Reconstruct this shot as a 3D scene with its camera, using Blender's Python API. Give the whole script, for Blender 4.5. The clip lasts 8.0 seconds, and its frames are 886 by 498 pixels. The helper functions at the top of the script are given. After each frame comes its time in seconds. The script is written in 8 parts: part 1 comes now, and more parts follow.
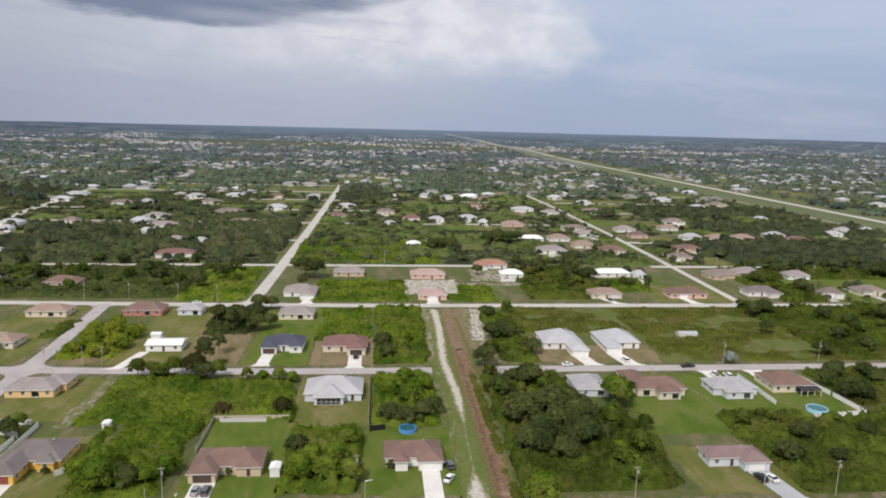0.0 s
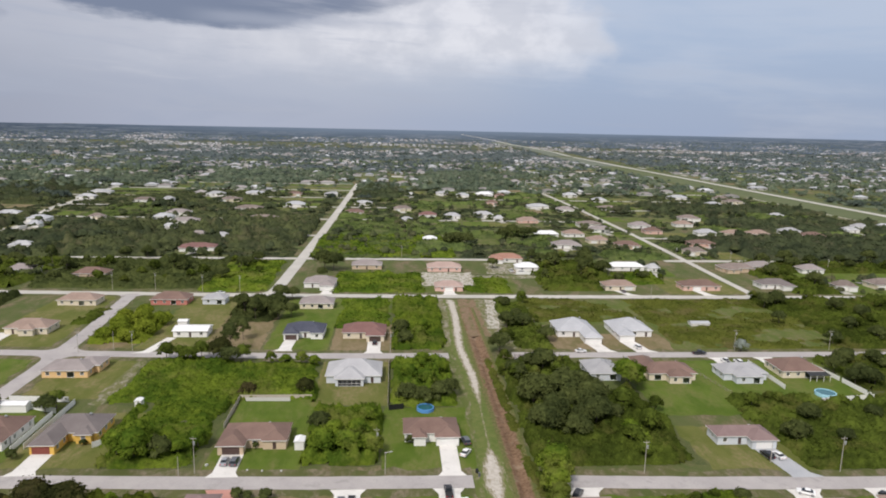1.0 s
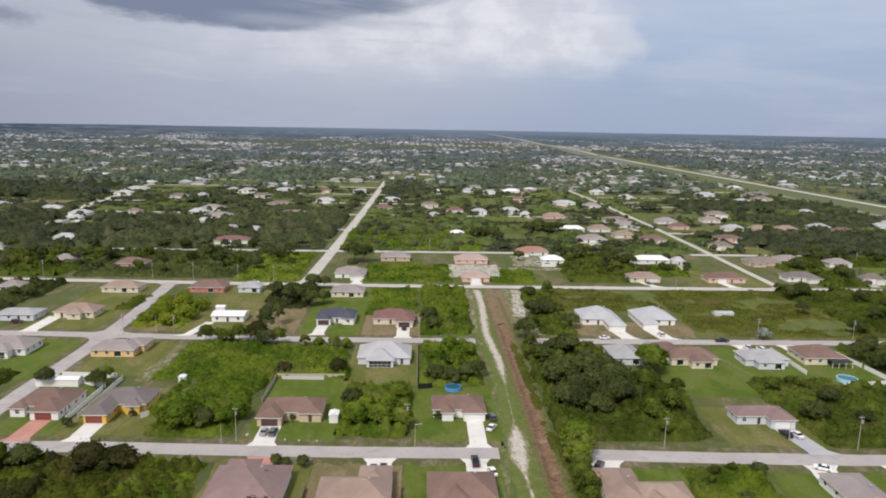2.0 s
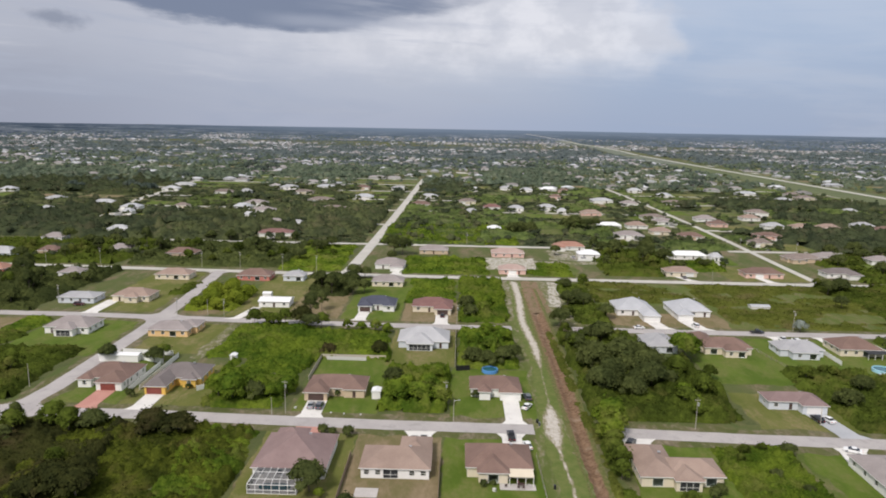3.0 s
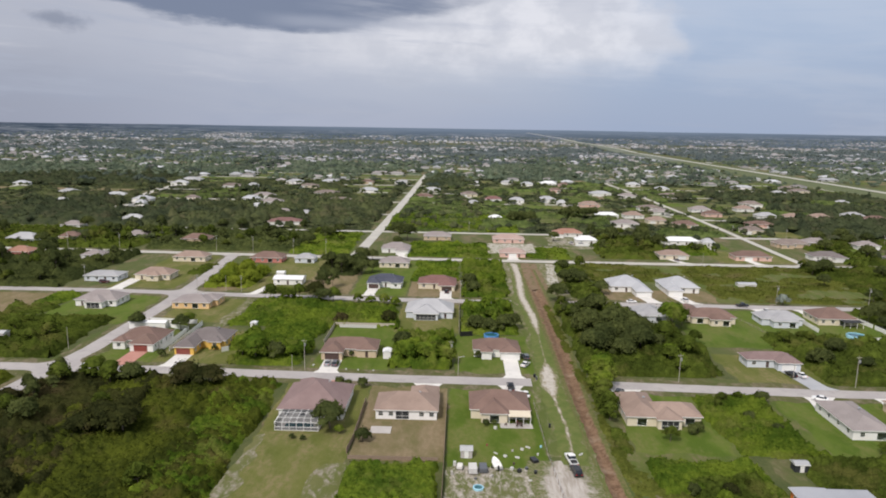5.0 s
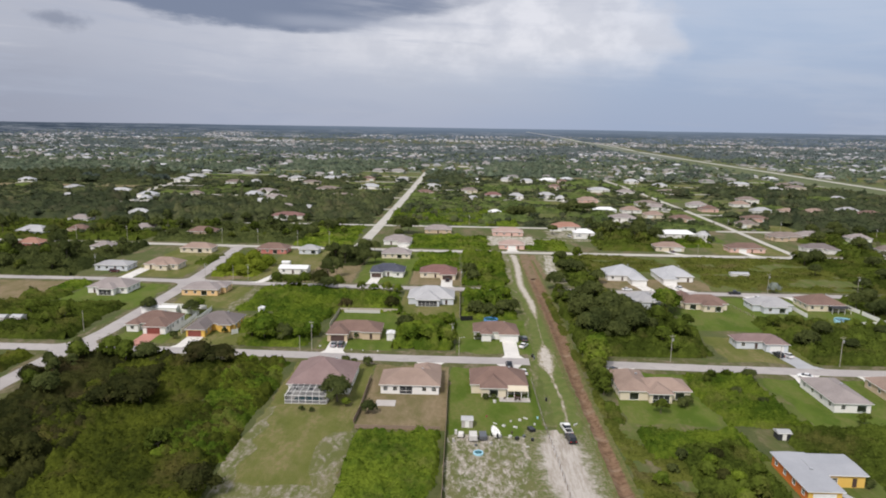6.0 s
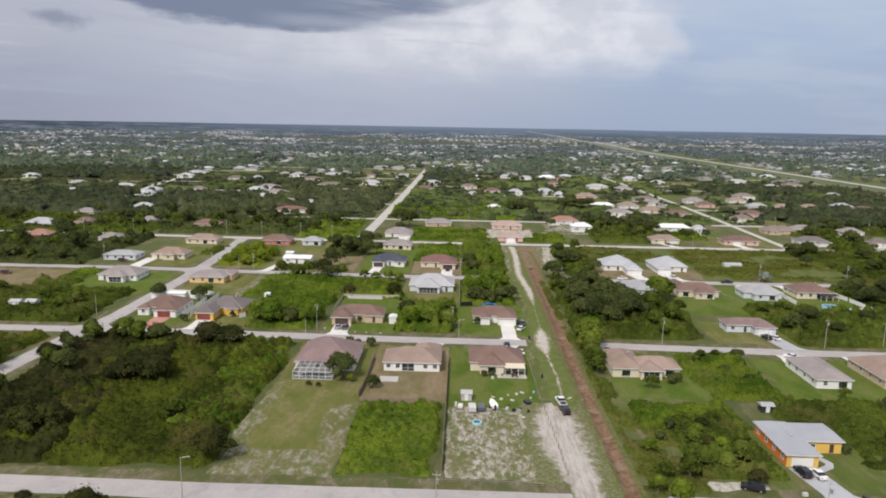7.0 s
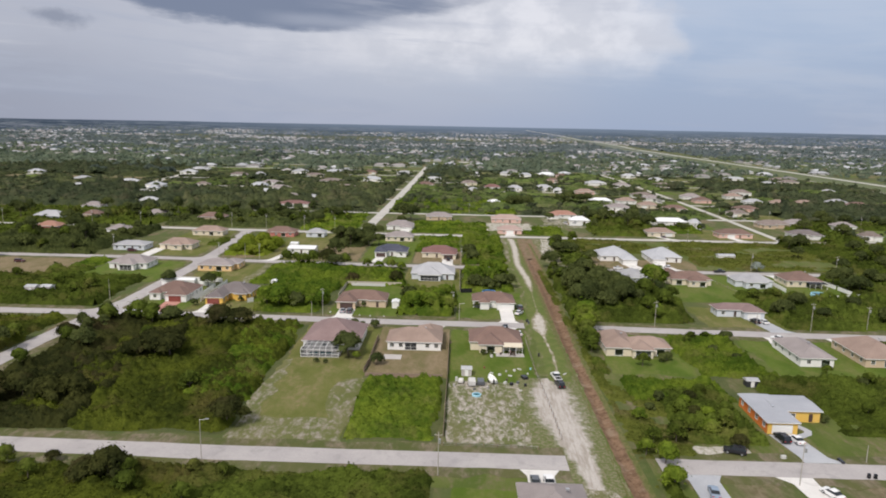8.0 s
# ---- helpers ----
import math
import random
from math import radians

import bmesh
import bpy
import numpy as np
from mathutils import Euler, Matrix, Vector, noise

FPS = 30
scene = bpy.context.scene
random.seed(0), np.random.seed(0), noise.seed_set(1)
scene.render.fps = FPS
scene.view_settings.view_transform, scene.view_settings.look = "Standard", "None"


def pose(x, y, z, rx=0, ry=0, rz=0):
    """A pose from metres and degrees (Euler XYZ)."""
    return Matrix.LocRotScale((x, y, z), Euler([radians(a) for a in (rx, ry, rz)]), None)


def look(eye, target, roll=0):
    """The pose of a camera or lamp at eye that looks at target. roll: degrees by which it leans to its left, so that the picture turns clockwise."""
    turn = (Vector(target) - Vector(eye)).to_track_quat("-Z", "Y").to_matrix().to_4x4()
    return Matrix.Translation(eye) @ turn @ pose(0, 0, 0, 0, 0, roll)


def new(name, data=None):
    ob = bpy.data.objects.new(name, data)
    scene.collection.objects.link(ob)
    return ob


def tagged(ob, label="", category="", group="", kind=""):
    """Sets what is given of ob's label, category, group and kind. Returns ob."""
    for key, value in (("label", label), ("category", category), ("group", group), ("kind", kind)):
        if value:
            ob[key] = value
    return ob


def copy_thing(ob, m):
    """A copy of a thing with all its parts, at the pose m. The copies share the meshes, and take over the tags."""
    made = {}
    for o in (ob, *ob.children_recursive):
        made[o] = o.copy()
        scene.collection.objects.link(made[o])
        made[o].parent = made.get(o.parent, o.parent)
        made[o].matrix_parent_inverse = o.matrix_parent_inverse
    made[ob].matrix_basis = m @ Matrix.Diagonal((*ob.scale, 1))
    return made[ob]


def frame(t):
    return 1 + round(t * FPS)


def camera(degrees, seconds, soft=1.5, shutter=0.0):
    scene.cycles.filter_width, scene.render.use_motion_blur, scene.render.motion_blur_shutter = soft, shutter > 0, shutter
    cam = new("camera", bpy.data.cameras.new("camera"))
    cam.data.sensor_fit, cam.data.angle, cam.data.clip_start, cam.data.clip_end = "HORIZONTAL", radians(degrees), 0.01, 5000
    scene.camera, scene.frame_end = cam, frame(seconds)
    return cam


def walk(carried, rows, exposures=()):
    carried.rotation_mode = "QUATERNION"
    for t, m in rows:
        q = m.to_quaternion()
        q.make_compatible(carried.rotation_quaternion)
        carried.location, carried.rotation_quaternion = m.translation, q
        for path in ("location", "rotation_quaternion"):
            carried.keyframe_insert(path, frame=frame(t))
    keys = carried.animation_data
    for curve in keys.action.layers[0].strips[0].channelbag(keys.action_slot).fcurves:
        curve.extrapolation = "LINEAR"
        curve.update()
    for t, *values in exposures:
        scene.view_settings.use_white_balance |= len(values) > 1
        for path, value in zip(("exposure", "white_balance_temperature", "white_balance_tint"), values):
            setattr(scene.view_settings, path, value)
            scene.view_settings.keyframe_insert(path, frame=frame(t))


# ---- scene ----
cam = camera(66.1, 8.0, soft=1.9)
PATH = [
    (0, (-24.003, -154.945, 94.32), (-23.815, -152.987, 93.961), 1.4),
    (0.5, (-24.752, -159.41, 92.773), (-24.583, -157.45, 92.416), 1.3),
    (1, (-25.018, -163.873, 91.063), (-24.876, -161.911, 90.706), 1.2),
    (2.5, (-26.561, -178.573, 86.43), (-26.553, -176.605, 86.071), 1.0),
    (3, (-27.041, -183.53, 84.99), (-27.082, -181.563, 84.631), 1.0),
    (3.5, (-27.179, -188.648, 83.507), (-27.223, -186.681, 83.148), 0.9),
    (4, (-27.514, -193.805, 81.887), (-27.558, -191.838, 81.529), 0.9),
    (4.5, (-27.673, -199.03, 80.398), (-27.718, -197.063, 80.04), 0.9),
    (6, (-27.921, -214.115, 75.727), (-27.966, -212.148, 75.368), 0.9),
    (6.5, (-28.063, -219.115, 74.276), (-28.107, -217.148, 73.917), 0.9),
    (7, (-27.921, -223.724, 72.579), (-27.965, -221.757, 72.219), 1.0),
    (7.5, (-28.061, -228.623, 71.038), (-28.105, -226.656, 70.677), 1.0),
    (8, (-28.012, -233.866, 69.617), (-28.056, -231.899, 69.256), 1.1),
]
walk(cam, [(t, look(eye, target, roll)) for t, eye, target, roll in PATH], exposures=[(0.0, 0.0), (8.0, 0.0)])

# ---- light ----
SUN_ELEVATION, SUN_AZIMUTH = radians(48), radians(208)


class Nodes:
    """Short hand for building a node tree."""

    def __init__(self, tree):
        self.tree = tree
        tree.nodes.clear()

    def add(self, kind, **values):
        node = self.tree.nodes.new(kind)
        for key, value in values.items():
            if key == "ramp":
                while len(node.color_ramp.elements) < len(value):
                    node.color_ramp.elements.new(0.5)
                for element, (place, colour) in zip(node.color_ramp.elements, value):
                    element.position, element.color = place, (*colour, 1)
            elif key == "operation":
                node.operation = value
            elif key == "blend":
                node.data_type, node.blend_type = "RGBA", value
            elif key == "noise_type":
                node.noise_type = value
            elif key == "feature":
                node.feature = value
        return node

    def link(self, out, into):
        self.tree.links.new(out, into)

    def math(self, operation, a, b=0.0, clamp=False):
        node = self.tree.nodes.new("ShaderNodeMath")
        node.operation, node.use_clamp = operation, clamp
        for socket, value in zip(node.inputs, (a, b)):
            if isinstance(value, (int, float)):
                socket.default_value = value
            else:
                self.link(value, socket)
        return node.outputs[0]

    def mix(self, factor, a, b, blend="MIX"):
        node = self.tree.nodes.new("ShaderNodeMix")
        node.data_type, node.blend_type = "RGBA", blend
        for socket, value in ((node.inputs[0], factor), (node.inputs[6], a), (node.inputs[7], b)):
            if isinstance(value, (int, float)):
                socket.default_value = value
            elif isinstance(value, tuple):
                socket.default_value = (*value, 1)
            else:
                self.link(value, socket)
        return node.outputs[2]

    def noise(self, vector, scale, detail=4.0, rough=0.55, distortion=0.0):
        node = self.tree.nodes.new("ShaderNodeTexNoise")
        node.inputs["Scale"].default_value, node.inputs["Detail"].default_value = scale, detail
        node.inputs["Roughness"].default_value, node.inputs["Distortion"].default_value = rough, distortion
        if vector is not None:
            self.link(vector, node.inputs["Vector"])
        return node.outputs["Fac"]

    def step(self, value, low, high):
        """0 below low, 1 above high, smooth between."""
        node = self.tree.nodes.new("ShaderNodeMapRange")
        node.interpolation_type = "SMOOTHSTEP"
        self.link(value, node.inputs[0])
        node.inputs[1].default_value, node.inputs[2].default_value = low, high
        return node.outputs[0]


def sky():
    world = bpy.data.worlds.new("sky")
    scene.world = world
    world.use_nodes = True
    n = Nodes(world.node_tree)
    way = n.add("ShaderNodeTexCoord").outputs["Generated"]
    split = n.add("ShaderNodeSeparateXYZ")
    n.link(way, split.inputs[0])
    x, y, z = split.outputs
    azimuth = n.math("ARCTAN2", x, y)
    height = n.math("ARCSINE", z)
    flat = n.add("ShaderNodeCombineXYZ")
    n.link(azimuth, flat.inputs[0])
    n.link(n.math("MULTIPLY", height, 3.2), flat.inputs[1])
    v = flat.outputs[0]
    even = n.add("ShaderNodeCombineXYZ")
    n.link(azimuth, even.inputs[0])
    n.link(n.math("MULTIPLY", height, 1.4), even.inputs[1])
    ragged = n.math("SUBTRACT", n.noise(v, 7.0, 6, 0.6), 0.5)
    wisps = n.math("SUBTRACT", n.noise(v, 3.0, 5, 0.55, 0.6), 0.5)
    puffs = n.math("SUBTRACT", n.noise(even.outputs[0], 15.0, 4, 0.55), 0.5)
    lean = n.add("ShaderNodeCombineXYZ")
    n.link(azimuth, lean.inputs[0])
    n.link(n.math("ADD", n.math("MULTIPLY", height, 10.0), n.math("MULTIPLY", azimuth, 0.5)), lean.inputs[1])
    layers = n.math("SUBTRACT", n.noise(lean.outputs[0], 3.4, 6, 0.6, 0.4), 0.5)
    # veil of stratus, thinner and bluer to the east
    east = n.math("ADD", azimuth, n.math("MULTIPLY", wisps, 0.25))
    blue = n.mix(n.step(height, 0.01, 0.17), (0.345, 0.43, 0.605), (0.435, 0.525, 0.69))
    veil = n.mix(n.step(east, -0.16, 0.26), (0.435, 0.472, 0.59), blue)
    low = n.step(height, 0.115, 0.0)
    veil = n.mix(n.math("MULTIPLY", low, 0.3), veil, (0.40, 0.45, 0.585))
    veil = n.mix(n.math("MULTIPLY", n.step(azimuth, -0.22, -0.66), 0.85), veil, (0.32, 0.345, 0.44))
    glow = n.math("MULTIPLY", n.step(n.math("ABSOLUTE", azimuth), 0.30, 0.05), n.step(height, 0.0, 0.07))
    veil = n.mix(n.math("MULTIPLY", glow, 0.55), veil, (0.50, 0.54, 0.645))
    streak = n.step(n.math("ADD", wisps, n.math("MULTIPLY", ragged, 0.4)), 0.02, 0.22)
    veil = n.mix(n.math("MULTIPLY", streak, 0.4), veil, (0.36, 0.41, 0.54))
    # pale wisps over the blue in the east
    pale = n.math("ADD", n.math("MULTIPLY", layers, 0.7), n.math("ADD", wisps, n.math("MULTIPLY", n.math("SUBTRACT", height, 0.055), 2.4)))
    pale = n.math("MULTIPLY", n.step(pale, -0.10, 0.24), n.step(azimuth, 0.08, 0.26))
    veil = n.mix(n.math("MULTIPLY", pale, 0.40), veil, (0.575, 0.625, 0.745))
    # bright cumulus tower, its right side steep, its foot ragged
    edge = n.math("ADD", azimuth, n.math("ADD", n.math("MULTIPLY", ragged, 0.05), n.math("MULTIPLY", puffs, 0.13)))
    foot = n.math("ADD", height, n.math("MULTIPLY", ragged, 0.05))
    bulge = n.math("SUBTRACT", height, 0.115)
    bulge = n.math("ADD", edge, n.math("MULTIPLY", n.math("MULTIPLY", bulge, bulge), 12.0))
    tower = n.math("MULTIPLY", n.math("ADD", n.math("MULTIPLY", n.step(bulge, 0.318, 0.268), 0.7), n.math("MULTIPLY", n.step(bulge, 0.34, 0.16), 0.3)), n.step(edge, -0.46, 0.0))
    tower = n.math("MULTIPLY", tower, n.step(n.math("ADD", foot, n.math("MULTIPLY", layers, 0.05)), 0.045, 0.115))
    tower = n.math("MULTIPLY", tower, n.step(height, 0.75, 0.35))
    bright = n.mix(n.step(puffs, -0.12, 0.12), (0.66, 0.672, 0.745), (0.81, 0.81, 0.87))
    colour = n.mix(n.math("MULTIPLY", tower, 0.94), veil, bright)
    # light band under the dark cloud
    band = n.math("MULTIPLY", n.step(foot, 0.025, 0.125), n.step(edge, 0.1, -0.2))
    colour = n.mix(n.math("MULTIPLY", band, 0.45), colour, (0.63, 0.635, 0.70))
    # thin layers of darker and lighter stratus, stronger to the west
    sheets = n.math("MULTIPLY", n.step(layers, 0.0, 0.2), n.math("ADD", n.math("MULTIPLY", n.step(azimuth, 0.35, -0.05), 0.45), 0.16))
    colour = n.mix(sheets, colour, (0.43, 0.465, 0.575))
    sheets = n.math("MULTIPLY", n.step(layers, -0.04, -0.22), n.math("MULTIPLY", n.step(azimuth, 0.3, 0.0), n.step(height, 0.02, 0.08)))
    colour = n.mix(n.math("MULTIPLY", sheets, 0.4), colour, (0.68, 0.685, 0.745))
    # dark flat-bottomed rain cloud
    wide = n.math("ABSOLUTE", n.math("ADD", azimuth, 0.29))
    steep = n.math("ADD", n.math("MULTIPLY", n.step(azimuth, -0.27, -0.31), 0.38), 0.37)
    base = n.math("ADD", n.math("MULTIPLY", n.math("MULTIPLY", wide, wide), steep), 0.122)
    under = n.math("SUBTRACT", n.math("ADD", height, n.math("ADD", n.math("MULTIPLY", ragged, 0.04), n.math("MULTIPLY", layers, 0.03))), base)
    dark = n.math("MULTIPLY", n.step(under, -0.003, 0.009), n.step(height, 0.42, 0.26))
    dark = n.math("MULTIPLY", dark, n.step(n.math("ADD", azimuth, n.math("MULTIPLY", layers, 0.5)), 0.06, -0.2))
    dark = n.math("MULTIPLY", dark, n.step(azimuth, -0.60, -0.50))
    colour = n.mix(n.math("MULTIPLY", dark, 0.95), colour, (0.185, 0.222, 0.325))
    thin = n.math("ABSOLUTE", n.math("SUBTRACT", n.math("ADD", height, n.math("MULTIPLY", wisps, 0.03)), 0.137))
    thin = n.math("MULTIPLY", n.step(thin, 0.012, 0.001), n.math("MULTIPLY", n.step(azimuth, 0.02, -0.1), n.step(azimuth, -0.3, -0.22)))
    colour = n.mix(n.math("MULTIPLY", thin, 0.6), colour, (0.40, 0.43, 0.53))
    # small torn scrap beside it
    sx = n.math("DIVIDE", n.math("ADD", azimuth, 0.525), 0.045)
    sy = n.math("DIVIDE", n.math("SUBTRACT", height, 0.118), 0.013)
    scrap = n.math("ADD", n.math("ADD", n.math("MULTIPLY", sx, sx), n.math("MULTIPLY", sy, sy)), n.math("ADD", n.math("MULTIPLY", puffs, 7.0), n.math("MULTIPLY", wisps, 5.0)))
    colour = n.mix(n.math("MULTIPLY", n.step(scrap, 1.5, -0.3), 0.75), colour, (0.24, 0.265, 0.35))
    # high cloud deck overhead
    colour = n.mix(n.step(height, 0.28, 0.6), colour, (0.67, 0.68, 0.72))
    clear = n.add("ShaderNodeTexSky")
    clear.sky_type, clear.sun_disc = "NISHITA", False
    clear.sun_elevation, clear.sun_rotation = SUN_ELEVATION, SUN_AZIMUTH
    air = n.mix(1.0, clear.outputs[0], (0.08, 0.08, 0.08), "MULTIPLY")
    colour = n.mix(0.93, air, colour)
    back = n.add("ShaderNodeBackground")
    n.link(colour, back.inputs[0])
    back.inputs[1].default_value = 1.0
    out = n.add("ShaderNodeOutputWorld")
    n.link(back.outputs[0], out.inputs[0])


sky()
sun = new("sun", bpy.data.lights.new("sun", "SUN"))
sun.data.energy, sun.data.angle, sun.data.color = 3.15, radians(12), (1.0, 0.93, 0.88)
sun.matrix_world = look((0, 0, 300), (-300 * math.cos(SUN_ELEVATION) * math.sin(SUN_AZIMUTH), -300 * math.cos(SUN_ELEVATION) * math.cos(SUN_AZIMUTH), 300 - 300 * math.sin(SUN_ELEVATION)))


# ---- materials ----
def surface(name, a, b, scale=1.0, rough=0.85, bump=0.0, fine=None, metal=0.0, islands=0.0, spots=None, bump_scale=None, object_random=0.0):
    """A matt surface of two colours a and b in large patches and fine grain, in metres."""
    m = bpy.data.materials.new(name)
    m.use_nodes = True
    n = Nodes(m.node_tree)
    place = n.add("ShaderNodeTexCoord").outputs["Object"]
    large = n.noise(place, scale * 0.16, 5, 0.6)
    small = n.noise(place, fine or scale * 3.0, 4, 0.6)
    f = n.math("ADD", n.math("MULTIPLY", large, 0.62), n.math("MULTIPLY", small, 0.38))
    colour = n.mix(n.step(f, 0.34, 0.66), a, b)
    if spots:
        shade, amount, size = spots
        colour = n.mix(n.math("MULTIPLY", n.step(n.noise(place, size, 5, 0.65, 0.5), 0.52, 0.68), amount), colour, shade)
    if islands:
        grain = n.add("ShaderNodeNewGeometry").outputs["Random Per Island"]
        lift = n.math("ADD", n.math("MULTIPLY", grain, 2 * islands), 1.0 - islands)
        tone = n.add("ShaderNodeCombineColor")
        for s in tone.inputs:
            n.link(lift, s)
        colour = n.mix(1.0, colour, tone.outputs[0], "MULTIPLY")
    if object_random:
        grain = n.add("ShaderNodeObjectInfo").outputs["Random"]
        lift = n.math("ADD", n.math("MULTIPLY", grain, 2 * object_random), 1.0 - object_random)
        tone = n.add("ShaderNodeCombineColor")
        for s in tone.inputs:
            n.link(lift, s)
        colour = n.mix(1.0, colour, tone.outputs[0], "MULTIPLY")
    shader = n.add("ShaderNodeBsdfPrincipled")
    n.link(colour, shader.inputs["Base Color"])
    shader.inputs["Roughness"].default_value, shader.inputs["Metallic"].default_value = rough, metal
    shader.inputs["Specular IOR Level"].default_value = 0.3
    if bump:
        relief = n.add("ShaderNodeBump")
        relief.inputs["Distance"].default_value = bump
        n.link(n.noise(place, bump_scale or scale * 2.0, 5, 0.65), relief.inputs["Height"])
        n.link(relief.outputs[0], shader.inputs["Normal"])
    out = n.add("ShaderNodeOutputMaterial")
    n.link(shader.outputs[0], out.inputs[0])
    return m


def patchy(name, grass_a, grass_b, bare_a, bare_b, share, size, fine=3.0, drift=0.25):
    """Grass worn through to bare ground in patches of about size metres; share: how much is bare."""
    m = bpy.data.materials.new(name)
    m.use_nodes = True
    n = Nodes(m.node_tree)
    place = n.add("ShaderNodeTexCoord").outputs["Object"]
    drawn = n.add("ShaderNodeVectorMath", operation="MULTIPLY")
    n.link(place, drawn.inputs[0])
    drawn.inputs[1].default_value = (1.0, 0.5, 1.0)
    place = drawn.outputs[0]
    g = n.mix(n.step(n.noise(place, 0.12, 5, 0.6), 0.35, 0.65), grass_a, grass_b)
    g = n.mix(n.math("MULTIPLY", n.noise(place, 2.4, 4, 0.7), 0.5), g, tuple(0.55 * c for c in grass_a))
    s = n.mix(n.step(n.noise(place, 0.9, 5, 0.65), 0.35, 0.65), bare_a, bare_b)
    mask = n.math("ADD", n.math("MULTIPLY", n.noise(place, 1.0 / size, 6, 0.68, 0.4), 0.7), n.math("MULTIPLY", n.noise(place, fine / size, 5, 0.7), 0.3))
    mask = n.math("ADD", mask, n.math("MULTIPLY", n.math("SUBTRACT", n.noise(place, 0.11, 4, 0.6), 0.5), drift))
    colour = n.mix(n.step(mask, 0.5 + 0.24 * (0.5 - share) - 0.09, 0.5 + 0.24 * (0.5 - share) + 0.09), g, s)
    shader = n.add("ShaderNodeBsdfPrincipled")
    n.link(colour, shader.inputs["Base Color"])
    shader.inputs["Roughness"].default_value, shader.inputs["Specular IOR Level"].default_value = 0.95, 0.15
    relief = n.add("ShaderNodeBump")
    relief.inputs["Distance"].default_value = 0.15
    n.link(n.noise(place, 1.6, 6, 0.7), relief.inputs["Height"])
    n.link(relief.outputs[0], shader.inputs["Normal"])
    out = n.add("ShaderNodeOutputMaterial")
    n.link(shader.outputs[0], out.inputs[0])
    return m


def leaves(name, dark, light, dry=None, islands=0.17):
    """Foliage: two greens by place, each leaf spray lighter or darker, a little light through."""
    m = bpy.data.materials.new(name)
    m.use_nodes = True
    n = Nodes(m.node_tree)
    where = n.add("ShaderNodeNewGeometry")
    place = where.outputs["Position"]
    f = n.math("ADD", n.math("MULTIPLY", n.noise(place, 0.07, 4, 0.6), 0.65), n.math("MULTIPLY", n.noise(place, 0.7, 3, 0.6), 0.35))
    colour = n.mix(n.step(f, 0.38, 0.62), dark, light)
    if dry:
        colour = n.mix(n.math("MULTIPLY", n.step(n.noise(place, 0.06, 6, 0.7), 0.50, 0.66), 0.75), colour, dry)
    grain = where.outputs["Random Per Island"]
    mottle = n.noise(place, 1.9, 4, 0.75)
    lift = n.math("ADD", n.math("MULTIPLY", grain, 2 * islands), 1.0 - islands)
    lift = n.math("MULTIPLY", lift, n.math("ADD", n.math("MULTIPLY", n.step(mottle, 0.3, 0.7), 0.5), 0.77))
    tone = n.add("ShaderNodeCombineColor")
    for s in tone.inputs:
        n.link(lift, s)
    colour = n.mix(1.0, colour, tone.outputs[0], "MULTIPLY")
    relief = n.add("ShaderNodeBump")
    relief.inputs["Distance"].default_value = 0.12
    n.link(mottle, relief.inputs["Height"])
    one = n.add("ShaderNodeBsdfDiffuse")
    n.link(colour, one.inputs[0])
    n.link(relief.outputs[0], one.inputs["Normal"])
    two = n.add("ShaderNodeBsdfTranslucent")
    n.link(n.mix(1.0, colour, (0.9, 1.0, 0.5), "MULTIPLY"), two.inputs[0])
    both = n.add("ShaderNodeMixShader")
    both.inputs[0].default_value = 0.2
    n.link(one.outputs[0], both.inputs[1])
    n.link(two.outputs[0], both.inputs[2])
    out = n.add("ShaderNodeOutputMaterial")
    n.link(both.outputs[0], out.inputs[0])
    return m


def plain(name, colour, rough=0.5, metal=0.0, transmission=0.0):
    m = bpy.data.materials.new(name)
    m.use_nodes = True
    shader = m.node_tree.nodes["Principled BSDF"]
    shader.inputs["Base Color"].default_value = (*colour, 1)
    shader.inputs["Roughness"].default_value, shader.inputs["Metallic"].default_value = rough, metal
    shader.inputs["Transmission Weight"].default_value = transmission
    return m


M_GROUND = patchy("weedy_ground", (0.085, 0.115, 0.032), (0.12, 0.125, 0.05), (0.20, 0.165, 0.105), (0.13, 0.105, 0.06), 0.30, 14.0)
M_LAWN = patchy("lawn", (0.108, 0.128, 0.027), (0.153, 0.158, 0.045), (0.198, 0.167, 0.081), (0.140, 0.144, 0.043), 0.42, 9.0)
M_LAWN_BRIGHT = patchy("watered_lawn", (0.078, 0.124, 0.014), (0.120, 0.166, 0.026), (0.142, 0.148, 0.046), (0.102, 0.132, 0.026), 0.38, 8.0)
M_LAWN_DRY = patchy("dry_lawn", (0.155, 0.14, 0.06), (0.19, 0.155, 0.08), (0.24, 0.185, 0.115), (0.19, 0.15, 0.085), 0.55, 8.0)
M_FIELD = patchy("weedy_field", (0.084, 0.118, 0.023), (0.122, 0.148, 0.036), (0.165, 0.138, 0.078), (0.110, 0.130, 0.036), 0.40, 6.0)
# litter toned darker than open ground, for shade under shrubs
M_LITTER_SHADED = surface("leaf_litter", (0.054, 0.072, 0.020), (0.098, 0.104, 0.036), 0.6, 0.95, 0.2, 1.2)
M_SANDY = patchy("sandy_yard", (0.12, 0.14, 0.045), (0.17, 0.165, 0.075), (0.46, 0.42, 0.38), (0.29, 0.255, 0.21), 0.40, 1.5, 4.0, 0.45)
M_WORN = patchy("worn_sandy_grass", (0.125, 0.14, 0.045), (0.17, 0.165, 0.07), (0.33, 0.30, 0.255), (0.23, 0.20, 0.15), 0.33, 2.2)
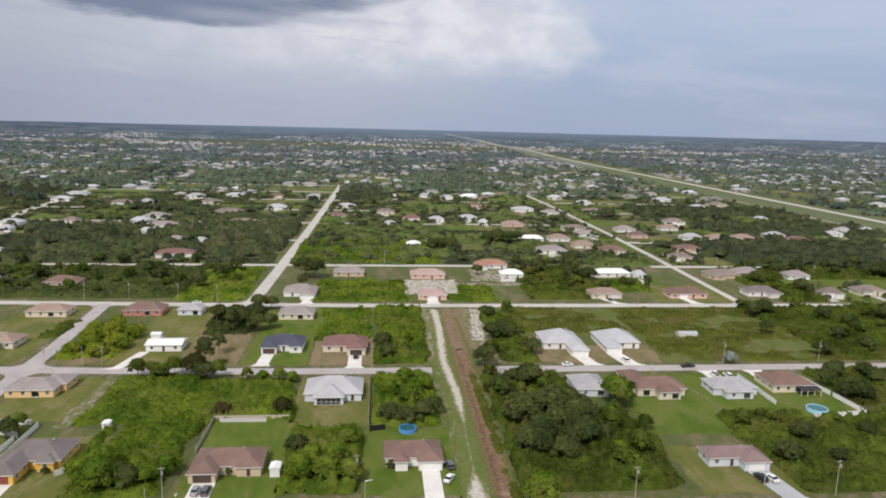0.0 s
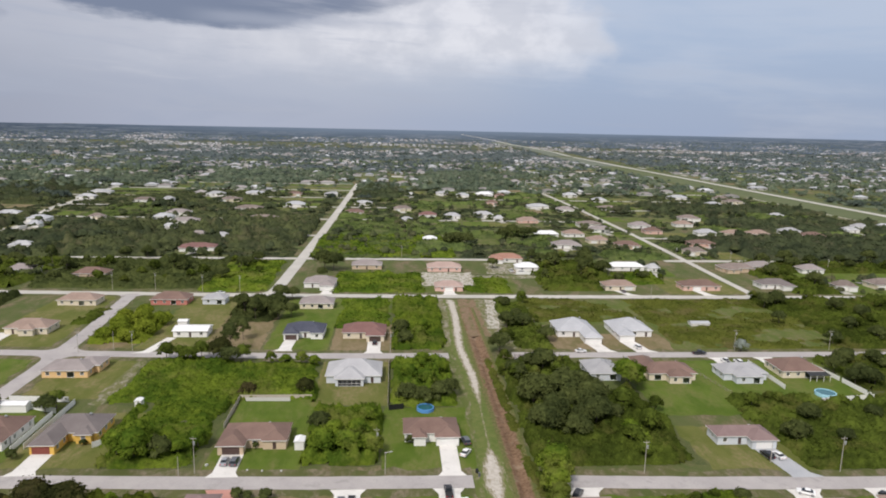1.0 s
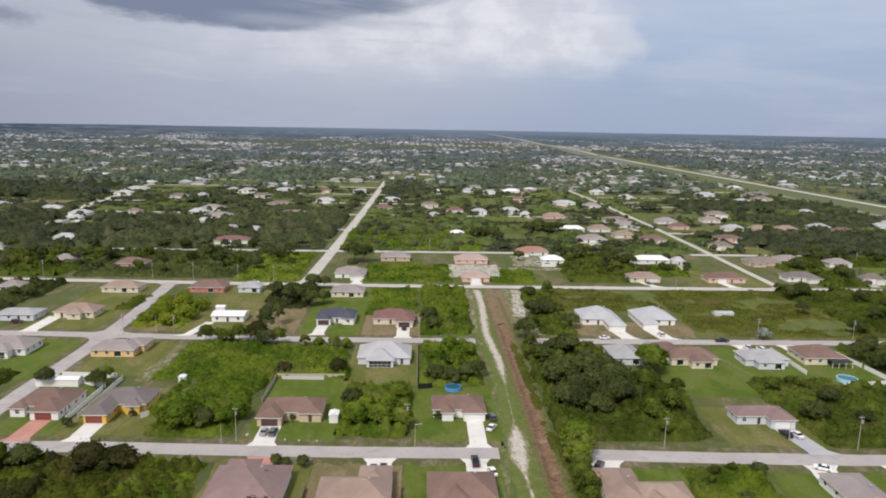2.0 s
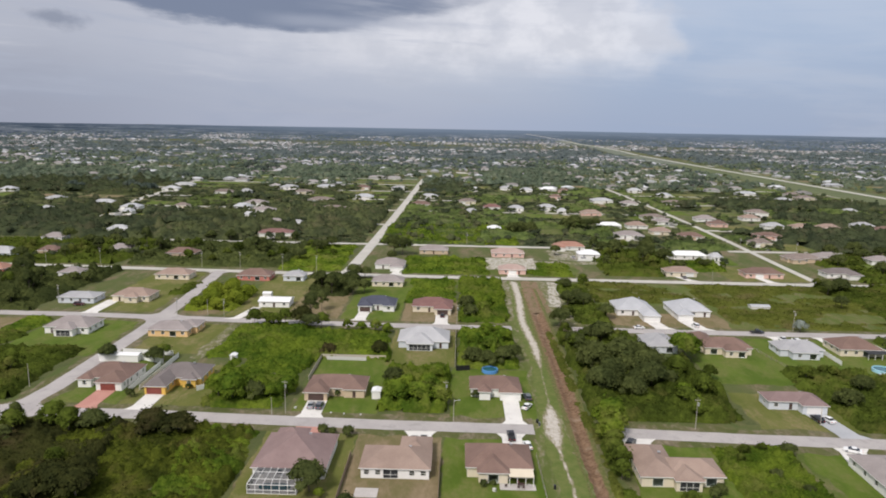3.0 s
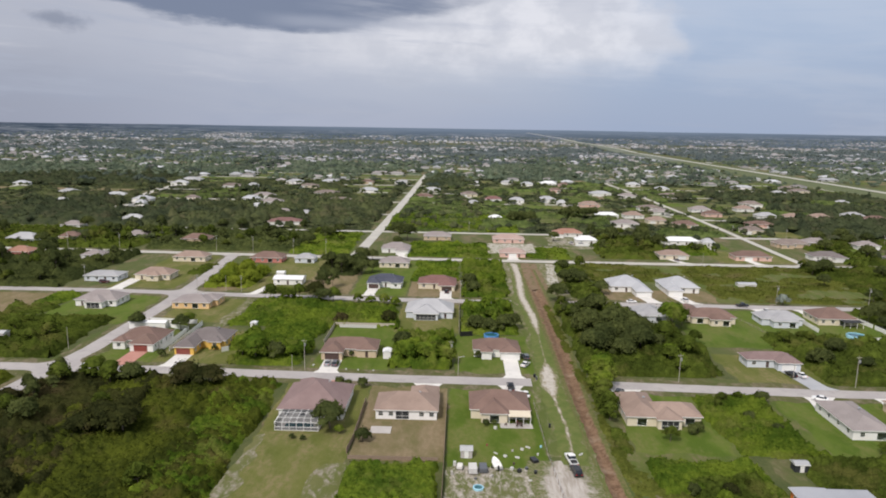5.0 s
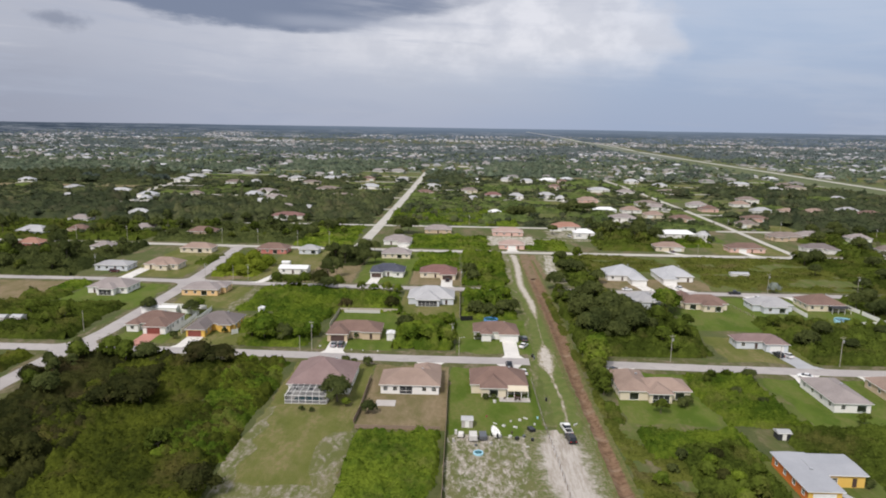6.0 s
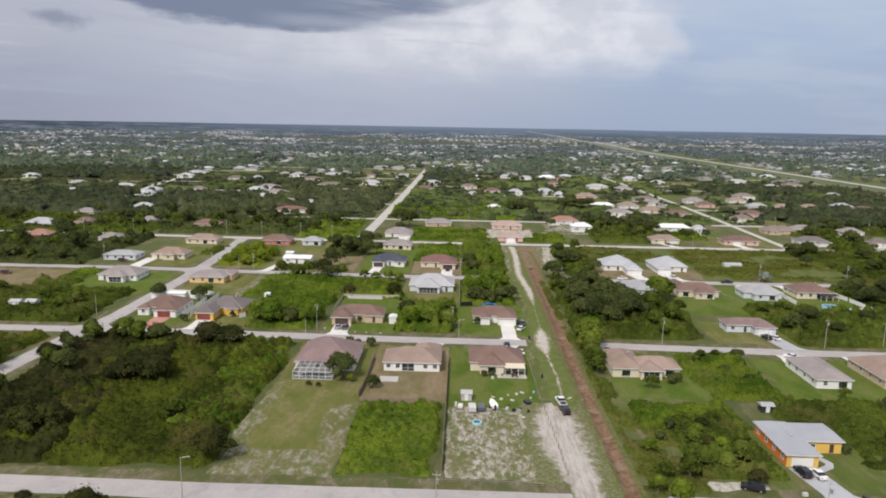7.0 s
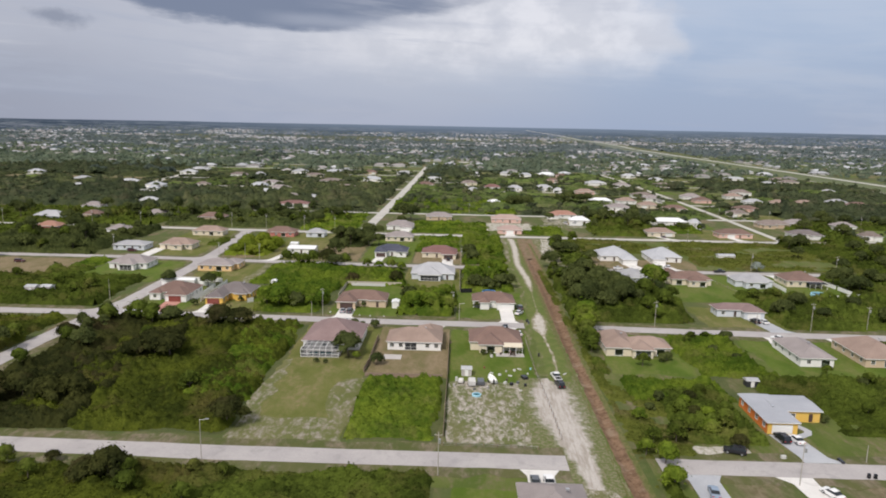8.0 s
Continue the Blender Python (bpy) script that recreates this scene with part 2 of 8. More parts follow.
M_TRACK = patchy("sandy_track", (0.13, 0.145, 0.055), (0.17, 0.165, 0.08), (0.52, 0.49, 0.445), (0.40, 0.37, 0.315), 0.64, 2.0)


def dug_soil(name):
    """Bare orange soil of the ditch, breaking up into weeds at its edges; the ditch widens northwards."""
    m = bpy.data.materials.new(name)
    m.use_nodes = True
    n = Nodes(m.node_tree)
    place = n.add("ShaderNodeTexCoord").outputs["Object"]
    split = n.add("ShaderNodeSeparateXYZ")
    n.link(place, split.inputs[0])
    def along(*values):
        node = n.add("ShaderNodeMapRange")
        n.link(split.outputs[1], node.inputs[0])
        for i, v in zip((1, 2, 3, 4), values):
            node.inputs[i].default_value = v
        return node.outputs[0]

    half = along(-30.0, 70.0, 1.3, 2.45)
    middle = n.math("ADD", along(-20.0, 40.0, 8.3, 10.0), along(40.0, 185.0, 0.0, 0.8))
    off = n.math("DIVIDE", n.math("ABSOLUTE", n.math("SUBTRACT", split.outputs[0], middle)), half)
    off = n.math("ADD", off, n.math("MULTIPLY", n.math("SUBTRACT", n.noise(place, 0.45, 6, 0.7), 0.5), 1.4))
    bare = n.mix(n.step(n.noise(place, 0.8, 6, 0.7), 0.36, 0.64), (0.135, 0.083, 0.050), (0.245, 0.158, 0.100))
    bare = n.mix(n.math("MULTIPLY", n.step(n.noise(place, 0.22, 5, 0.65), 0.52, 0.66), 0.6), bare, (0.30, 0.235, 0.168))
    weeds = n.mix(n.step(n.noise(place, 0.9, 5, 0.65), 0.38, 0.62), (0.095, 0.115, 0.032), (0.16, 0.145, 0.062))
    colour = n.mix(n.step(off, 0.95, 1.5), bare, weeds)
    shader = n.add("ShaderNodeBsdfPrincipled")
    n.link(colour, shader.inputs["Base Color"])
    shader.inputs["Roughness"].default_value, shader.inputs["Specular IOR Level"].default_value = 0.95, 0.15
    relief = n.add("ShaderNodeBump")
    relief.inputs["Distance"].default_value = 0.3
    n.link(n.noise(place, 1.8, 6, 0.7), relief.inputs["Height"])
    n.link(relief.outputs[0], shader.inputs["Normal"])
    out = n.add("ShaderNodeOutputMaterial")
    n.link(shader.outputs[0], out.inputs[0])
    return m


M_SOIL = dug_soil("red_soil")


def driven_sand(name):
    """White sand driven bare along the track, streaked by wheels, thinning into grass at its sides."""
    m = bpy.data.materials.new(name)
    m.use_nodes = True
    n = Nodes(m.node_tree)
    place = n.add("ShaderNodeTexCoord").outputs["Object"]
    drawn = n.add("ShaderNodeVectorMath", operation="MULTIPLY")
    n.link(place, drawn.inputs[0])
    drawn.inputs[1].default_value = (1.0, 0.14, 1.0)
    split = n.add("ShaderNodeSeparateXYZ")
    n.link(place, split.inputs[0])
    streak = n.noise(drawn.outputs[0], 0.9, 6, 0.72)
    patch = n.noise(place, 0.28, 6, 0.75)
    def along(*values):
        node = n.add("ShaderNodeMapRange")
        n.link(split.outputs[1], node.inputs[0])
        for i, v in zip((1, 2, 3, 4), values):
            node.inputs[i].default_value = v
        return node.outputs[0]

    off = n.math("DIVIDE", n.math("ABSOLUTE", n.math("SUBTRACT", split.outputs[0], along(-104.0, -76.0, 0.0, -2.5))), along(-106.0, -76.0, 1.7, 5.2))
    off = n.math("ADD", off, n.math("MULTIPLY", n.math("SUBTRACT", streak, 0.5), 1.1))
    off = n.math("ADD", off, n.math("MULTIPLY", n.math("SUBTRACT", patch, 0.5), 2.6))
    off = n.math("ADD", off, n.math("MULTIPLY", n.step(split.outputs[1], -64, -53), 0.7))
    sand = n.mix(n.step(streak, 0.36, 0.6), (0.32, 0.285, 0.245), (0.47, 0.435, 0.40))
    sand = n.mix(n.math("MULTIPLY", n.step(n.noise(place, 1.4, 5, 0.7), 0.5, 0.66), 0.45), sand, (0.30, 0.275, 0.225))
    grass = n.mix(n.step(n.noise(place, 1.3, 6, 0.7), 0.4, 0.62), (0.100, 0.122, 0.034), (0.20, 0.185, 0.115))
    colour = n.mix(n.step(off, 0.7, 1.35), sand, grass)
    shader = n.add("ShaderNodeBsdfPrincipled")
    n.link(colour, shader.inputs["Base Color"])
    shader.inputs["Roughness"].default_value, shader.inputs["Specular IOR Level"].default_value = 0.95, 0.15
    relief = n.add("ShaderNodeBump")
    relief.inputs["Distance"].default_value = 0.12
    n.link(streak, relief.inputs["Height"])
    n.link(relief.outputs[0], shader.inputs["Normal"])
    out = n.add("ShaderNodeOutputMaterial")
    n.link(shader.outputs[0], out.inputs[0])
    return m


M_LANE = driven_sand("driven_sand")


def worn_track(name):
    """Pale sand in two wheel lines along the winding track, breaking up into the grass at its sides."""
    m = bpy.data.materials.new(name)
    m.use_nodes = True
    n = Nodes(m.node_tree)
    place = n.add("ShaderNodeTexCoord").outputs["Object"]
    split = n.add("ShaderNodeSeparateXYZ")
    n.link(place, split.inputs[0])
    drawn = n.add("ShaderNodeVectorMath", operation="MULTIPLY")
    n.link(place, drawn.inputs[0])
    drawn.inputs[1].default_value = (1.0, 0.22, 1.0)
    long = drawn.outputs[0]

    def along(*values):
        node = n.add("ShaderNodeMapRange")
        n.link(split.outputs[1], node.inputs[0])
        for i, v in zip((1, 2, 3, 4), values):
            node.inputs[i].default_value = v
        return node.outputs[0]

    middle = along(-54, -34, 1.0, 2.0)
    for (xa, ya), (xb, yb) in zip(TRACK[-2:0:-1], TRACK[-3::-1]):
        middle = n.math("ADD", middle, along(ya, yb, 0.0, xb - xa))
    half = n.math("ADD", n.math("ADD", along(-16, -4, 0.9, 2.1), along(8, 22, 0.0, -1.0)), n.math("ADD", along(44, 62, 0.0, 0.4), along(110, 160, 0.0, 0.5)))
    side = n.math("ABSOLUTE", n.math("SUBTRACT", split.outputs[0], middle))
    off = n.math("ADD", n.math("DIVIDE", side, half), n.math("MULTIPLY", n.math("SUBTRACT", n.noise(place, 0.32, 6, 0.7), 0.5), 1.9))
    wheel = n.math("MULTIPLY", n.math("SUBTRACT", n.noise(long, 1.5, 5, 0.65), 0.5), 2.0)
    off = n.math("ADD", off, wheel)
    faint = n.math("ADD", n.math("ADD", along(-16, -4, 0.85, 0.0), along(8, 20, 0.0, 1.2)), along(46, 66, 0.0, -1.1))
    off = n.math("ADD", off, faint)
    grass = n.mix(n.step(n.noise(place, 0.35, 6, 0.7), 0.35, 0.65), (0.092, 0.128, 0.030), (0.140, 0.155, 0.050))
    thin = n.mix(n.step(n.noise(long, 1.1, 5, 0.7), 0.36, 0.64), (0.20, 0.185, 0.105), (0.30, 0.265, 0.195))
    sand = n.mix(n.step(n.noise(place, 0.9, 5, 0.65), 0.35, 0.65), (0.52, 0.485, 0.44), (0.40, 0.365, 0.31))
    colour = n.mix(n.step(off, 1.55, 0.95), grass, thin)
    colour = n.mix(n.step(off, 1.05, 0.55), colour, sand)
    shader = n.add("ShaderNodeBsdfPrincipled")
    n.link(colour, shader.inputs["Base Color"])
    shader.inputs["Roughness"].default_value, shader.inputs["Specular IOR Level"].default_value = 0.95, 0.15
    relief = n.add("ShaderNodeBump")
    relief.inputs["Distance"].default_value = 0.12
    n.link(n.noise(place, 1.6, 6, 0.7), relief.inputs["Height"])
    n.link(relief.outputs[0], shader.inputs["Normal"])
    out = n.add("ShaderNodeOutputMaterial")
    n.link(shader.outputs[0], out.inputs[0])
    return m


TRACK = [(4.4, 190), (4.8, 158), (3.2, 127), (2.4, 106), (4.2, 73), (3.8, 53), (2.4, 12), (1.4, -2), (1.5, -15), (2.0, -34), (1.0, -54)]
M_SAND_TRACK = worn_track("sand_track")
M_STRIP = patchy("ditch_side_grass", (0.100, 0.130, 0.032), (0.140, 0.155, 0.05), (0.19, 0.165, 0.09), (0.24, 0.215, 0.15), 0.28, 3.0)
M_BARE = patchy("bare_brown_ground", (0.13, 0.13, 0.05), (0.17, 0.15, 0.07), (0.235, 0.165, 0.11), (0.18, 0.128, 0.082), 0.68, 4.0)
M_MESH = bpy.data.materials.new("insect_mesh")
M_VERGE = patchy("road_verge", (0.088, 0.106, 0.032), (0.120, 0.120, 0.047), (0.215, 0.18, 0.128), (0.142, 0.118, 0.076), 0.38, 5.0)
M_ROAD = surface("worn_asphalt", (0.345, 0.322, 0.318), (0.425, 0.397, 0.385), 0.5, 0.9, 0.02, 2.2, spots=((0.27, 0.26, 0.25), 0.5, 0.25))
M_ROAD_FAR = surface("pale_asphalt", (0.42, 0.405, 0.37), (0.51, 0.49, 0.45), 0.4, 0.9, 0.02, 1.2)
M_OFFWHITE = surface("weathered_white", (0.50, 0.49, 0.47), (0.62, 0.61, 0.59), 1.5, 0.7, 0.0, 3.0)
M_CONCRETE = surface("concrete", (0.62, 0.60, 0.57), (0.71, 0.69, 0.66), 0.9, 0.85, 0.01, 3.0, spots=((0.42, 0.40, 0.37), 0.4, 0.4))
M_SLAB = surface("weathered_slab", (0.40, 0.37, 0.35), (0.50, 0.47, 0.45), 1.5, 0.9, 0.01, 3.0)
M_PAVER = surface("red_paver", (0.42, 0.20, 0.165), (0.50, 0.27, 0.22), 1.2, 0.85, 0.02, 5.0)
M_GREY_DRIVE = surface("grey_drive", (0.35, 0.36, 0.385), (0.43, 0.44, 0.46), 0.8, 0.85, 0.01, 3.0)
M_WATER = plain("pool_water", (0.03, 0.12, 0.14), 0.05)
M_GLASS = plain("glass", (0.75, 0.85, 0.85), 0.03, 0.0, 1.0)
M_WHITE = surface("white_paint", (0.74, 0.735, 0.71), (0.81, 0.80, 0.78), 1.0, 0.6, 0.0, 2.5)
M_DARK = surface("dark_screen", (0.025, 0.027, 0.03), (0.045, 0.047, 0.05), 1.5, 0.7)
M_TRUNK = surface("bark", (0.10, 0.08, 0.06), (0.17, 0.14, 0.11), 3.0, 0.95, 0.05)
M_POLE = surface("weathered_pole", (0.33, 0.30, 0.26), (0.45, 0.42, 0.37), 2.5, 0.9, 0.02)
M_METAL = plain("galvanised_metal", (0.55, 0.56, 0.58), 0.4, 0.7)
M_RUBBER = plain("rubber", (0.02, 0.02, 0.021), 0.8)
M_LEAF_BRIGHT = leaves("palmetto_leaves", (0.052, 0.090, 0.011), (0.138, 0.186, 0.022), (0.148, 0.160, 0.039))
M_LEAF_TREE = leaves("oak_leaves", (0.042, 0.054, 0.019), (0.090, 0.106, 0.034))
M_LEAF_MID = leaves("scrub_leaves", (0.038, 0.053, 0.010), (0.092, 0.122, 0.020), (0.112, 0.112, 0.031))
M_LEAF_DUSK = leaves("dark_scrub_leaves", (0.026, 0.031, 0.011), (0.056, 0.060, 0.018), (0.072, 0.058, 0.027))
M_LEAF_WILD = leaves("wild_leaves", (0.034, 0.045, 0.009), (0.094, 0.113, 0.016), (0.104, 0.091, 0.030))
M_LEAF_WEED = leaves("field_weeds", (0.075, 0.092, 0.018), (0.128, 0.140, 0.030), (0.150, 0.128, 0.055))
M_LEAF_LIME = leaves("young_leaves", (0.125, 0.165, 0.018), (0.190, 0.225, 0.028))
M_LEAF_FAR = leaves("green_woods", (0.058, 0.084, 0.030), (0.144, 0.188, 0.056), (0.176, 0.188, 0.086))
# leaf greens shifted to blue-grey, standing in for the haze of distance
M_LEAF_HAZE_FAR = leaves("haze_tinted_far_woods", (0.072, 0.094, 0.102), (0.136, 0.163, 0.162), (0.172, 0.186, 0.178))
M_LEAF_HAZE_MID = leaves("haze_tinted_oak_woods", (0.060, 0.082, 0.062), (0.138, 0.172, 0.112), (0.180, 0.190, 0.132))
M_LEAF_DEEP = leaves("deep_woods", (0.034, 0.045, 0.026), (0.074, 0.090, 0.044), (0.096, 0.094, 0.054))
# haze painted into the leaf colour of the farther dark groves
M_LEAF_HAZE_GROVE = leaves("haze_tinted_groves", (0.042, 0.056, 0.048), (0.080, 0.100, 0.080), (0.100, 0.108, 0.082))
M_LEAF_OLIVE = leaves("olive_woods", (0.042, 0.053, 0.028), (0.098, 0.114, 0.048), (0.128, 0.122, 0.066))
M_LEAF_SILVER = leaves("silver_palm_leaves", (0.20, 0.23, 0.20), (0.32, 0.35, 0.32))
ROOF = {
    "mauve": surface("mauve_shingles", (0.195, 0.135, 0.130), (0.25, 0.18, 0.172), 1.0, 0.9, 0.03, 4.0, object_random=0.06),
    "tan": surface("tan_shingles", (0.245, 0.178, 0.146), (0.325, 0.242, 0.200), 1.0, 0.9, 0.03, 4.0, object_random=0.06),
    "slate": surface("slate_shingles", (0.145, 0.125, 0.122), (0.195, 0.17, 0.165), 1.0, 0.9, 0.03, 4.0),
    "brown": surface("brown_shingles", (0.152, 0.098, 0.082), (0.212, 0.14, 0.115), 1.0, 0.9, 0.03, 4.0, object_random=0.08),
    "maroon": surface("maroon_shingles", (0.165, 0.088, 0.082), (0.225, 0.125, 0.112), 1.0, 0.9, 0.03, 4.0),
    "grey": surface("grey_shingles", (0.33, 0.33, 0.345), (0.415, 0.415, 0.425), 1.0, 0.9, 0.03, 4.0, object_random=0.08),
    "taupe": surface("taupe_shingles", (0.24, 0.21, 0.205), (0.31, 0.275, 0.265), 1.0, 0.9, 0.03, 4.0, object_random=0.06),
    "navy": surface("navy_shingles", (0.055, 0.06, 0.085), (0.085, 0.09, 0.12), 1.0, 0.9, 0.03, 4.0),
    "pale": surface("pale_shingles", (0.37, 0.378, 0.40), (0.45, 0.458, 0.48), 1.0, 0.9, 0.03, 4.0),
    "blush": surface("blush_tiles", (0.35, 0.255, 0.225), (0.43, 0.325, 0.285), 1.0, 0.9, 0.03, 4.0),
    "rust": surface("rust_tiles", (0.29, 0.155, 0.115), (0.37, 0.21, 0.16), 1.0, 0.9, 0.03, 4.0),
    "white": surface("white_metal_roof", (0.70, 0.71, 0.72), (0.80, 0.80, 0.80), 1.0, 0.5, 0.0, 4.0),
    "chalk": surface("chalky_metal_roof", (0.34, 0.345, 0.355), (0.46, 0.46, 0.47), 1.0, 0.6, 0.0, 4.0, object_random=0.15),
    "umber": surface("umber_shingles", (0.175, 0.142, 0.126), (0.24, 0.198, 0.176), 1.0, 0.9, 0.03, 4.0, object_random=0.18),
    "steel": surface("grey_metal_roof", (0.32, 0.33, 0.36), (0.38, 0.39, 0.42), 1.0, 0.5, 0.0, 4.0),
}
WALL = {
    "white": surface("white_stucco", (0.74, 0.725, 0.70), (0.82, 0.81, 0.785), 0.8, 0.9, 0.01, 4.0),
    "cream": surface("cream_stucco", (0.62, 0.55, 0.42), (0.71, 0.64, 0.51), 0.8, 0.9, 0.01, 4.0),
    "tan": surface("tan_stucco", (0.52, 0.40, 0.28), (0.60, 0.48, 0.35), 0.8, 0.9, 0.01, 4.0),
    "yellow": surface("yellow_stucco", (0.68, 0.42, 0.09), (0.76, 0.50, 0.13), 0.8, 0.9, 0.01, 4.0),
    "amber": surface("amber_stucco", (0.70, 0.46, 0.22), (0.77, 0.54, 0.29), 0.8, 0.9, 0.01, 4.0),
    "orange": surface("orange_stucco", (0.62, 0.17, 0.035), (0.70, 0.23, 0.055), 0.8, 0.9, 0.01, 4.0),
    "pink": surface("pink_stucco", (0.66, 0.42, 0.36), (0.74, 0.52, 0.45), 0.8, 0.9, 0.01, 4.0),
    "blue": surface("pale_blue_stucco", (0.55, 0.58, 0.62), (0.64, 0.67, 0.71), 0.8, 0.9, 0.01, 4.0),
    "red": surface("red_stucco", (0.45, 0.16, 0.13), (0.53, 0.22, 0.18), 0.8, 0.9, 0.01, 4.0),
}
M_DOOR_RED = surface("red_brown_door", (0.20, 0.055, 0.045), (0.26, 0.08, 0.06), 2.0, 0.6)
M_DOOR_DARK = surface("dark_brown_door", (0.07, 0.045, 0.04), (0.10, 0.065, 0.055), 2.0, 0.6)
PAINT = {
    "white": plain("white_car_paint", (0.78, 0.78, 0.78), 0.25),
    "silver": plain("silver_car_paint", (0.42, 0.44, 0.47), 0.3, 0.6),
    "grey": plain("grey_car_paint", (0.14, 0.15, 0.17), 0.3, 0.4),
    "black": plain("black_car_paint", (0.018, 0.018, 0.022), 0.25),
    "blue": plain("pale_blue_car_paint", (0.32, 0.40, 0.50), 0.3, 0.4),
    "maroon": plain("maroon_car_paint", (0.09, 0.025, 0.03), 0.3),
}


def insect_mesh():
    M_MESH.use_nodes = True
    n = Nodes(M_MESH.node_tree)
    weave = n.add("ShaderNodeBsdfDiffuse")
    weave.inputs[0].default_value = (0.05, 0.055, 0.065, 1)
    hole = n.add("ShaderNodeBsdfTransparent")
    both = n.add("ShaderNodeMixShader")
    both.inputs[0].default_value = 0.45
    n.link(weave.outputs[0], both.inputs[1])
    n.link(hole.outputs[0], both.inputs[2])
    out = n.add("ShaderNodeOutputMaterial")
    n.link(both.outputs[0], out.inputs[0])


insect_mesh()

# ---- building blocks ----
RNG = np.random.default_rng(7)


class Shape:
    """Collects corners and faces, each face with a material slot."""

    def __init__(self):
        self.v, self.f, self.s = [], [], []

    def face(self, points, slot=0):
        k = len(self.v)
        self.v += [tuple(p) for p in points]
        self.f.append(tuple(range(k, k + len(points))))
        self.s.append(slot)

    def box(self, x0, y0, z0, x1, y1, z1, slot=0):
        k = len(self.v)
        self.v += [(x0, y0, z0), (x1, y0, z0), (x1, y1, z0), (x0, y1, z0), (x0, y0, z1), (x1, y0, z1), (x1, y1, z1), (x0, y1, z1)]
        for q in ((3, 2, 1, 0), (4, 5, 6, 7), (0, 1, 5, 4), (1, 2, 6, 5), (2, 3, 7, 6), (3, 0, 4, 7)):
            self.f.append(tuple(k + i for i in q))
            self.s.append(slot)

    def tube(self, a, b, ra, rb, sides=8, slot=0):
        """A tapered rod from a to b."""
        a, b = Vector(a), Vector(b)
        w = (b - a).normalized()
        u = w.orthogonal().normalized()
        t = w.cross(u)
        k = len(self.v)
        for p, r in ((a, ra), (b, rb)):
            for i in range(sides):
                c = 2 * math.pi * i / sides
                self.v.append(tuple(p + r * (math.cos(c) * u + math.sin(c) * t)))
        for i in range(sides):
            j = (i + 1) % sides
            self.f.append((k + i, k + j, k + sides + j, k + sides + i))
            self.s.append(slot)
        self.f += [tuple(range(k + sides - 1, k - 1, -1)), tuple(range(k + sides, k + 2 * sides))]
        self.s += [slot, slot]

    def extrude(self, profile, y0, y1, slot=0, taper=0.0):
        """A side profile of (x, z) points drawn out from y0 to y1; taper narrows the upper points."""
        top = max(z for _, z in profile)
        low = min(z for _, z in profile)
        k, n = len(self.v), len(profile)
        for y, sign in ((y0, 1), (y1, -1)):
            for x, z in profile:
                self.v.append((x, y + sign * taper * (z - low) / max(top - low, 0.01), z))
        self.f += [tuple(range(k, k + n)), tuple(range(k + 2 * n - 1, k + n - 1, -1))]
        self.s += [slot, slot]
        for i in range(n):
            j = (i + 1) % n
            self.f.append((k + j, k + i, k + n + i, k + n + j))
            self.s.append(slot)

    def data(self, name, *materials):
        me = bpy.data.meshes.new(name)
        me.from_pydata(self.v, [], self.f)
        for m in materials:
            me.materials.append(m)
        if len(materials) > 1:
            me.polygons.foreach_set("material_index", self.s)
        me.update()
        return me


def part(name, data, parent, label="", m=None):
    ob = new(name, data)
    ob.parent = parent
    if m is not None:
        ob.matrix_basis = m
    return tagged(ob, label)


def thing(name, m, label, category, group="", kind=""):
    ob = new(name)
    ob.empty_display_size = 0.5
    ob.matrix_basis = m
    return tagged(ob, label, category, group, kind)


def setting(name, data, label, category):
    return tagged(new(name, data), label, category, kind="structure")


# ---- ground ----
CENTRE_X, CENTRE_Y = -28.0, -200.0


def bend(y):
    """How far the ditch swings east towards the north."""
    return 1.7 * min(max((y + 20) / 60, 0), 1) + 0.8 * min(max((y - 40) / 145, 0), 1)


def ground_height(x, y):
    r = math.hypot(x - CENTRE_X, y - CENTRE_Y)
    # rises 50 m far off to set the horizon in the camera's view
    z = 50.0 * (max(r - 2300.0, 0.0) / 2550.0) ** 1.25
    x -= bend(y)
    along = min(max((172 - y) / 8, 0), 1) * min(max((y + 150) / 8, 0), 1)
    if along and abs(x - 9) < 12:
        z += along * (-1.1 * math.exp(-(((x - 8.2) / 1.35) ** 2)) + 0.14 * math.exp(-(((x - 11.8) / 1.1) ** 2)))
    return z


def grown(first, last, step, growth):
    out, s = [first], step
    while out[-1] < last:
        out.append(min(out[-1] + s, last))
        s *= growth
    return out


def ground():
    xs = [2 + 0.6 * i for i in range(26)]
    xs = [-v for v in reversed(grown(-2 + 4, 4900, 4, 1.14))] + xs[1:-1] + grown(xs[-1], 4900, 4, 1.14)
    ys = [-v for v in reversed(grown(150, 2500, 20, 1.3))] + [-150 + 4 * i for i in range(1, 82)] + grown(178, 4650, 12, 1.07)
    s = Shape()
    for y in ys:
        for x in xs:
            s.v.append((x, y, ground_height(x, y)))
    w = len(xs)
    for j in range(len(ys) - 1):
        for i in range(w - 1):
            x, y = 0.5 * (xs[i] + xs[i + 1]), 0.5 * (ys[j] + ys[j + 1])
            if math.hypot(x - CENTRE_X, y - CENTRE_Y) < 4900:
                s.f.append((j * w + i, j * w + i + 1, (j + 1) * w + i + 1, (j + 1) * w + i))
                s.s.append(0)
    return setting("ground", s.data("ground", M_GROUND), "weedy ground of grass and sandy soil, rising far off to suit the view", "ground")


ground()


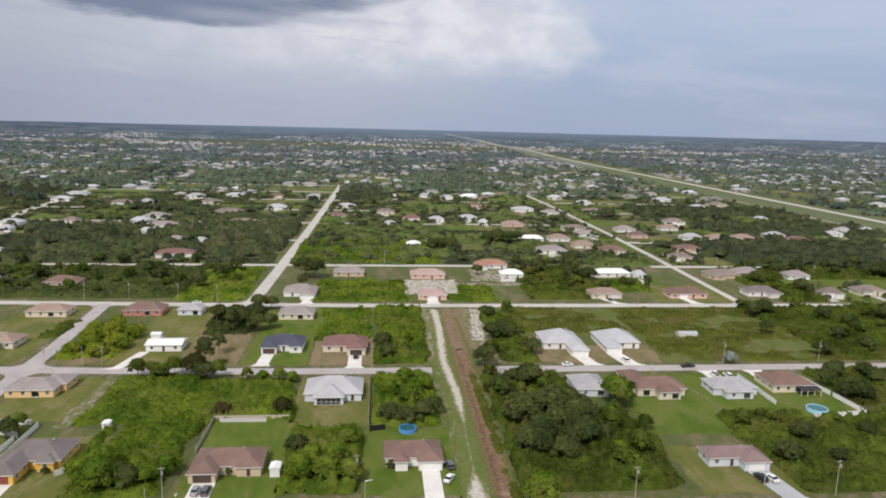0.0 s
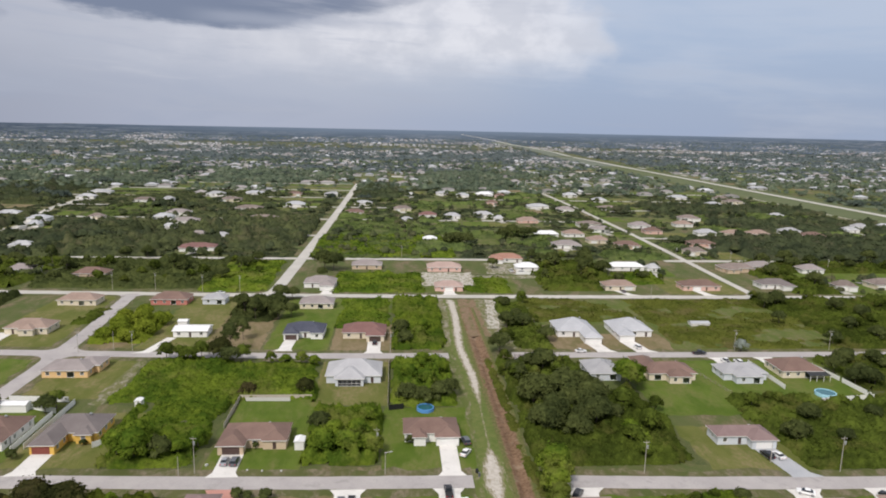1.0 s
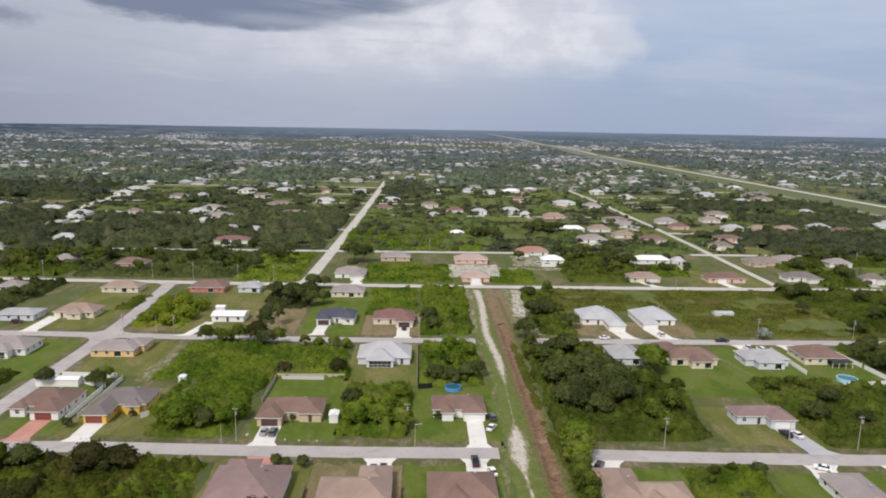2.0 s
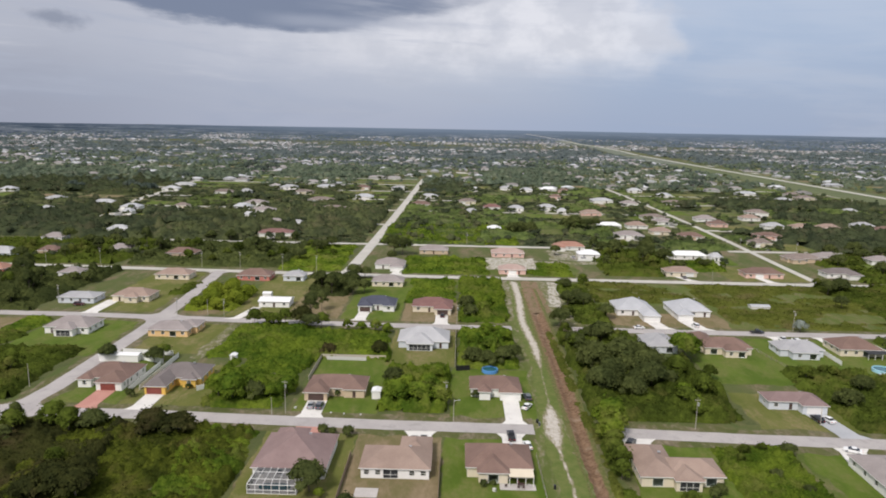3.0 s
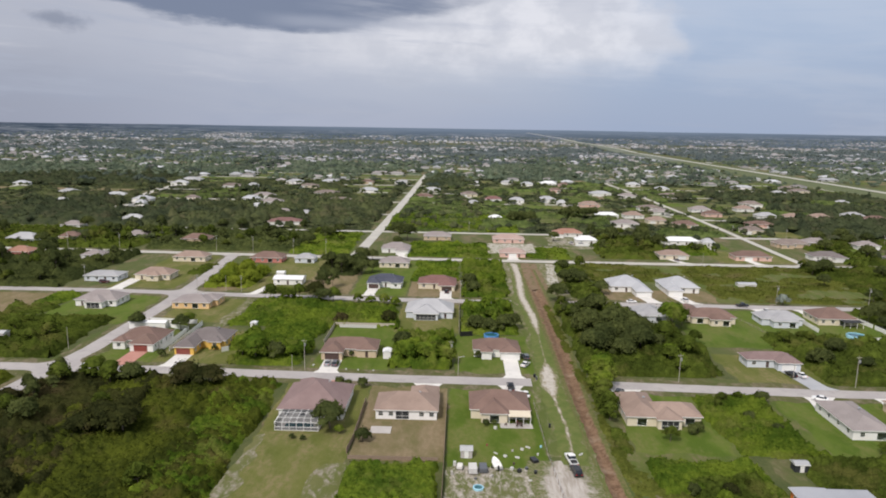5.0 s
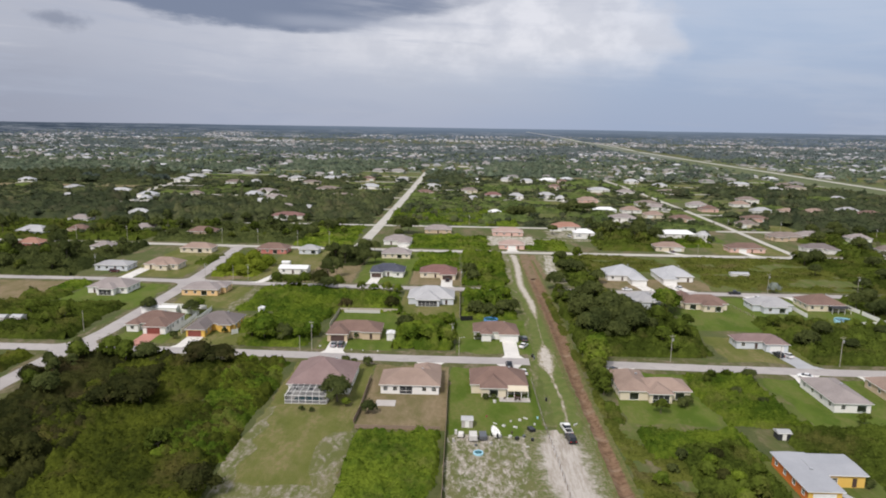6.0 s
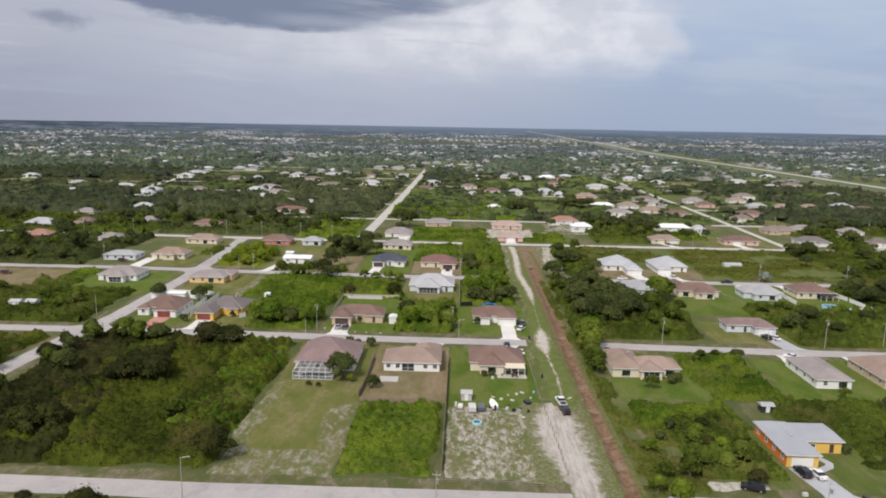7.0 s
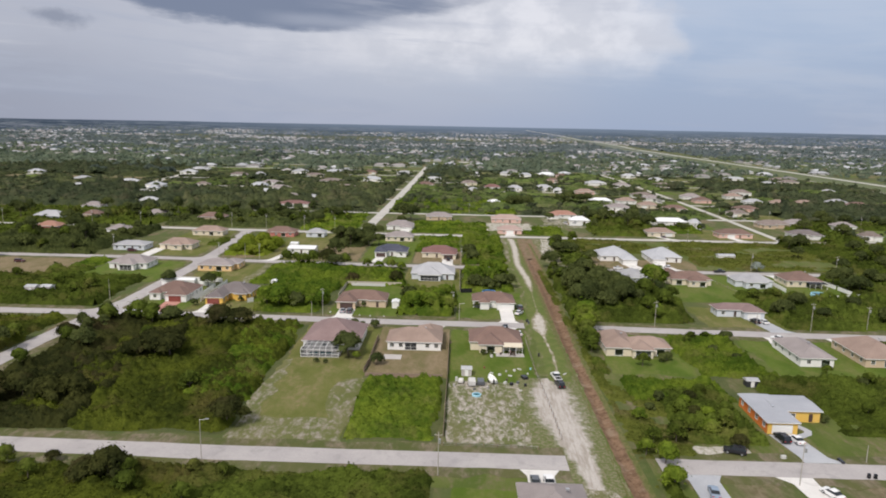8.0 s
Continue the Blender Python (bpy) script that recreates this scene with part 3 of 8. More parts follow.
def backdrop():
    """The last kilometre and a half of land, blue-green woods under the sky: glows, haze painted in."""
    m = bpy.data.materials.new("glowing_painted_haze")
    m.use_nodes = True
    n = Nodes(m.node_tree)
    place = n.add("ShaderNodeTexCoord").outputs["Object"]
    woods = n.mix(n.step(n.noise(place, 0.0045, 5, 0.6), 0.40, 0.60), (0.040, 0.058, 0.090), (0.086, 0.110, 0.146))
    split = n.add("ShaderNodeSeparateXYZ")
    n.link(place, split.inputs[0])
    # paler towards the east, as painted haze
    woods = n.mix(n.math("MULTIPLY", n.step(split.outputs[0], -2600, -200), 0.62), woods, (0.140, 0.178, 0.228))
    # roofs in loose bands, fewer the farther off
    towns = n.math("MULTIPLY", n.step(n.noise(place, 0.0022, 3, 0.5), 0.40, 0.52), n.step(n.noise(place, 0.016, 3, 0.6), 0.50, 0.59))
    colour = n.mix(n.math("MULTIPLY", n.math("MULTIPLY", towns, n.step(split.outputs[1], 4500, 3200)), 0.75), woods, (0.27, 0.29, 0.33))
    # painted haze, mixed in more strongly towards the horizon
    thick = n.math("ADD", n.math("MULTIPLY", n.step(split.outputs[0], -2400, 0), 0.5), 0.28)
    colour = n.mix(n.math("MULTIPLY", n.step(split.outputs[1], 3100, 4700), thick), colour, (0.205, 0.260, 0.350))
    # the land glows with this colour instead of taking light
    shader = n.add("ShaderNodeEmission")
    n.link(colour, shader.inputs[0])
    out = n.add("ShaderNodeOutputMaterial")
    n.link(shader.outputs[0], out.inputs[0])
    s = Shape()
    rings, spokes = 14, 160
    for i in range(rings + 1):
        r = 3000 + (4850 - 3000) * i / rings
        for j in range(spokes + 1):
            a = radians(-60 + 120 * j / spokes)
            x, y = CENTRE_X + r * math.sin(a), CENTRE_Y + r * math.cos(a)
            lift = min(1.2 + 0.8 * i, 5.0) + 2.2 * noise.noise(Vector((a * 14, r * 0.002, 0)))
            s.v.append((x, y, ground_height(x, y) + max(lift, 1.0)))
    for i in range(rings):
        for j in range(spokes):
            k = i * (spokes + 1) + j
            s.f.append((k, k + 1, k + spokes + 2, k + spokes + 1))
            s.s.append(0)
    setting("backdrop", s.data("backdrop", m), "far wooded plain below the sky, glowing backdrop with painted blue haze", "distance")


backdrop()

LEVEL = {"litter": 0.015, "lawn": 0.03, "worn": 0.045, "sand": 0.06, "verge": 0.075, "road": 0.10, "drive": 0.115}
SHEETS = {}


def sheet(name, kind, x0, y0, x1, y1, material, label, ragged=0.8, skew=0.0):
    """A patch of ground cover with an uneven edge; skew shifts its north end east."""
    SHEETS[kind] = SHEETS.get(kind, 0) + 1
    z = LEVEL[kind] + 0.0006 * (SHEETS[kind] % 22)
    ring = []
    step = 1.6
    for (ax, ay), (bx, by) in (((x0, y0), (x1, y0)), ((x1, y0), (x1 + skew, y1)), ((x1 + skew, y1), (x0 + skew, y1)), ((x0 + skew, y1), (x0, y0))):
        n = max(2, int(math.hypot(bx - ax, by - ay) / step))
        for i in range(n):
            x, y = ax + (bx - ax) * i / n, ay + (by - ay) * i / n
            q = 0.3 / max(1.0, 1.2 * ragged)
            ring.append((x + ragged * 1.5 * noise.noise(Vector((x * q, y * q, 1))), y + ragged * 1.5 * noise.noise(Vector((x * q, y * q, 9))), z))
    s = Shape()
    s.face(ring)
    return setting(name, s.data(name, material), label, name.replace("_", " "))


def ribbon(name, kind, points, width, material, label, ragged=0.12, thick=0.08, step=4.0):
    """A road or path along the points, a thin slab with slightly broken edges."""
    SHEETS[kind] = SHEETS.get(kind, 0) + 1
    z = LEVEL[kind] + 0.0006 * (SHEETS[kind] % 22)
    line = []
    for (ax, ay), (bx, by) in zip(points, points[1:]):
        n = max(1, int(math.hypot(bx - ax, by - ay) / step))
        line += [(ax + (bx - ax) * i / n, ay + (by - ay) * i / n) for i in range(n)]
    line.append(points[-1])
    s = Shape()
    for i, (x, y) in enumerate(line):
        (px, py), (qx, qy) = line[max(i - 1, 0)], line[min(i + 1, len(line) - 1)]
        d = math.hypot(qx - px, qy - py)
        nx, ny = -(qy - py) / d, (qx - px) / d
        for side in (1, -1):
            w = side * (width / 2 + ragged * 2 * noise.noise(Vector((x * 0.35, y * 0.35, side))))
            h = ground_height(x, y) + 2.5 * min(max((y - 2000) / 400, 0), 1) + 6.0 * min(max((y - 2800) / 300, 0), 1) if math.hypot(x, y) > 1500 else 0.0
            s.v += [(x + nx * w, y + ny * w, h + z), (x + nx * w, y + ny * w, h + z - thick)]
    for i in range(len(line) - 1):
        k = 4 * i
        for q in ((k, k + 2, k + 6, k + 4), (k + 1, k, k + 4, k + 5), (k + 2, k + 3, k + 7, k + 6)):
            s.f.append(q)
            s.s.append(0)
    return setting(name, s.data(name, material), label, name.replace("_", " "))


# ---- streets ----
STREET_C_WEST = [(-330, 2), (-190, 2), (-118, 2), (-80, 0.3), (-46, -0.9), (-4, -1.4)]
STREET_C_EAST = [(20.5, -2.2), (40, -3.2), (60, -4.1), (90, -5.0), (220, -8)]
for n, pts in enumerate((
    [(-330, -97), (-118, -99.5), (-80, -100.4), (-30, -100.6), (-4, -100.7)],
    [(15.2, -100.7), (60, -100.7), (220, -101)],
    STREET_C_WEST, STREET_C_EAST,
    [(-330, 103), (-190, 103), (-134, 100), (-104, 98.5), (-60, 97), (-28, 96.8), (-3, 96.8)],
    [(23, 97.5), (70, 97), (145, 97), (300, 96)],
    [(-420, 205), (-269, 201.5), (-168, 197.5), (-110, 195), (-14, 193), (60, 193), (182, 193), (420, 192)],
)):
    wide = 6.4 if n < 6 else 6.8
    ribbon("road_verge", "verge", pts, wide + 7.5, M_VERGE, "sandy grass verge along the street", 1.2, 0.04)
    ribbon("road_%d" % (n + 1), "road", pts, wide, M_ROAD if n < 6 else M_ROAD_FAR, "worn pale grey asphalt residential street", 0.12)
ribbon("road_verge", "verge", [(-160, -150), (-157, -30), (-154, 60), (-158, 130), (-163, 197)], 12, M_VERGE, "sandy grass verge along the cross street", 1.2, 0.04)
ribbon("road_8", "road", [(-162, -150), (-160, -40), (-158.6, -12), (-155, 20), (-155, 80), (-157, 130), (-163, 197)], 6.6, M_ROAD, "worn pale grey asphalt cross street")


def street_corner(x, y, east, north, r, material=M_ROAD):
    """The rounded fillet of asphalt in the corner between two streets."""
    SHEETS["road"] = SHEETS.get("road", 0) + 1
    z = LEVEL["road"] + 0.0006 * (SHEETS["road"] % 22) + 0.001
    arc = [(x + east * r * (1 - math.sin(0.5 * math.pi * i / 8)), y + north * r * (1 - math.cos(0.5 * math.pi * i / 8))) for i in range(9)]
    q = Shape()
    ring = [(x - 0.4 * east, y - 0.4 * north), *arc]
    if east * north > 0:
        ring.reverse()
    q.face([(px, py, z) for px, py in ring])
    setting("street_corner", q.data("street_corner", material), "rounded asphalt corner where two streets meet", "street corner")


for cx, cy, half in ((-156.4, 2, 3.3), (-155.6, 101.2, 3.3), (-163, 197.4, 3.3)):
    for east in (-1, 1):
        for north in (-1, 1):
            if cy < 190 or north < 0:
                street_corner(cx + east * half, cy + north * 3.2, east, north, 6.0)
for cx, cy, half, mat in ((-90, 194.8, 3.5, M_ROAD_FAR), (178.4, 193, 2.2, M_ROAD_FAR)):
    for east in (-1, 1):
        street_corner(cx + east * half, cy + 3.3, east, 1, 6.5, mat)
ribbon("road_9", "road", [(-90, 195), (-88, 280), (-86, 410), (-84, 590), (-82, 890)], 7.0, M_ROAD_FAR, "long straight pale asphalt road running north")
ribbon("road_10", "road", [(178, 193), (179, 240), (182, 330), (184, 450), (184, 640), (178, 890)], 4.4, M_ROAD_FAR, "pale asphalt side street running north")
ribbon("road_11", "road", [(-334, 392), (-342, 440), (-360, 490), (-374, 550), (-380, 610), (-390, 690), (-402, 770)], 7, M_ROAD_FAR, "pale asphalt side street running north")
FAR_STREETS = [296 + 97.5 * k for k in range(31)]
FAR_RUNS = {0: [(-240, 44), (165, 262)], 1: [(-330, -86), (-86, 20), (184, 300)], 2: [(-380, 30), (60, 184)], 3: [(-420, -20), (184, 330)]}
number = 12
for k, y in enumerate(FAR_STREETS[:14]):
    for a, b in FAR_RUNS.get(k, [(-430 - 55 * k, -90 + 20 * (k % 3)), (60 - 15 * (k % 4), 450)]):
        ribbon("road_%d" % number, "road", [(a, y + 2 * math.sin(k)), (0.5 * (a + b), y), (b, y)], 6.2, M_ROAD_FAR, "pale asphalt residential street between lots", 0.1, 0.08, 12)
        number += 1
# open strip with the long road beside the canal
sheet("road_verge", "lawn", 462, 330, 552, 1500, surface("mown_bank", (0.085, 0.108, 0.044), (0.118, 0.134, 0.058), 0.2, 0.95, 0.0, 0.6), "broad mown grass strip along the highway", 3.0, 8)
# grass colour paled to grey-green here in place of haze
ribbon("road_verge", "lawn", [(506, 1490), (512, 1900), (520, 2250), (486, 2646), (440, 3000)], 80, surface("haze_paled_bank", (0.120, 0.142, 0.104), (0.150, 0.168, 0.124), 0.2, 0.95, 0.0, 0.6), "mown strip along the far highway, paled with painted haze", 3.0, 0.1, 20)
# far points bent west and raised so it looks straight from the camera
ribbon("highway", "road", [(530, 300), (531, 900), (533, 1500), (545, 2250), (511, 2646), (460, 3006), (388, 3666), (363, 3896)], 11, M_ROAD_FAR, "long pale highway to the horizon, far end bent to suit the view", 0.2, 0.08, 30)
ribbon("sandy_track", "sand", [(466, 330), (468, 760)], 3.5, M_TRACK, "pale sandy track along the mown strip", 0.4, 0.04)

# ---- lots: lawns, bare ground ----
for kind, x0, y0, x1, y1, mat, label, rag in (
    ("lawn", -78.5, -94, -53.5, -5, M_LAWN, "mown lawn behind the house with the pool cage", 0.7),
    ("worn", -78.8, -96, -53.5, -83, M_WORN, "sandy worn grass by the street", 2.2),
    ("worn", -59, -84, -52.5, -56, M_WORN, "sandy worn grass beside the palmetto lot", 2.8),
    ("worn", -79.5, -82, -76, -42, M_WORN, "sandy strip along the thicket", 1.6),
    ("lawn", -53.2, -54, -30.2, -5, M_LAWN_DRY, "dry brownish fenced lawn", 0.3),
    ("lawn", -29.6, -57, -5, -5, M_LAWN_BRIGHT, "green mown back lawn", 0.8),
    ("sand", -30, -95.5, -8, -56, M_SANDY, "patchy sandy yard with tufts of grass", 1.0),
    ("sand", -10.5, -112, 6.0, -52, M_LANE, "white driven sand and wheel tracks in worn grass", 0.6),
    ("lawn", 10.6, -135, 44, -47, M_FIELD, "rough grass beside the ditch", 1.0),
    ("lawn", 42, -47, 66, -7, M_FIELD, "low weedy growth on an empty lot", 1.0),
    ("worn", -60, -100, 6.2, -94.5, M_VERGE, "sandy verge of the nearest street", 0.8),
    ("lawn", -5, -50, 6.6, 168, M_STRIP, "mown grass strip beside the ditch", 0.8),
    ("lawn", 3, -130, 6.6, -50, M_STRIP, "grass strip beside the ditch", 0.5),
    ("lawn", -28, 5, -2, 46, M_LAWN_BRIGHT, "green mown front lawn", 0.6),
    ("lawn", -75.5, 5, -50, 56, M_LAWN_BRIGHT, "green mown lawn round the tan house", 0.6),
    ("lawn", -129, 5, -102, 44, M_LAWN, "mown lawn of the yellow house", 0.6),
    ("lawn", -151.5, 6, -129.6, 52, M_LAWN_BRIGHT, "green corner lawn", 1.0),
    ("lawn", -151.5, 55, -120, 94, M_LAWN, "mown lawn of the amber house", 1.0),
    ("sand", -123, 50, -118.5, 93, M_WORN, "sandy wheel track between lots", 1.6),
    ("lawn", -198, 50, -160, 96, M_LAWN_BRIGHT, "green corner lawn", 1.4),
    ("lawn", -264, 58, -208, 97, M_LAWN_DRY, "dry pale lawn west of the cross street", 2.0),
    ("sand", -346, 380, -322, 456, M_TRACK, "pale sandy storage lot", 2.0),
    ("sand", -302, 322, -276, 338, M_SANDY, "sandy bare lot in the woods", 2.0),
    ("lawn", -52, 48, -27, 93, M_LAWN, "mown back lawn of the grey house", 0.8),
    ("lawn", -78, 101, -52, 165, M_LAWN_BRIGHT, "watered green lawn of the navy-roofed house", 0.5),
    ("lawn", -51, 101, -26, 140, M_LAWN_DRY, "dry front lawn", 0.6),
    ("lawn", -104, 104, -80, 165, M_LAWN_DRY, "dry brownish empty lot", 1.2),
    ("lawn", -130, 104, -103, 190, M_LAWN, "mown lawn of the white house", 1.0),
    ("lawn", -153, 104, -131, 135, M_LAWN_DRY, "dry grass under young trees", 1.0),
    ("lawn", -196, 106, -160, 196, M_LAWN, "mown lawns along the cross street", 1.0),
    ("lawn", -78, 160, -26, 188, M_LAWN_BRIGHT, "bright weedy lots", 1.5),
    ("lawn", 17.5, -48, 43, -6, M_LAWN_BRIGHT, "green mown back lawn", 1.0),
    ("lawn", 63, -47, 118, -9, M_LAWN_BRIGHT, "green mown lawn round the grey-roofed house", 1.2),
    ("lawn", 39, -97, 82, -64, M_FIELD, "mown lawn of the orange house", 1.2),
    ("lawn", 62, 0, 92, 30, M_LAWN, "mown front lawn", 1.0),
    ("lawn", 62, 38, 145, 93, M_LAWN_BRIGHT, "green mown back lawns", 1.2),
    ("lawn", 40, 101, 66, 126, M_LAWN_DRY, "newly sown front lawn", 0.5),
    ("lawn", 66, 101, 95, 126, M_LAWN_DRY, "newly sown front lawn", 0.5),
    ("lawn", 94, 101, 175, 188, M_FIELD, "open weedy field", 2.0),
    ("lawn", 20, 140, 96, 188, M_FIELD, "open weedy field", 2.0),
    ("sand", 18, 100.5, 42, 106, M_WORN, "sandy turning place at the street end", 1.0),
    ("sand", 21, -7.8, 47, 1.2, M_WORN, "sandy shoulder at the street end", 1.2),
    ("sand", 24, -98.5, 37, -91, M_TRACK, "white sandy parking place", 0.8),
    ("lawn", -28, -124, -4, -103.8, M_LAWN_BRIGHT, "green mown front lawn", 0.4),
    ("lawn", -90, -112, -4, -103.8, M_FIELD, "rough grass along the street", 1.0),
    ("lawn", 26, -130, 80, -103.6, M_GROUND, "dry mown front lawns", 0.5),
    ("sand", -3.5, -135, 4, -111, M_SANDY, "sandy track beyond the street end", 1.4),
    ("worn", 13, -94, 22, -66, M_GROUND, "dry brown grass beside the ditch", 3.0),
    ("worn", 7.4, 122, 19.6, 189, M_BARE, "bare brown ground at the head of the ditch", 1.4),
    ("worn", -3, 112, 4.6, 190, M_WORN, "sandy grass beside the ditch", 0.8),
    ("worn", 17.5, 112, 28, 190, M_WORN, "sandy grass beside the ditch", 0.8),
    ("lawn", -125, 202, -94, 240, M_FIELD, "bright weedy lot", 2.0),
    ("lawn", -60, 198, 0, 250, M_FIELD, "weedy lot", 2.0),
    ("lawn", 12, 198, 46, 240, M_FIELD, "weedy lot", 2.0),
    ("sand", -8, 217, 22, 254, M_TRACK, "bare sandy ground between two houses", 1.5),
    ("sand", 22, 238, 66, 246, M_SANDY, "sandy ground strewn with rubble", 1.5),
    ("sand", 34, 250, 72, 284, M_SANDY, "sandy yard round the white house", 1.5),
    ("lawn", 130, 198, 176, 240, M_LAWN, "mown front lawns", 1.5),
    ("lawn", -30, 330, 40, 390, M_FIELD, "open grassy lot", 3.0),
    ("lawn", 226, 197, 332, 262, M_LAWN_BRIGHT, "green mown lots by the fourth street", 2.5),
    ("lawn", -345, 330, -268, 352, M_LAWN_DRY, "bare brownish lot in the woods", 3.0),
):
    sheet({"lawn": "lawn", "worn": "worn_grass", "sand": "sandy_ground"}[kind], kind, x0, y0, x1, y1, mat, label, rag)
ribbon("sandy_track", "sand", [(25.8, 190), (25.4, 178), (23.4, 158), (20.4, 134)], 5.2, M_TRACK, "white sandy mouth of a second track", 0.7, 0.02)
ribbon("sandy_track", "sand", TRACK, 6.8, M_SAND_TRACK, "white sandy wheel track beside the ditch", 0.6, 0.015, 2.5)


def ditch():
    """The freshly dug red soil ditch, following the hollow in the ground."""
    s = Shape()
    across = [-2.8 + 0.4 * i for i in range(15)]
    ys = [-150 + 2.0 * i for i in range(161)]
    for y in ys:
        for a in across:
            x = 8.3 + bend(y) + a * (1 + 0.6 * min(max((y + 30) / 90, 0), 1)) + 0.15 * noise.noise(Vector((a, y * 0.3, 7)))
            s.v.append((x, y, 0.75 * ground_height(x, y) + 0.10 + 0.10 * noise.noise(Vector((x * 0.8, y * 0.5, 0)))))
    w = len(across)
    for j in range(len(ys) - 1):
        for i in range(w - 1):
            s.f.append((j * w + i, j * w + i + 1, (j + 1) * w + i + 1, (j + 1) * w + i))
            s.s.append(0)
    setting("ditch", s.data("ditch", M_SOIL), "freshly dug ditch of bare red-brown soil", "ditch")


ditch()


def driveway(x0, x1, y0, y1, mat=None, label="pale concrete driveway", flare=1.3, at_south=True, kink=0.0):
    """A slab from the house to the street, flared where it meets the street."""
    SHEETS["drive"] = SHEETS.get("drive", 0) + 1
    z = LEVEL["drive"] + 0.0006 * (SHEETS["drive"] % 22)
    s = Shape()
    street, house_end = (y0, y1) if at_south else (y1, y0)
    d = 1 if at_south else -1
    ring = [(x0 - flare + kink, street), (x1 + flare + kink, street), (x1 + kink * 0.6, street + 2.5 * d), (x1, house_end), (x0, house_end), (x0 + kink * 0.6, street + 2.5 * d)]
    if not at_south:
        ring.reverse()
    s.v = [(x, y, z) for x, y in ring] + [(x, y, z - 0.12) for x, y in ring]
    s.f = [tuple(range(6))] + [(i, 6 + i, 6 + (i + 1) % 6, (i + 1) % 6) for i in range(6)]
    s.s = [0] * 7
    setting("driveway", s.data("driveway", mat or M_CONCRETE), label, "driveway")


for x0, x1, y0, y1, mat, label, south, kink in (
    (-70.5, -64, -10, -3.5, M_PAVER, "red paver driveway", False, 0),
    (-39.5, -33, -14, -4.4, M_CONCRETE, "pale concrete driveway", False, 0),
    (-13.5, -8, -17, -4.6, M_CONCRETE, "pale concrete driveway", False, 0),
    (18.8, 26, -15, -5.5, M_CONCRETE, "wide pale concrete driveway", False, 2),
    (76, 83, -17, -8, M_CONCRETE, "pale concrete driveway", False, 2),
    (97, 103, -16, -8, M_CONCRETE, "pale concrete driveway", False, 2),
    (-11.7, -6.7, 1.7, 19, M_CONCRETE, "pale concrete driveway", True, 0),
    (-72.3, -66.3, 2.6, 15, M_CONCRETE, "pale concrete driveway with parked cars", True, 0),
    (-123.8, -118, 4.8, 17, M_CONCRETE, "pale concrete driveway", True, 0),
    (-140.5, -134.5, 5, 19, M_PAVER, "red paver driveway", True, 0),
    (80, 86.4, -2, 15, M_GREY_DRIVE, "grey driveway with two parked cars", True, 3.5),
    (-36, -30.5, 99.9, 115, M_CONCRETE, "pale concrete driveway", True, 0),
    (-71.2, -66.2, 103, 118, M_CONCRETE, "pale concrete driveway", True, -1),
    (57.5, 63.6, 100.6, 112, M_CONCRETE, "new white concrete driveway", True, 3),
    (73, 79.6, 100.4, 115, M_CONCRETE, "new white concrete driveway", True, 4),
    (-121, -117, 101, 121, M_CONCRETE, "pale gravel driveway", True, -6),
    (-193, -187, 105, 128, M_CONCRETE, "pale concrete driveway", True, 0),
    (104, 110, 82, 93.6, M_CONCRETE, "pale concrete driveway with parked vehicles", False, 0),
    (123, 129, 84, 93.6, M_CONCRETE, "pale concrete driveway", False, 0),
    (45.2, 51.4, -97.4, -84.2, M_GREY_DRIVE, "wide grey driveway with parked cars", True, 3.0),
    (-13, -7.5, -120, -104, M_CONCRETE, "pale concrete driveway with two cars", False, 0),
    (19.5, 25.5, -124, -104, M_GREY_DRIVE, "grey-blue driveway with a car", False, 0),
    (42, 47, -124, -104, M_CONCRETE, "pale concrete driveway with a white car", False, -3),
    (2.5, 8.5, 196.5, 205, M_CONCRETE, "pale concrete driveway", True, 0),
    (-64.5, -59, 196.8, 205, M_CONCRETE, "pale concrete driveway", True, 0),
    (100, 104.5, 196.5, 208, M_CONCRETE, "pale concrete driveway", True, 6),
    (147, 152, 196.5, 208, M_CONCRETE, "pale concrete driveway", True, 3),
):
    driveway(x0, x1, y0, y1, mat, label, 1.3, south, kink)
ribbon("walkway", "drive", [(50.9, -85.4), (54.6, -83.2), (55.4, -81.6), (53.4, -77.2)], 1.7, M_GREY_DRIVE, "grey concrete path to the yellow porch", 0.02, 0.08, 1.0)

# ---- houses ----
OUT = 0.5
KEEP_OUT = []


def ring_data(name, w, h, bar, deep, material, cross=True):
    s = Shape()
    for x0, z0, x1, z1 in ((-w / 2, 0, w / 2, bar), (-w / 2, h - bar, w / 2, h), (-w / 2, bar, -w / 2 + bar, h - bar), (w / 2 - bar, bar, w / 2, h - bar)):
        s.box(x0, -0.04, z0, x1, deep, z1)
    if cross:
        s.box(-w / 2 + bar, 0.0, h / 2 - 0.03, w / 2 - bar, deep - 0.02, h / 2 + 0.03)
    return s.data(name, material)


def pane_data(name, w, h, material):
    s = Shape()
    s.box(-w / 2, 0.05, 0, w / 2, 0.07, h)
    return s.data(name, material)


def panel_door(name, w, h, rows, material):
    s = Shape()
    s.box(-w / 2, 0.04, 0, w / 2, 0.09, h)
    for i in range(rows):
        s.box(-w / 2 + 0.05, 0.0, i * h / rows + 0.04, w / 2 - 0.05, 0.04, (i + 1) * h / rows - 0.04)
    return s.data(name, material)


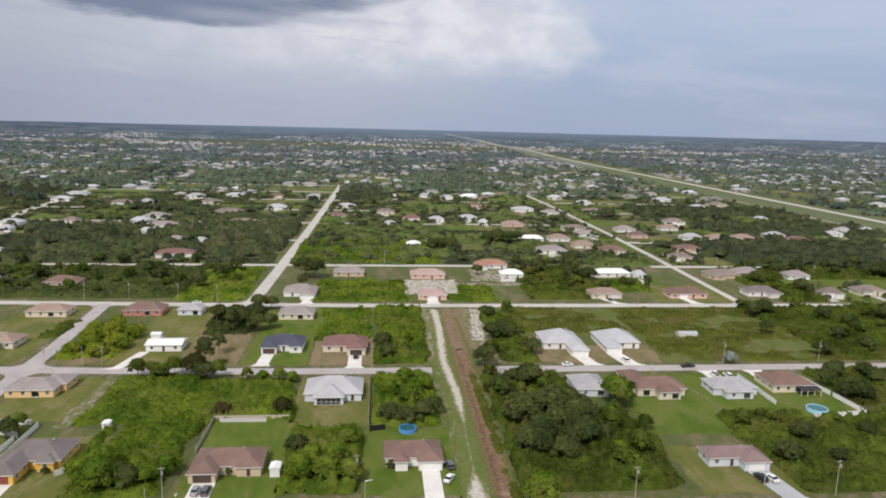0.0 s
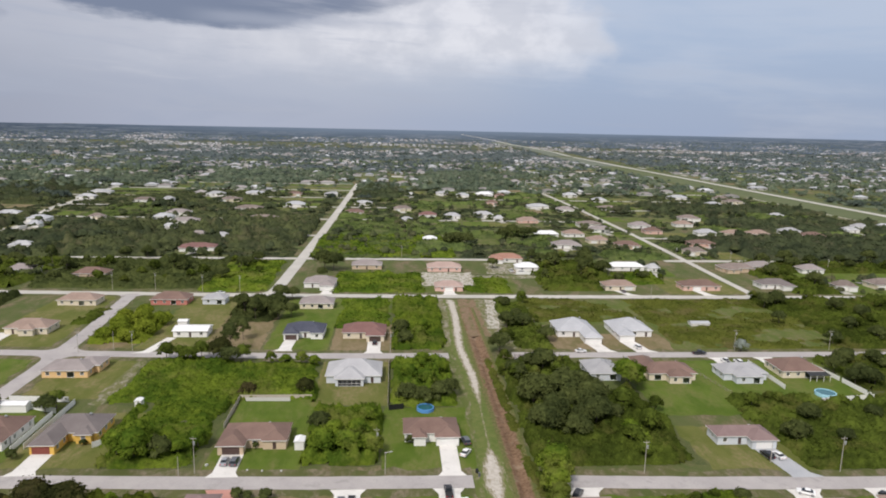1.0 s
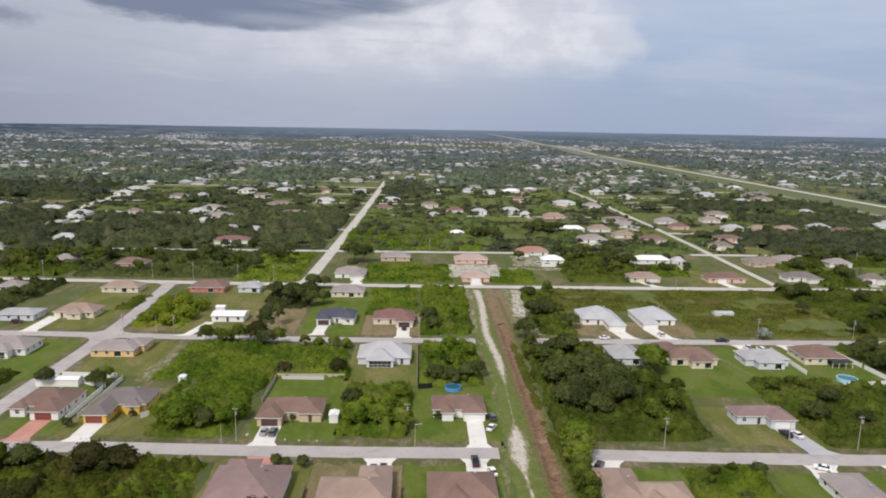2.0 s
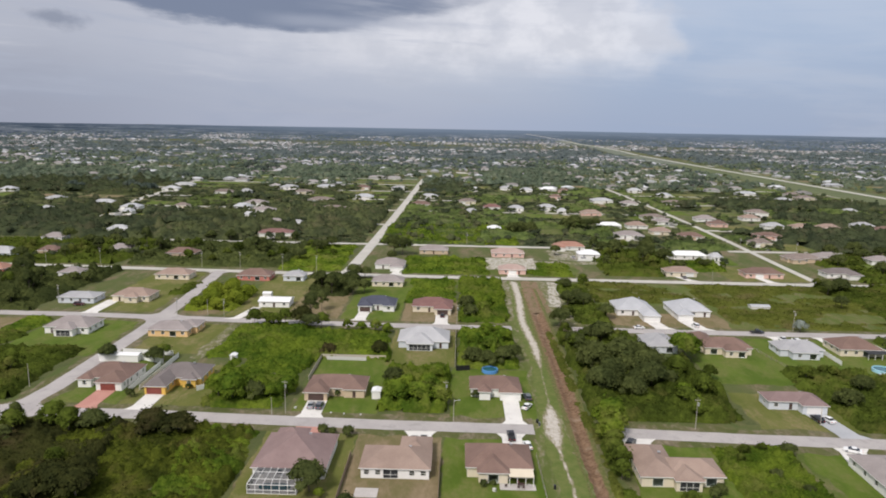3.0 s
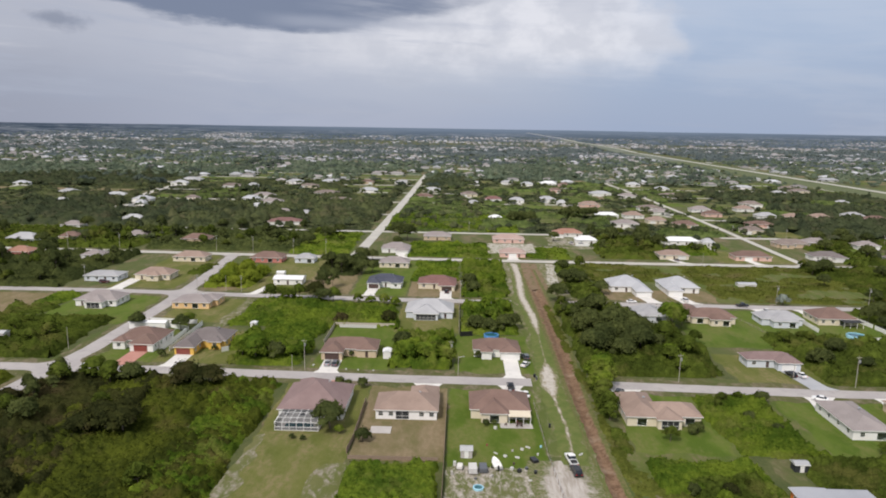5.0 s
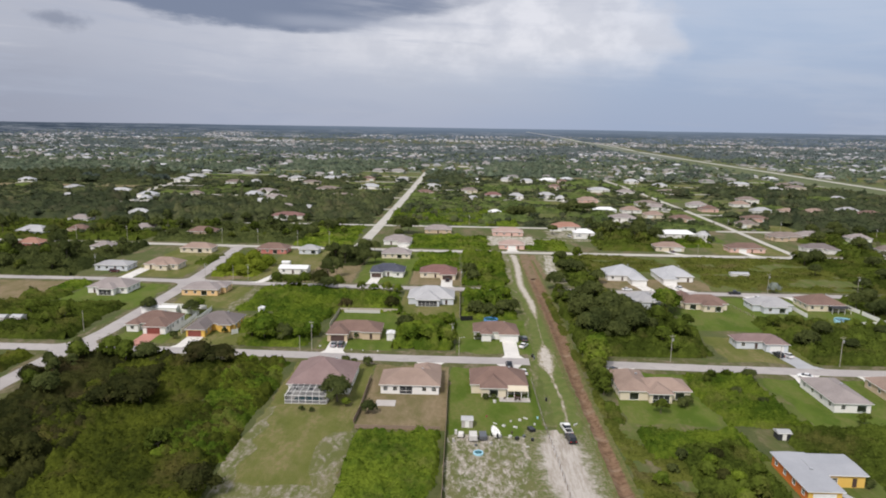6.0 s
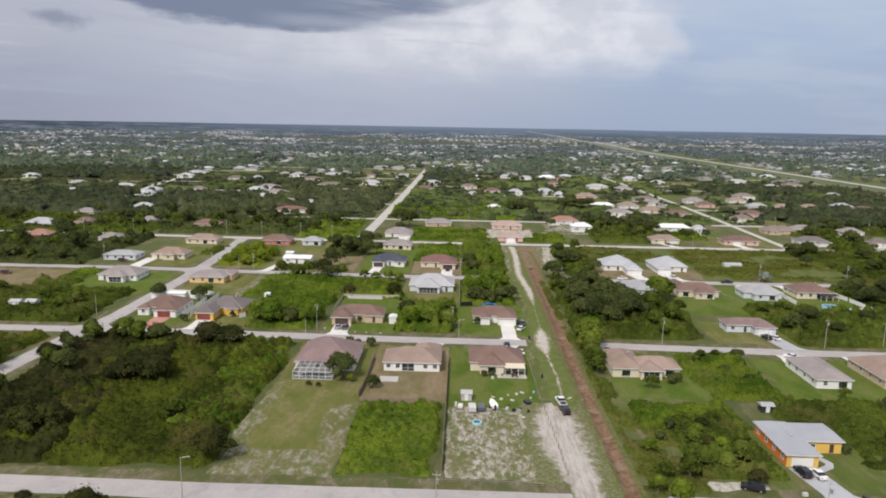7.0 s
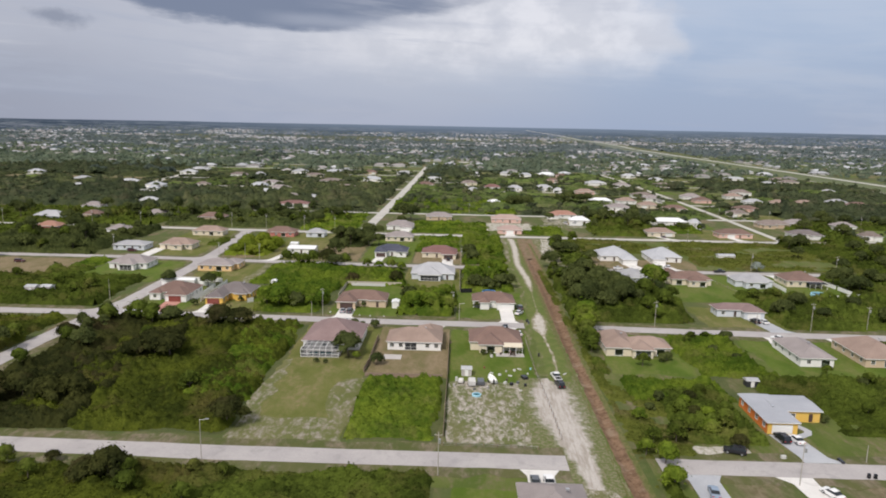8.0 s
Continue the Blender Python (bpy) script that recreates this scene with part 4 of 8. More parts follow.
WINDOW_W, WINDOW_H, SLIDER_W, SLIDER_H = 1.35, 1.3, 2.6, 2.1
D_FRAME = ring_data("window_frame", WINDOW_W, WINDOW_H, 0.09, 0.10, M_WHITE)
D_PANE = pane_data("pane", WINDOW_W - 0.16, WINDOW_H - 0.16, M_GLASS)
D_SLIDER = ring_data("slider_frame", SLIDER_W, SLIDER_H, 0.08, 0.10, M_WHITE, False)
D_SLIDER_PANE = pane_data("slider_pane", SLIDER_W - 0.14, SLIDER_H - 0.14, M_GLASS)
D_DOOR = panel_door("front_door", 1.0, 2.1, 3, M_DOOR_DARK)
D_GARAGE = {k: panel_door("garage_door", 4.8, 2.2, 4, m) for k, m in (("white", M_WHITE), ("red", M_DOOR_RED), ("dark", M_DOOR_DARK))}
D_VENT = Shape()
D_VENT.box(-0.3, -0.25, 0, 0.3, 0.25, 0.25)
D_VENT.box(-0.34, -0.29, 0.25, 0.34, 0.29, 0.31)
D_VENT = D_VENT.data("vent", M_METAL)
TURN = {"S": 0, "E": 90, "N": 180, "W": 270}


def hip_roof(s, x0, y0, x1, y1, h, pitch, kind="hip"):
    """A roof slab over a rectangle, with eaves, a white rim and a soffit."""
    x0, y0, x1, y1 = x0 - OUT, y0 - OUT, x1 + OUT, y1 + OUT
    w, d = x1 - x0, y1 - y0
    half = min(w, d) / 2
    top = h + 0.16 + pitch * half
    run = 0.02 if kind == "gable" else half
    if w >= d:
        a, b = (x0 + run, (y0 + y1) / 2, top), (x1 - run, (y0 + y1) / 2, top)
    else:
        a, b = ((x0 + x1) / 2, y0 + run, top), ((x0 + x1) / 2, y1 - run, top)
    e = [(x0, y0, h + 0.16), (x1, y0, h + 0.16), (x1, y1, h + 0.16), (x0, y1, h + 0.16)]
    u = [(x, y, h - 0.03) for x, y, _ in e]
    k = len(s.v)
    s.v += e + u + [a, b]
    if w >= d:
        sides = [(0, 1, 9, 8), (2, 3, 8, 9), (1, 2, 9), (3, 0, 8)]
    else:
        sides = [(1, 2, 9, 8), (3, 0, 8, 9), (0, 1, 8), (2, 3, 9)]
    for q in sides:
        s.f.append(tuple(k + i for i in q))
        s.s.append(0)
    for q in [(4, 5, 1, 0), (5, 6, 2, 1), (6, 7, 3, 2), (7, 4, 0, 3), (7, 6, 5, 4)]:
        s.f.append(tuple(k + i for i in q))
        s.s.append(1)


def free_runs(rects, i, side):
    """The stretches of one side of a rectangle that lie outside the others."""
    x0, y0, x1, y1 = rects[i]
    a, b, fixed = {"S": (x0, x1, y0), "N": (x0, x1, y1), "W": (y0, y1, x0), "E": (y0, y1, x1)}[side]
    cuts = []
    for j, (p0, q0, p1, q1) in enumerate(rects):
        if j != i:
            lo, hi, c, d = (p0, p1, q0, q1) if side in "SN" else (q0, q1, p0, p1)
            if c < fixed < d:
                cuts.append((lo, hi))
    runs = [(a, b)]
    for lo, hi in cuts:
        runs = [r for s0, s1 in runs for r in ((s0, min(s1, lo)), (max(s0, hi), s1)) if r[1] - r[0] > 0.3]
    return runs, fixed


def wall_run(ends, top, t, holes):
    """One wall with its openings cut through: from ends[0] to ends[1], outer face at 0, t thick."""
    us = sorted({ends[0], ends[1], *(v for o in holes for v in o[:2])})
    zs = sorted({0.0, top, *(v for o in holes for v in o[2:4])})
    s = Shape()
    index = {}

    def at(i, j, k):
        if (i, j, k) not in index:
            index[i, j, k] = len(s.v)
            s.v.append((us[i], k * t, zs[j]))
        return index[i, j, k]

    def solid(i, j):
        if not (0 <= i < len(us) - 1 and 0 <= j < len(zs) - 1):
            return False
        u, z = 0.5 * (us[i] + us[i + 1]), 0.5 * (zs[j] + zs[j + 1])
        return not any(o[0] < u < o[1] and o[2] < z < o[3] for o in holes)

    for i in range(len(us) - 1):
        for j in range(len(zs) - 1):
            if solid(i, j):
                s.f += [(at(i, j, 0), at(i + 1, j, 0), at(i + 1, j + 1, 0), at(i, j + 1, 0)), (at(i, j + 1, 1), at(i + 1, j + 1, 1), at(i + 1, j, 1), at(i, j, 1))]
                if not solid(i - 1, j):
                    s.f.append((at(i, j, 1), at(i, j, 0), at(i, j + 1, 0), at(i, j + 1, 1)))
                if not solid(i + 1, j):
                    s.f.append((at(i + 1, j, 0), at(i + 1, j, 1), at(i + 1, j + 1, 1), at(i + 1, j + 1, 0)))
                if not solid(i, j - 1):
                    s.f.append((at(i, j, 1), at(i + 1, j, 1), at(i + 1, j, 0), at(i, j, 0)))
                if not solid(i, j + 1):
                    s.f.append((at(i, j + 1, 0), at(i + 1, j + 1, 0), at(i + 1, j + 1, 1), at(i, j + 1, 1)))
    s.s = [0] * len(s.f)
    return s


def house(label, rects, roof, wall, front="S", garage=None, garage_door="white", pitch=0.47, h=2.7, kind="hip", every=3.9, group="", porch=None, name="house", porch_side=None, paints=None):
    """A one-storey house over overlapping rectangles in plan. garage: its middle along the front. porch: an opening
    filled with near-black screens, also for porch shade.
    """
    bx, by = 0.5 * (rects[0][0] + rects[0][2]), 0.5 * (rects[0][1] + rects[0][3])
    base = thing(name, pose(bx, by, 0), label, "house", group)
    local = [(a - bx, b - by, c - bx, d - by) for a, b, c, d in rects]
    KEEP_OUT.extend((a - 1.2, b - 1.2, c + 1.2, d + 1.2) for a, b, c, d in rects)
    fittings = []
    t = 0.2
    door_done = False
    for i in range(len(local)):
        for side in "SNWE":
            runs, fixed = free_runs(local, i, side)
            for a, b in runs:
                holes = []
                if garage is not None and side == front and a < garage - bx < b and b - a > 5.2:
                    g = min(max(garage - bx, a + 2.7), b - 2.7)
                    holes.append((g - 2.4, g + 2.4, 0.12, 2.32, "garage"))
                if porch and side == (porch_side or front) and a < porch[0] - bx and porch[1] - bx < b:
                    p, q = porch[0] - bx, porch[1] - bx
                    holes.append((p, q, 0.15, 2.4, "screen"))
                count = int((b - a) / every)
                for c in range(count):
                    m = a + (c + 0.5) * (b - a) / count
                    if side == front and not door_done and c == count // 2 and b - a > 5:
                        hole = (m - 0.5, m + 0.5, 0.12, 2.22, "door")
                    elif side == {"S": "N", "N": "S"}[front] and c == count // 2:
                        hole = (m - SLIDER_W / 2, m + SLIDER_W / 2, 0.15, 0.15 + SLIDER_H, "slider")
                    else:
                        hole = (m - WINDOW_W / 2, m + WINDOW_W / 2, 0.95, 0.95 + WINDOW_H, "window")
                    if hole[0] > a + 0.3 and hole[1] < b - 0.3 and all(hole[1] < o[0] - 0.2 or hole[0] > o[1] + 0.2 for o in holes):
                        door_done |= hole[4] == "door"
                        holes.append(hole)
                holes.sort()
                ends = (a, b) if side in "SN" else (a + t, b - t)
                part("wall", wall_run(ends, h - 0.05, t, holes).data("wall", WALL[(paints or {}).get((i, side), wall)]), base, "", {"S": pose(0, fixed, 0), "N": pose(0, fixed, 0) @ Matrix.Diagonal((1, -1, 1, 1)), "W": pose(fixed, 0, 0, 0, 0, 90) @ Matrix.Diagonal((1, -1, 1, 1)), "E": pose(fixed, 0, 0, 0, 0, 90)}[side])
                for u0, u1, z0, z1, what in holes:
                    m = 0.5 * (u0 + u1)
                    spot = {"S": (m, fixed), "N": (m, fixed), "W": (fixed, m), "E": (fixed, m)}[side]
                    fittings.append((what, pose(spot[0], spot[1], z0, 0, 0, TURN[side]), u1 - u0, z1 - z0))
    floor = Shape()
    for i, (a, b, c, d) in enumerate(local):
        floor.box(a + t, b + t, -0.05, c - t, d - t, 0.11 + 0.004 * i)
    part("floor_slab", floor.data("floor_slab", M_CONCRETE), base)
    for i, (a, b, c, d) in enumerate(local):
        s = Shape()
        hip_roof(s, a, b, c, d, h + 0.012 * i, pitch, kind)
        part("roof", s.data("roof", ROOF[roof], M_WHITE), base)
    for what, m, w, z in fittings:
        if what == "garage":
            part("garage_door", D_GARAGE[garage_door], base, "", m)
        elif what == "door":
            part("front_door", D_DOOR, base, "", m)
        elif what == "slider":
            part("pane", D_SLIDER_PANE, part("sliding_door", D_SLIDER, base, "", m), "", pose(0, 0, 0.07))
        elif what == "screen":
            s = Shape()
            s.box(-w / 2, 0.06, 0, w / 2, 0.08, z)
            k = max(2, round(w / 1.6))
            # near-black panel also stands for the shade inside open porches
            screen = part("porch_screen", s.data("porch_screen", M_DARK), base, "near-black insect screen, also standing in for shade inside a porch", m)
            f = Shape()
            for i in range(k + 1):
                f.box(-w / 2 + i * (w - 0.08) / k, 0.0, 0, -w / 2 + i * (w - 0.08) / k + 0.08, 0.055, z)
            f.box(-w / 2, 0.0, 0.85, w / 2, 0.05, 0.93)
            part("screen_frame", f.data("screen_frame", M_WHITE), screen)
        else:
            part("pane", D_PANE, part("window", D_FRAME, base, "", m), "", pose(0, 0, 0.08))
    a, b, c, d = local[0]
    part("roof_vent", D_VENT, base, "", pose(0.3 * a + 0.7 * c, 0.5 * (b + d) + 0.6, h + 0.16 + pitch * (0.5 * min(c - a, d - b) + OUT - 0.95) - 0.12))
    return base


H = house
H("house with a mauve shingle hip roof and a screened pool cage", [(-75.4, -32, -58.0, -13.8), (-73.8, -18, -66.2, -10.6)], "mauve", "white", "N", -68.5, pitch=0.52, group="houses")
h2 = H("white stucco house with a tan shingle hip roof", [(-49.3, -30.8, -32.7, -19.5), (-40.2, -24, -32.9, -14)], "tan", "white", "N", -36.5, pitch=0.50, group="houses", porch=(-43.9, -40.2), porch_side="S", every=2.7)
h3 = H("cream house with a brown shingle roof and covered patio", [(-23.4, -29, -7.6, -17), (-20.6, -31.6, -13.6, -22)], "brown", "cream", "N", -11, pitch=0.52, group="houses")
H("cream house with a rambling brown hip roof", [(18.6, -31.2, 27.6, -15), (25, -30.6, 38.4, -21.8), (26.4, -33, 32.6, -25)], "tan", "cream", "N", 22.2, group="houses", porch=(27.2, 31.9), porch_side="S")
H("long white house with a taupe hip roof", [(75.5, -36.4, 85.4, -17.5)], "taupe", "white", "N", 79.5, group="houses", pitch=0.38)
H("tan house with a tan shingle hip roof", [(95.2, -35.6, 109, -16.5)], "tan", "tan", "N", 100, group="houses")
H("orange stucco house with a grey low-pitched metal roof", [(45, -83.6, 51.9, -67.2), (50.4, -76.6, 60.6, -67.6)], "steel", "orange", "S", 48.4, pitch=0.045, h=2.9, kind="gable", group="houses", paints={(0, "S"): "yellow", (1, "S"): "yellow", (1, "E"): "yellow"})
H("white house with a brown hip roof and white garage", [(-21.6, 21.6, -6.2, 31.6), (-12.5, 18.9, -6.0, 26), (-19, 19.0, -15.6, 24)], "brown", "white", "S", -9.2, group="houses")
H("tan house with a brown hip roof and dark garage", [(-73.2, 19, -55.4, 29.2), (-73.4, 15, -66.4, 25), (-61.6, 18, -55.2, 25)], "brown", "tan", "S", -69.8, "dark", group="houses")
H("bright yellow house with a dark slate hip roof and red garage", [(-123.8, 24.5, -109.4, 36.6), (-124.2, 16.6, -117.6, 30), (-114.8, 23.0, -110.6, 29)], "slate", "yellow", "S", -121.2, "red", group="houses")
H("white house with a brown hip roof and red garage", [(-147.6, 23, -132.4, 35.5), (-140.8, 18.8, -132.6, 28), (-147.8, 21, -143.6, 28)], "brown", "white", "S", -137, "red", group="houses")
H("pale house with a mauve hip roof and white garage", [(70.4, 17.4, 86.6, 24.2), (79.4, 14.4, 86.8, 22)], "mauve", "blue", "S", 83, group="houses")
H("pale blue house with a light grey hip roof and screened porch", [(-48.8, 68, -29.6, 82), (-45.4, 64.9, -35.6, 75)], "grey", "blue", "S", None, porch=(-44.6, -36.4), group="houses", pitch=0.52)
H("pale house with a grey hip roof behind oaks", [(47, 69, 58.4, 83)], "grey", "blue", "N", 52, group="houses")
H("cream house with a brown hip roof", [(69, 68.8, 86.6, 79.4), (67.4, 71, 75.2, 87), (75.6, 65.4, 83.6, 72)], "brown", "cream", "N", 71, group="houses")
H("pale blue house with a light grey hip roof", [(97.4, 68.6, 113.8, 78.2), (100.6, 65, 110.6, 74)], "grey", "blue", "N", 107, group="houses")
H("cream house with a brown hip roof and dark awning", [(121.2, 70.4, 137, 83.4)], "brown", "cream", "N", 126, group="houses")
H("amber house with a tan hip roof", [(-149.4, 74.6, -133.6, 86.2), (-139.8, 80, -131.8, 89)], "taupe", "amber", "N", -136, group="houses", pitch=0.36)
H("white house with a taupe hip roof and small porch", [(-191.6, 75.4, -174, 87.5), (-185.8, 71.8, -178.4, 80)], "taupe", "white", "S", None, porch=(-185, -179.4), group="houses")
H("white house with a navy shingle roof", [(-71.8, 120.6, -55.2, 132), (-71.6, 117.4, -65.6, 126), (-60.4, 118.6, -55.4, 126)], "navy", "white", "S", -68.6, "dark", group="houses")
H("cream house with a maroon hip roof", [(-46.8, 119.4, -28.8, 131), (-36.6, 115, -29.2, 124)], "maroon", "cream", "S", -33, "dark", group="houses")
H("new white house with a pale grey hip roof", [(47.4, 121.4, 64, 137), (57, 111.6, 64.2, 128)], "pale", "white", "S", 60.6, pitch=0.50, group="houses")
H("new white house with a pale grey hip roof", [(73, 121.4, 89.8, 136.8), (73.2, 114.8, 79.8, 128)], "pale", "white", "S", 76.2, pitch=0.50, group="houses")
H("low white house with a white metal roof", [(-118.6, 121.6, -104.6, 130.4)], "white", "white", "S", None, pitch=0.22, kind="gable", group="houses")
H("cream house with a brown hip roof", [(-189.8, 126, -172.4, 137), (-183, 123.4, -177, 130)], "tan", "cream", "S", None, group="houses")
H("pale house with a grey metal roof", [(-213, 121, -196.2, 131.4)], "grey", "blue", "S", None, group="houses", pitch=0.3)
H("pale house with a taupe hip roof", [(-71.6, 167.4, -55.4, 178)], "taupe", "cream", "N", -60, porch=(-68, -58), group="houses")
H("red house with a rust tile hip roof", [(-146, 174.4, -128.4, 185.6)], "brown", "red", "N", -133, group="houses")
H("cream house with a brown hip roof", [(-190.2, 172.8, -171.8, 183)], "tan", "cream", "N", -178, group="houses")
H("pale house with a taupe hip roof", [(-243, 172.4, -231.6, 182)], "taupe", "white", "N", None, group="houses")
H("pale house with a grey hip roof", [(-121, 175.4, -110, 184)], "grey", "blue", "N", None, group="houses")
# across the third street
for label, rects, roof, wall, g in (
    ("salmon house with a salmon hip roof", [(-2.2, 204.4, 13.2, 214)], "blush", "pink", 5.5),
    ("salmon house with a tan hip roof", [(-4, 256, 17, 267)], "blush", "pink", None),
    ("taupe house with a grey gable garage", [(-75.4, 212, -58.2, 224), (-66, 205.2, -58.4, 216)], "taupe", "white", -62),
    ("brown house with a taupe hip roof", [(-51.8, 262, -33.2, 272.6)], "taupe", "tan", None),
    ("white two-tone house with rust roof tiles", [(42, 287, 62, 298), (40, 282, 48, 292)], "rust", "white", None),
    ("low white house with a white roof", [(53, 258, 67, 267.6)], "white", "white", None),
    ("cream house with a tan hip roof", [(95.4, 207.6, 113, 217.6)], "tan", "cream", 109),
    ("pink house with a brown hip roof", [(141.6, 208, 163.4, 219)], "brown", "pink", 149.5),
    ("white house with a slate hip roof", [(191, 213, 209.6, 223), (202, 208.6, 209.4, 216)], "slate", "white", 205.6),
    ("brown house with a brown hip roof", [(189.6, 259, 211, 269.6), (191, 254.6, 199, 262)], "umber", "tan", None),
    ("long low building with a white metal roof", [(114.6, 262, 138, 271)], "white", "white", None),
    ("pale house with a taupe hip roof", [(242.6, 256.4, 257.4, 267)], "taupe", "white", None),
    ("tan house with a taupe hip roof", [(211.6, 265, 229, 276)], "taupe", "tan", None),
    ("white shed-like house with a white roof", [(-2.2, 366.4, 8.2, 374)], "white", "white", None),
    ("large white building on a wooded lot", [(82.4, 727, 104, 739)], "white", "white", None),
    ("pale house with a grey hip roof", [(-320, 221, -300.4, 234)], "grey", "blue", None),
    ("pale house with a grey hip roof", [(-319, 281.4, -304.4, 292)], "taupe", "white", None),
    ("red house with a rust hip roof", [(-291, 177.4, -276.6, 188)], "rust", "red", None),
    ("long low building with a white metal roof", [(93.6, 396, 113, 405)], "white", "white", None),
    ("white house with a tan hip roof", [(119, 398, 136, 410)], "tan", "white", None),
    ("cream house with a tan hip roof", [(131, 366, 147.6, 378)], "tan", "cream", 135),
    ("white house with a taupe hip roof", [(196, 452, 214, 464)], "taupe", "white", None),
    ("brown house with a brown hip roof", [(197, 418, 212, 430)], "brown", "pink", None),
    ("pale house with a grey hip roof", [(241.4, 411, 258.6, 422)], "grey", "white", None),
    ("cream house with a tan hip roof", [(264.4, 408, 282, 419)], "tan", "cream", None),
    ("cream house with a tan hip roof", [(287, 407, 305.2, 419)], "tan", "cream", None),
    ("salmon house with a tan hip roof", [(93.6, 479, 113, 490)], "tan", "pink", None),
    ("white house with a tan hip roof", [(243.6, 464, 260, 476)], "tan", "white", None),
    ("tan house with a brown hip roof", [(-210, 233, -192, 244)], "brown", "tan", None),
):
    H(label, rects, roof, wall, "S", g, every=5.2, group="houses beyond the third street")
H("house with a grey hip roof by the sandy track", [(-15.5, -128, -3.8, -114.5)], "taupe", "white", "N", -10.2, group="houses")
H("pale house with a grey hip roof", [(16, -140, 31, -126)], "grey", "white", "N", 22.5, group="houses")
H("cream house with a tan hip roof", [(38, -140, 54, -126)], "tan", "cream", "N", 44.5, group="houses")


# ---- pool cage, patios, pools ----
def pool_cage():
    base = thing("pool_cage", pose(-68.9, -35.7, 0), "white-framed insect screen cage over a swimming pool", "pool cage")
    w, d, low, high = 5.7, 3.6, 2.3, 2.9

    def beam(a, b, r=0.07):
        s = Shape()
        s.tube(a, b, r, r, 6)
        part("beam", s.data("beam", M_WHITE), base)

    cols = [-w + 2 * w * i / 6 for i in range(7)]
    for x in cols:
        beam((x, -d, 0), (x, -d, low))
        beam((x, -d, low), (x * 0.9, -d + 1.6, high))
        beam((x * 0.9, -d + 1.6, high), (x * 0.9, d - 0.1, high))
    for a, b in (((-w, -d, low), (w, -d, low)), ((-w, -d, 1.0), (w, -d, 1.0)), ((-w * 0.9, -d + 1.6, high), (w * 0.9, -d + 1.6, high)), ((-w * 0.9, 1.2, high), (w * 0.9, 1.2, high)), ((-w, -d, low), (-w, d, low)), ((w, -d, low), (w, d, low)), ((-w, -d, 1.0), (-w, d, 1.0)), ((w, -d, 1.0), (w, d, 1.0))):
        beam(a, b)
    for y in (-1.0, 1.2, 3.4):
        for x in (-w, w):
            beam((x, y, 0), (x, y, low))
            beam((x, y, low), (x * 0.9, y, high))
    s = Shape()
    for x0, y0, x1, y1 in ((-w, -d, w, -d), (-w, -d, -w, d), (w, -d, w, d)):
        q = Shape()
        q.face([(x0, y0, 0.1), (x1, y1, 0.1), (x1, y1, low), (x0, y0, low)])
        part("screen", q.data("screen", M_MESH), base, "fine dark insect mesh")
    q = Shape()
    q.face([(-w, -d, low), (w, -d, low), (w * 0.9, -d + 1.6, high), (-w * 0.9, -d + 1.6, high)])
    part("screen", q.data("screen", M_MESH), base, "fine dark insect mesh")
    q = Shape()
    q.face([(-w * 0.9, -d + 1.6, high), (w * 0.9, -d + 1.6, high), (w * 0.9, d - 0.1, high), (-w * 0.9, d - 0.1, high)])
    part("screen", q.data("screen", M_MESH), base, "fine dark insect mesh")
    s.box(-w - 0.1, -d - 0.1, -0.05, w + 0.1, d, 0.14)
    part("pool_deck", s.data("pool_deck", M_CONCRETE), base)
    s = Shape()
    ring = [(3.8 * math.cos(2 * math.pi * i / 24), -0.6 + 2.1 * math.sin(2 * math.pi * i / 24) * (1 + 0.2 * math.cos(4 * math.pi * i / 24)), 0.15) for i in range(24)]
    s.face(ring)
    part("pool_water", s.data("cage_water", M_WATER), base, "green-blue pool water")


pool_cage()


def slab_thing(x0, y0, x1, y1, z, label):
    s = Shape()
    s.box(x0, y0, 0, x1, y1, z)
    return tagged(new("patio_slab", s.data("patio_slab", M_SLAB)), label, "patio")


slab_thing(-49.8, -39.6, -44.4, -35.6, 0.14, "bare pale concrete slab behind the white house")
slab_thing(-15.6, -34.6, -7, -31.8, 0.13, "concrete patio slab behind the cream house")


def patio_roof(x0, y0, x1, y1, h, label, dark=False):
    base = thing("patio_cover", pose(0.5 * (x0 + x1), 0.5 * (y0 + y1), 0), label, "patio cover")
    w, d = 0.5 * (x1 - x0), 0.5 * (y1 - y0)
    s = Shape()
    s.v = [(-w, -d, h - 0.25), (w, -d, h - 0.25), (w, d, h), (-w, d, h), (-w, -d, h - 0.12), (w, -d, h - 0.12), (w, d, h + 0.13), (-w, d, h + 0.13)]
    s.f = [(3, 2, 1, 0), (4, 5, 6, 7), (0, 1, 5, 4), (1, 2, 6, 5), (2, 3, 7, 6), (3, 0, 4, 7)]
    s.s = [0] * 6
    part("roof_panel", s.data("roof_panel", M_DARK if dark else WALL["cream"]), base)
    for x in (-w + 0.15, -w / 3, w / 3, w - 0.15):
        p = Shape()
        p.box(x - 0.07, -d + 0.08, 0, x + 0.07, -d + 0.22, h - 0.24)
        part("post", p.data("post", M_WHITE), base)


patio_roof(-13.4, -33.0, -7.4, -29.3, 2.72, "white flat patio cover on posts")
patio_roof(129.5, 66.4, 137.5, 70, 2.6, "dark awning on posts", True)


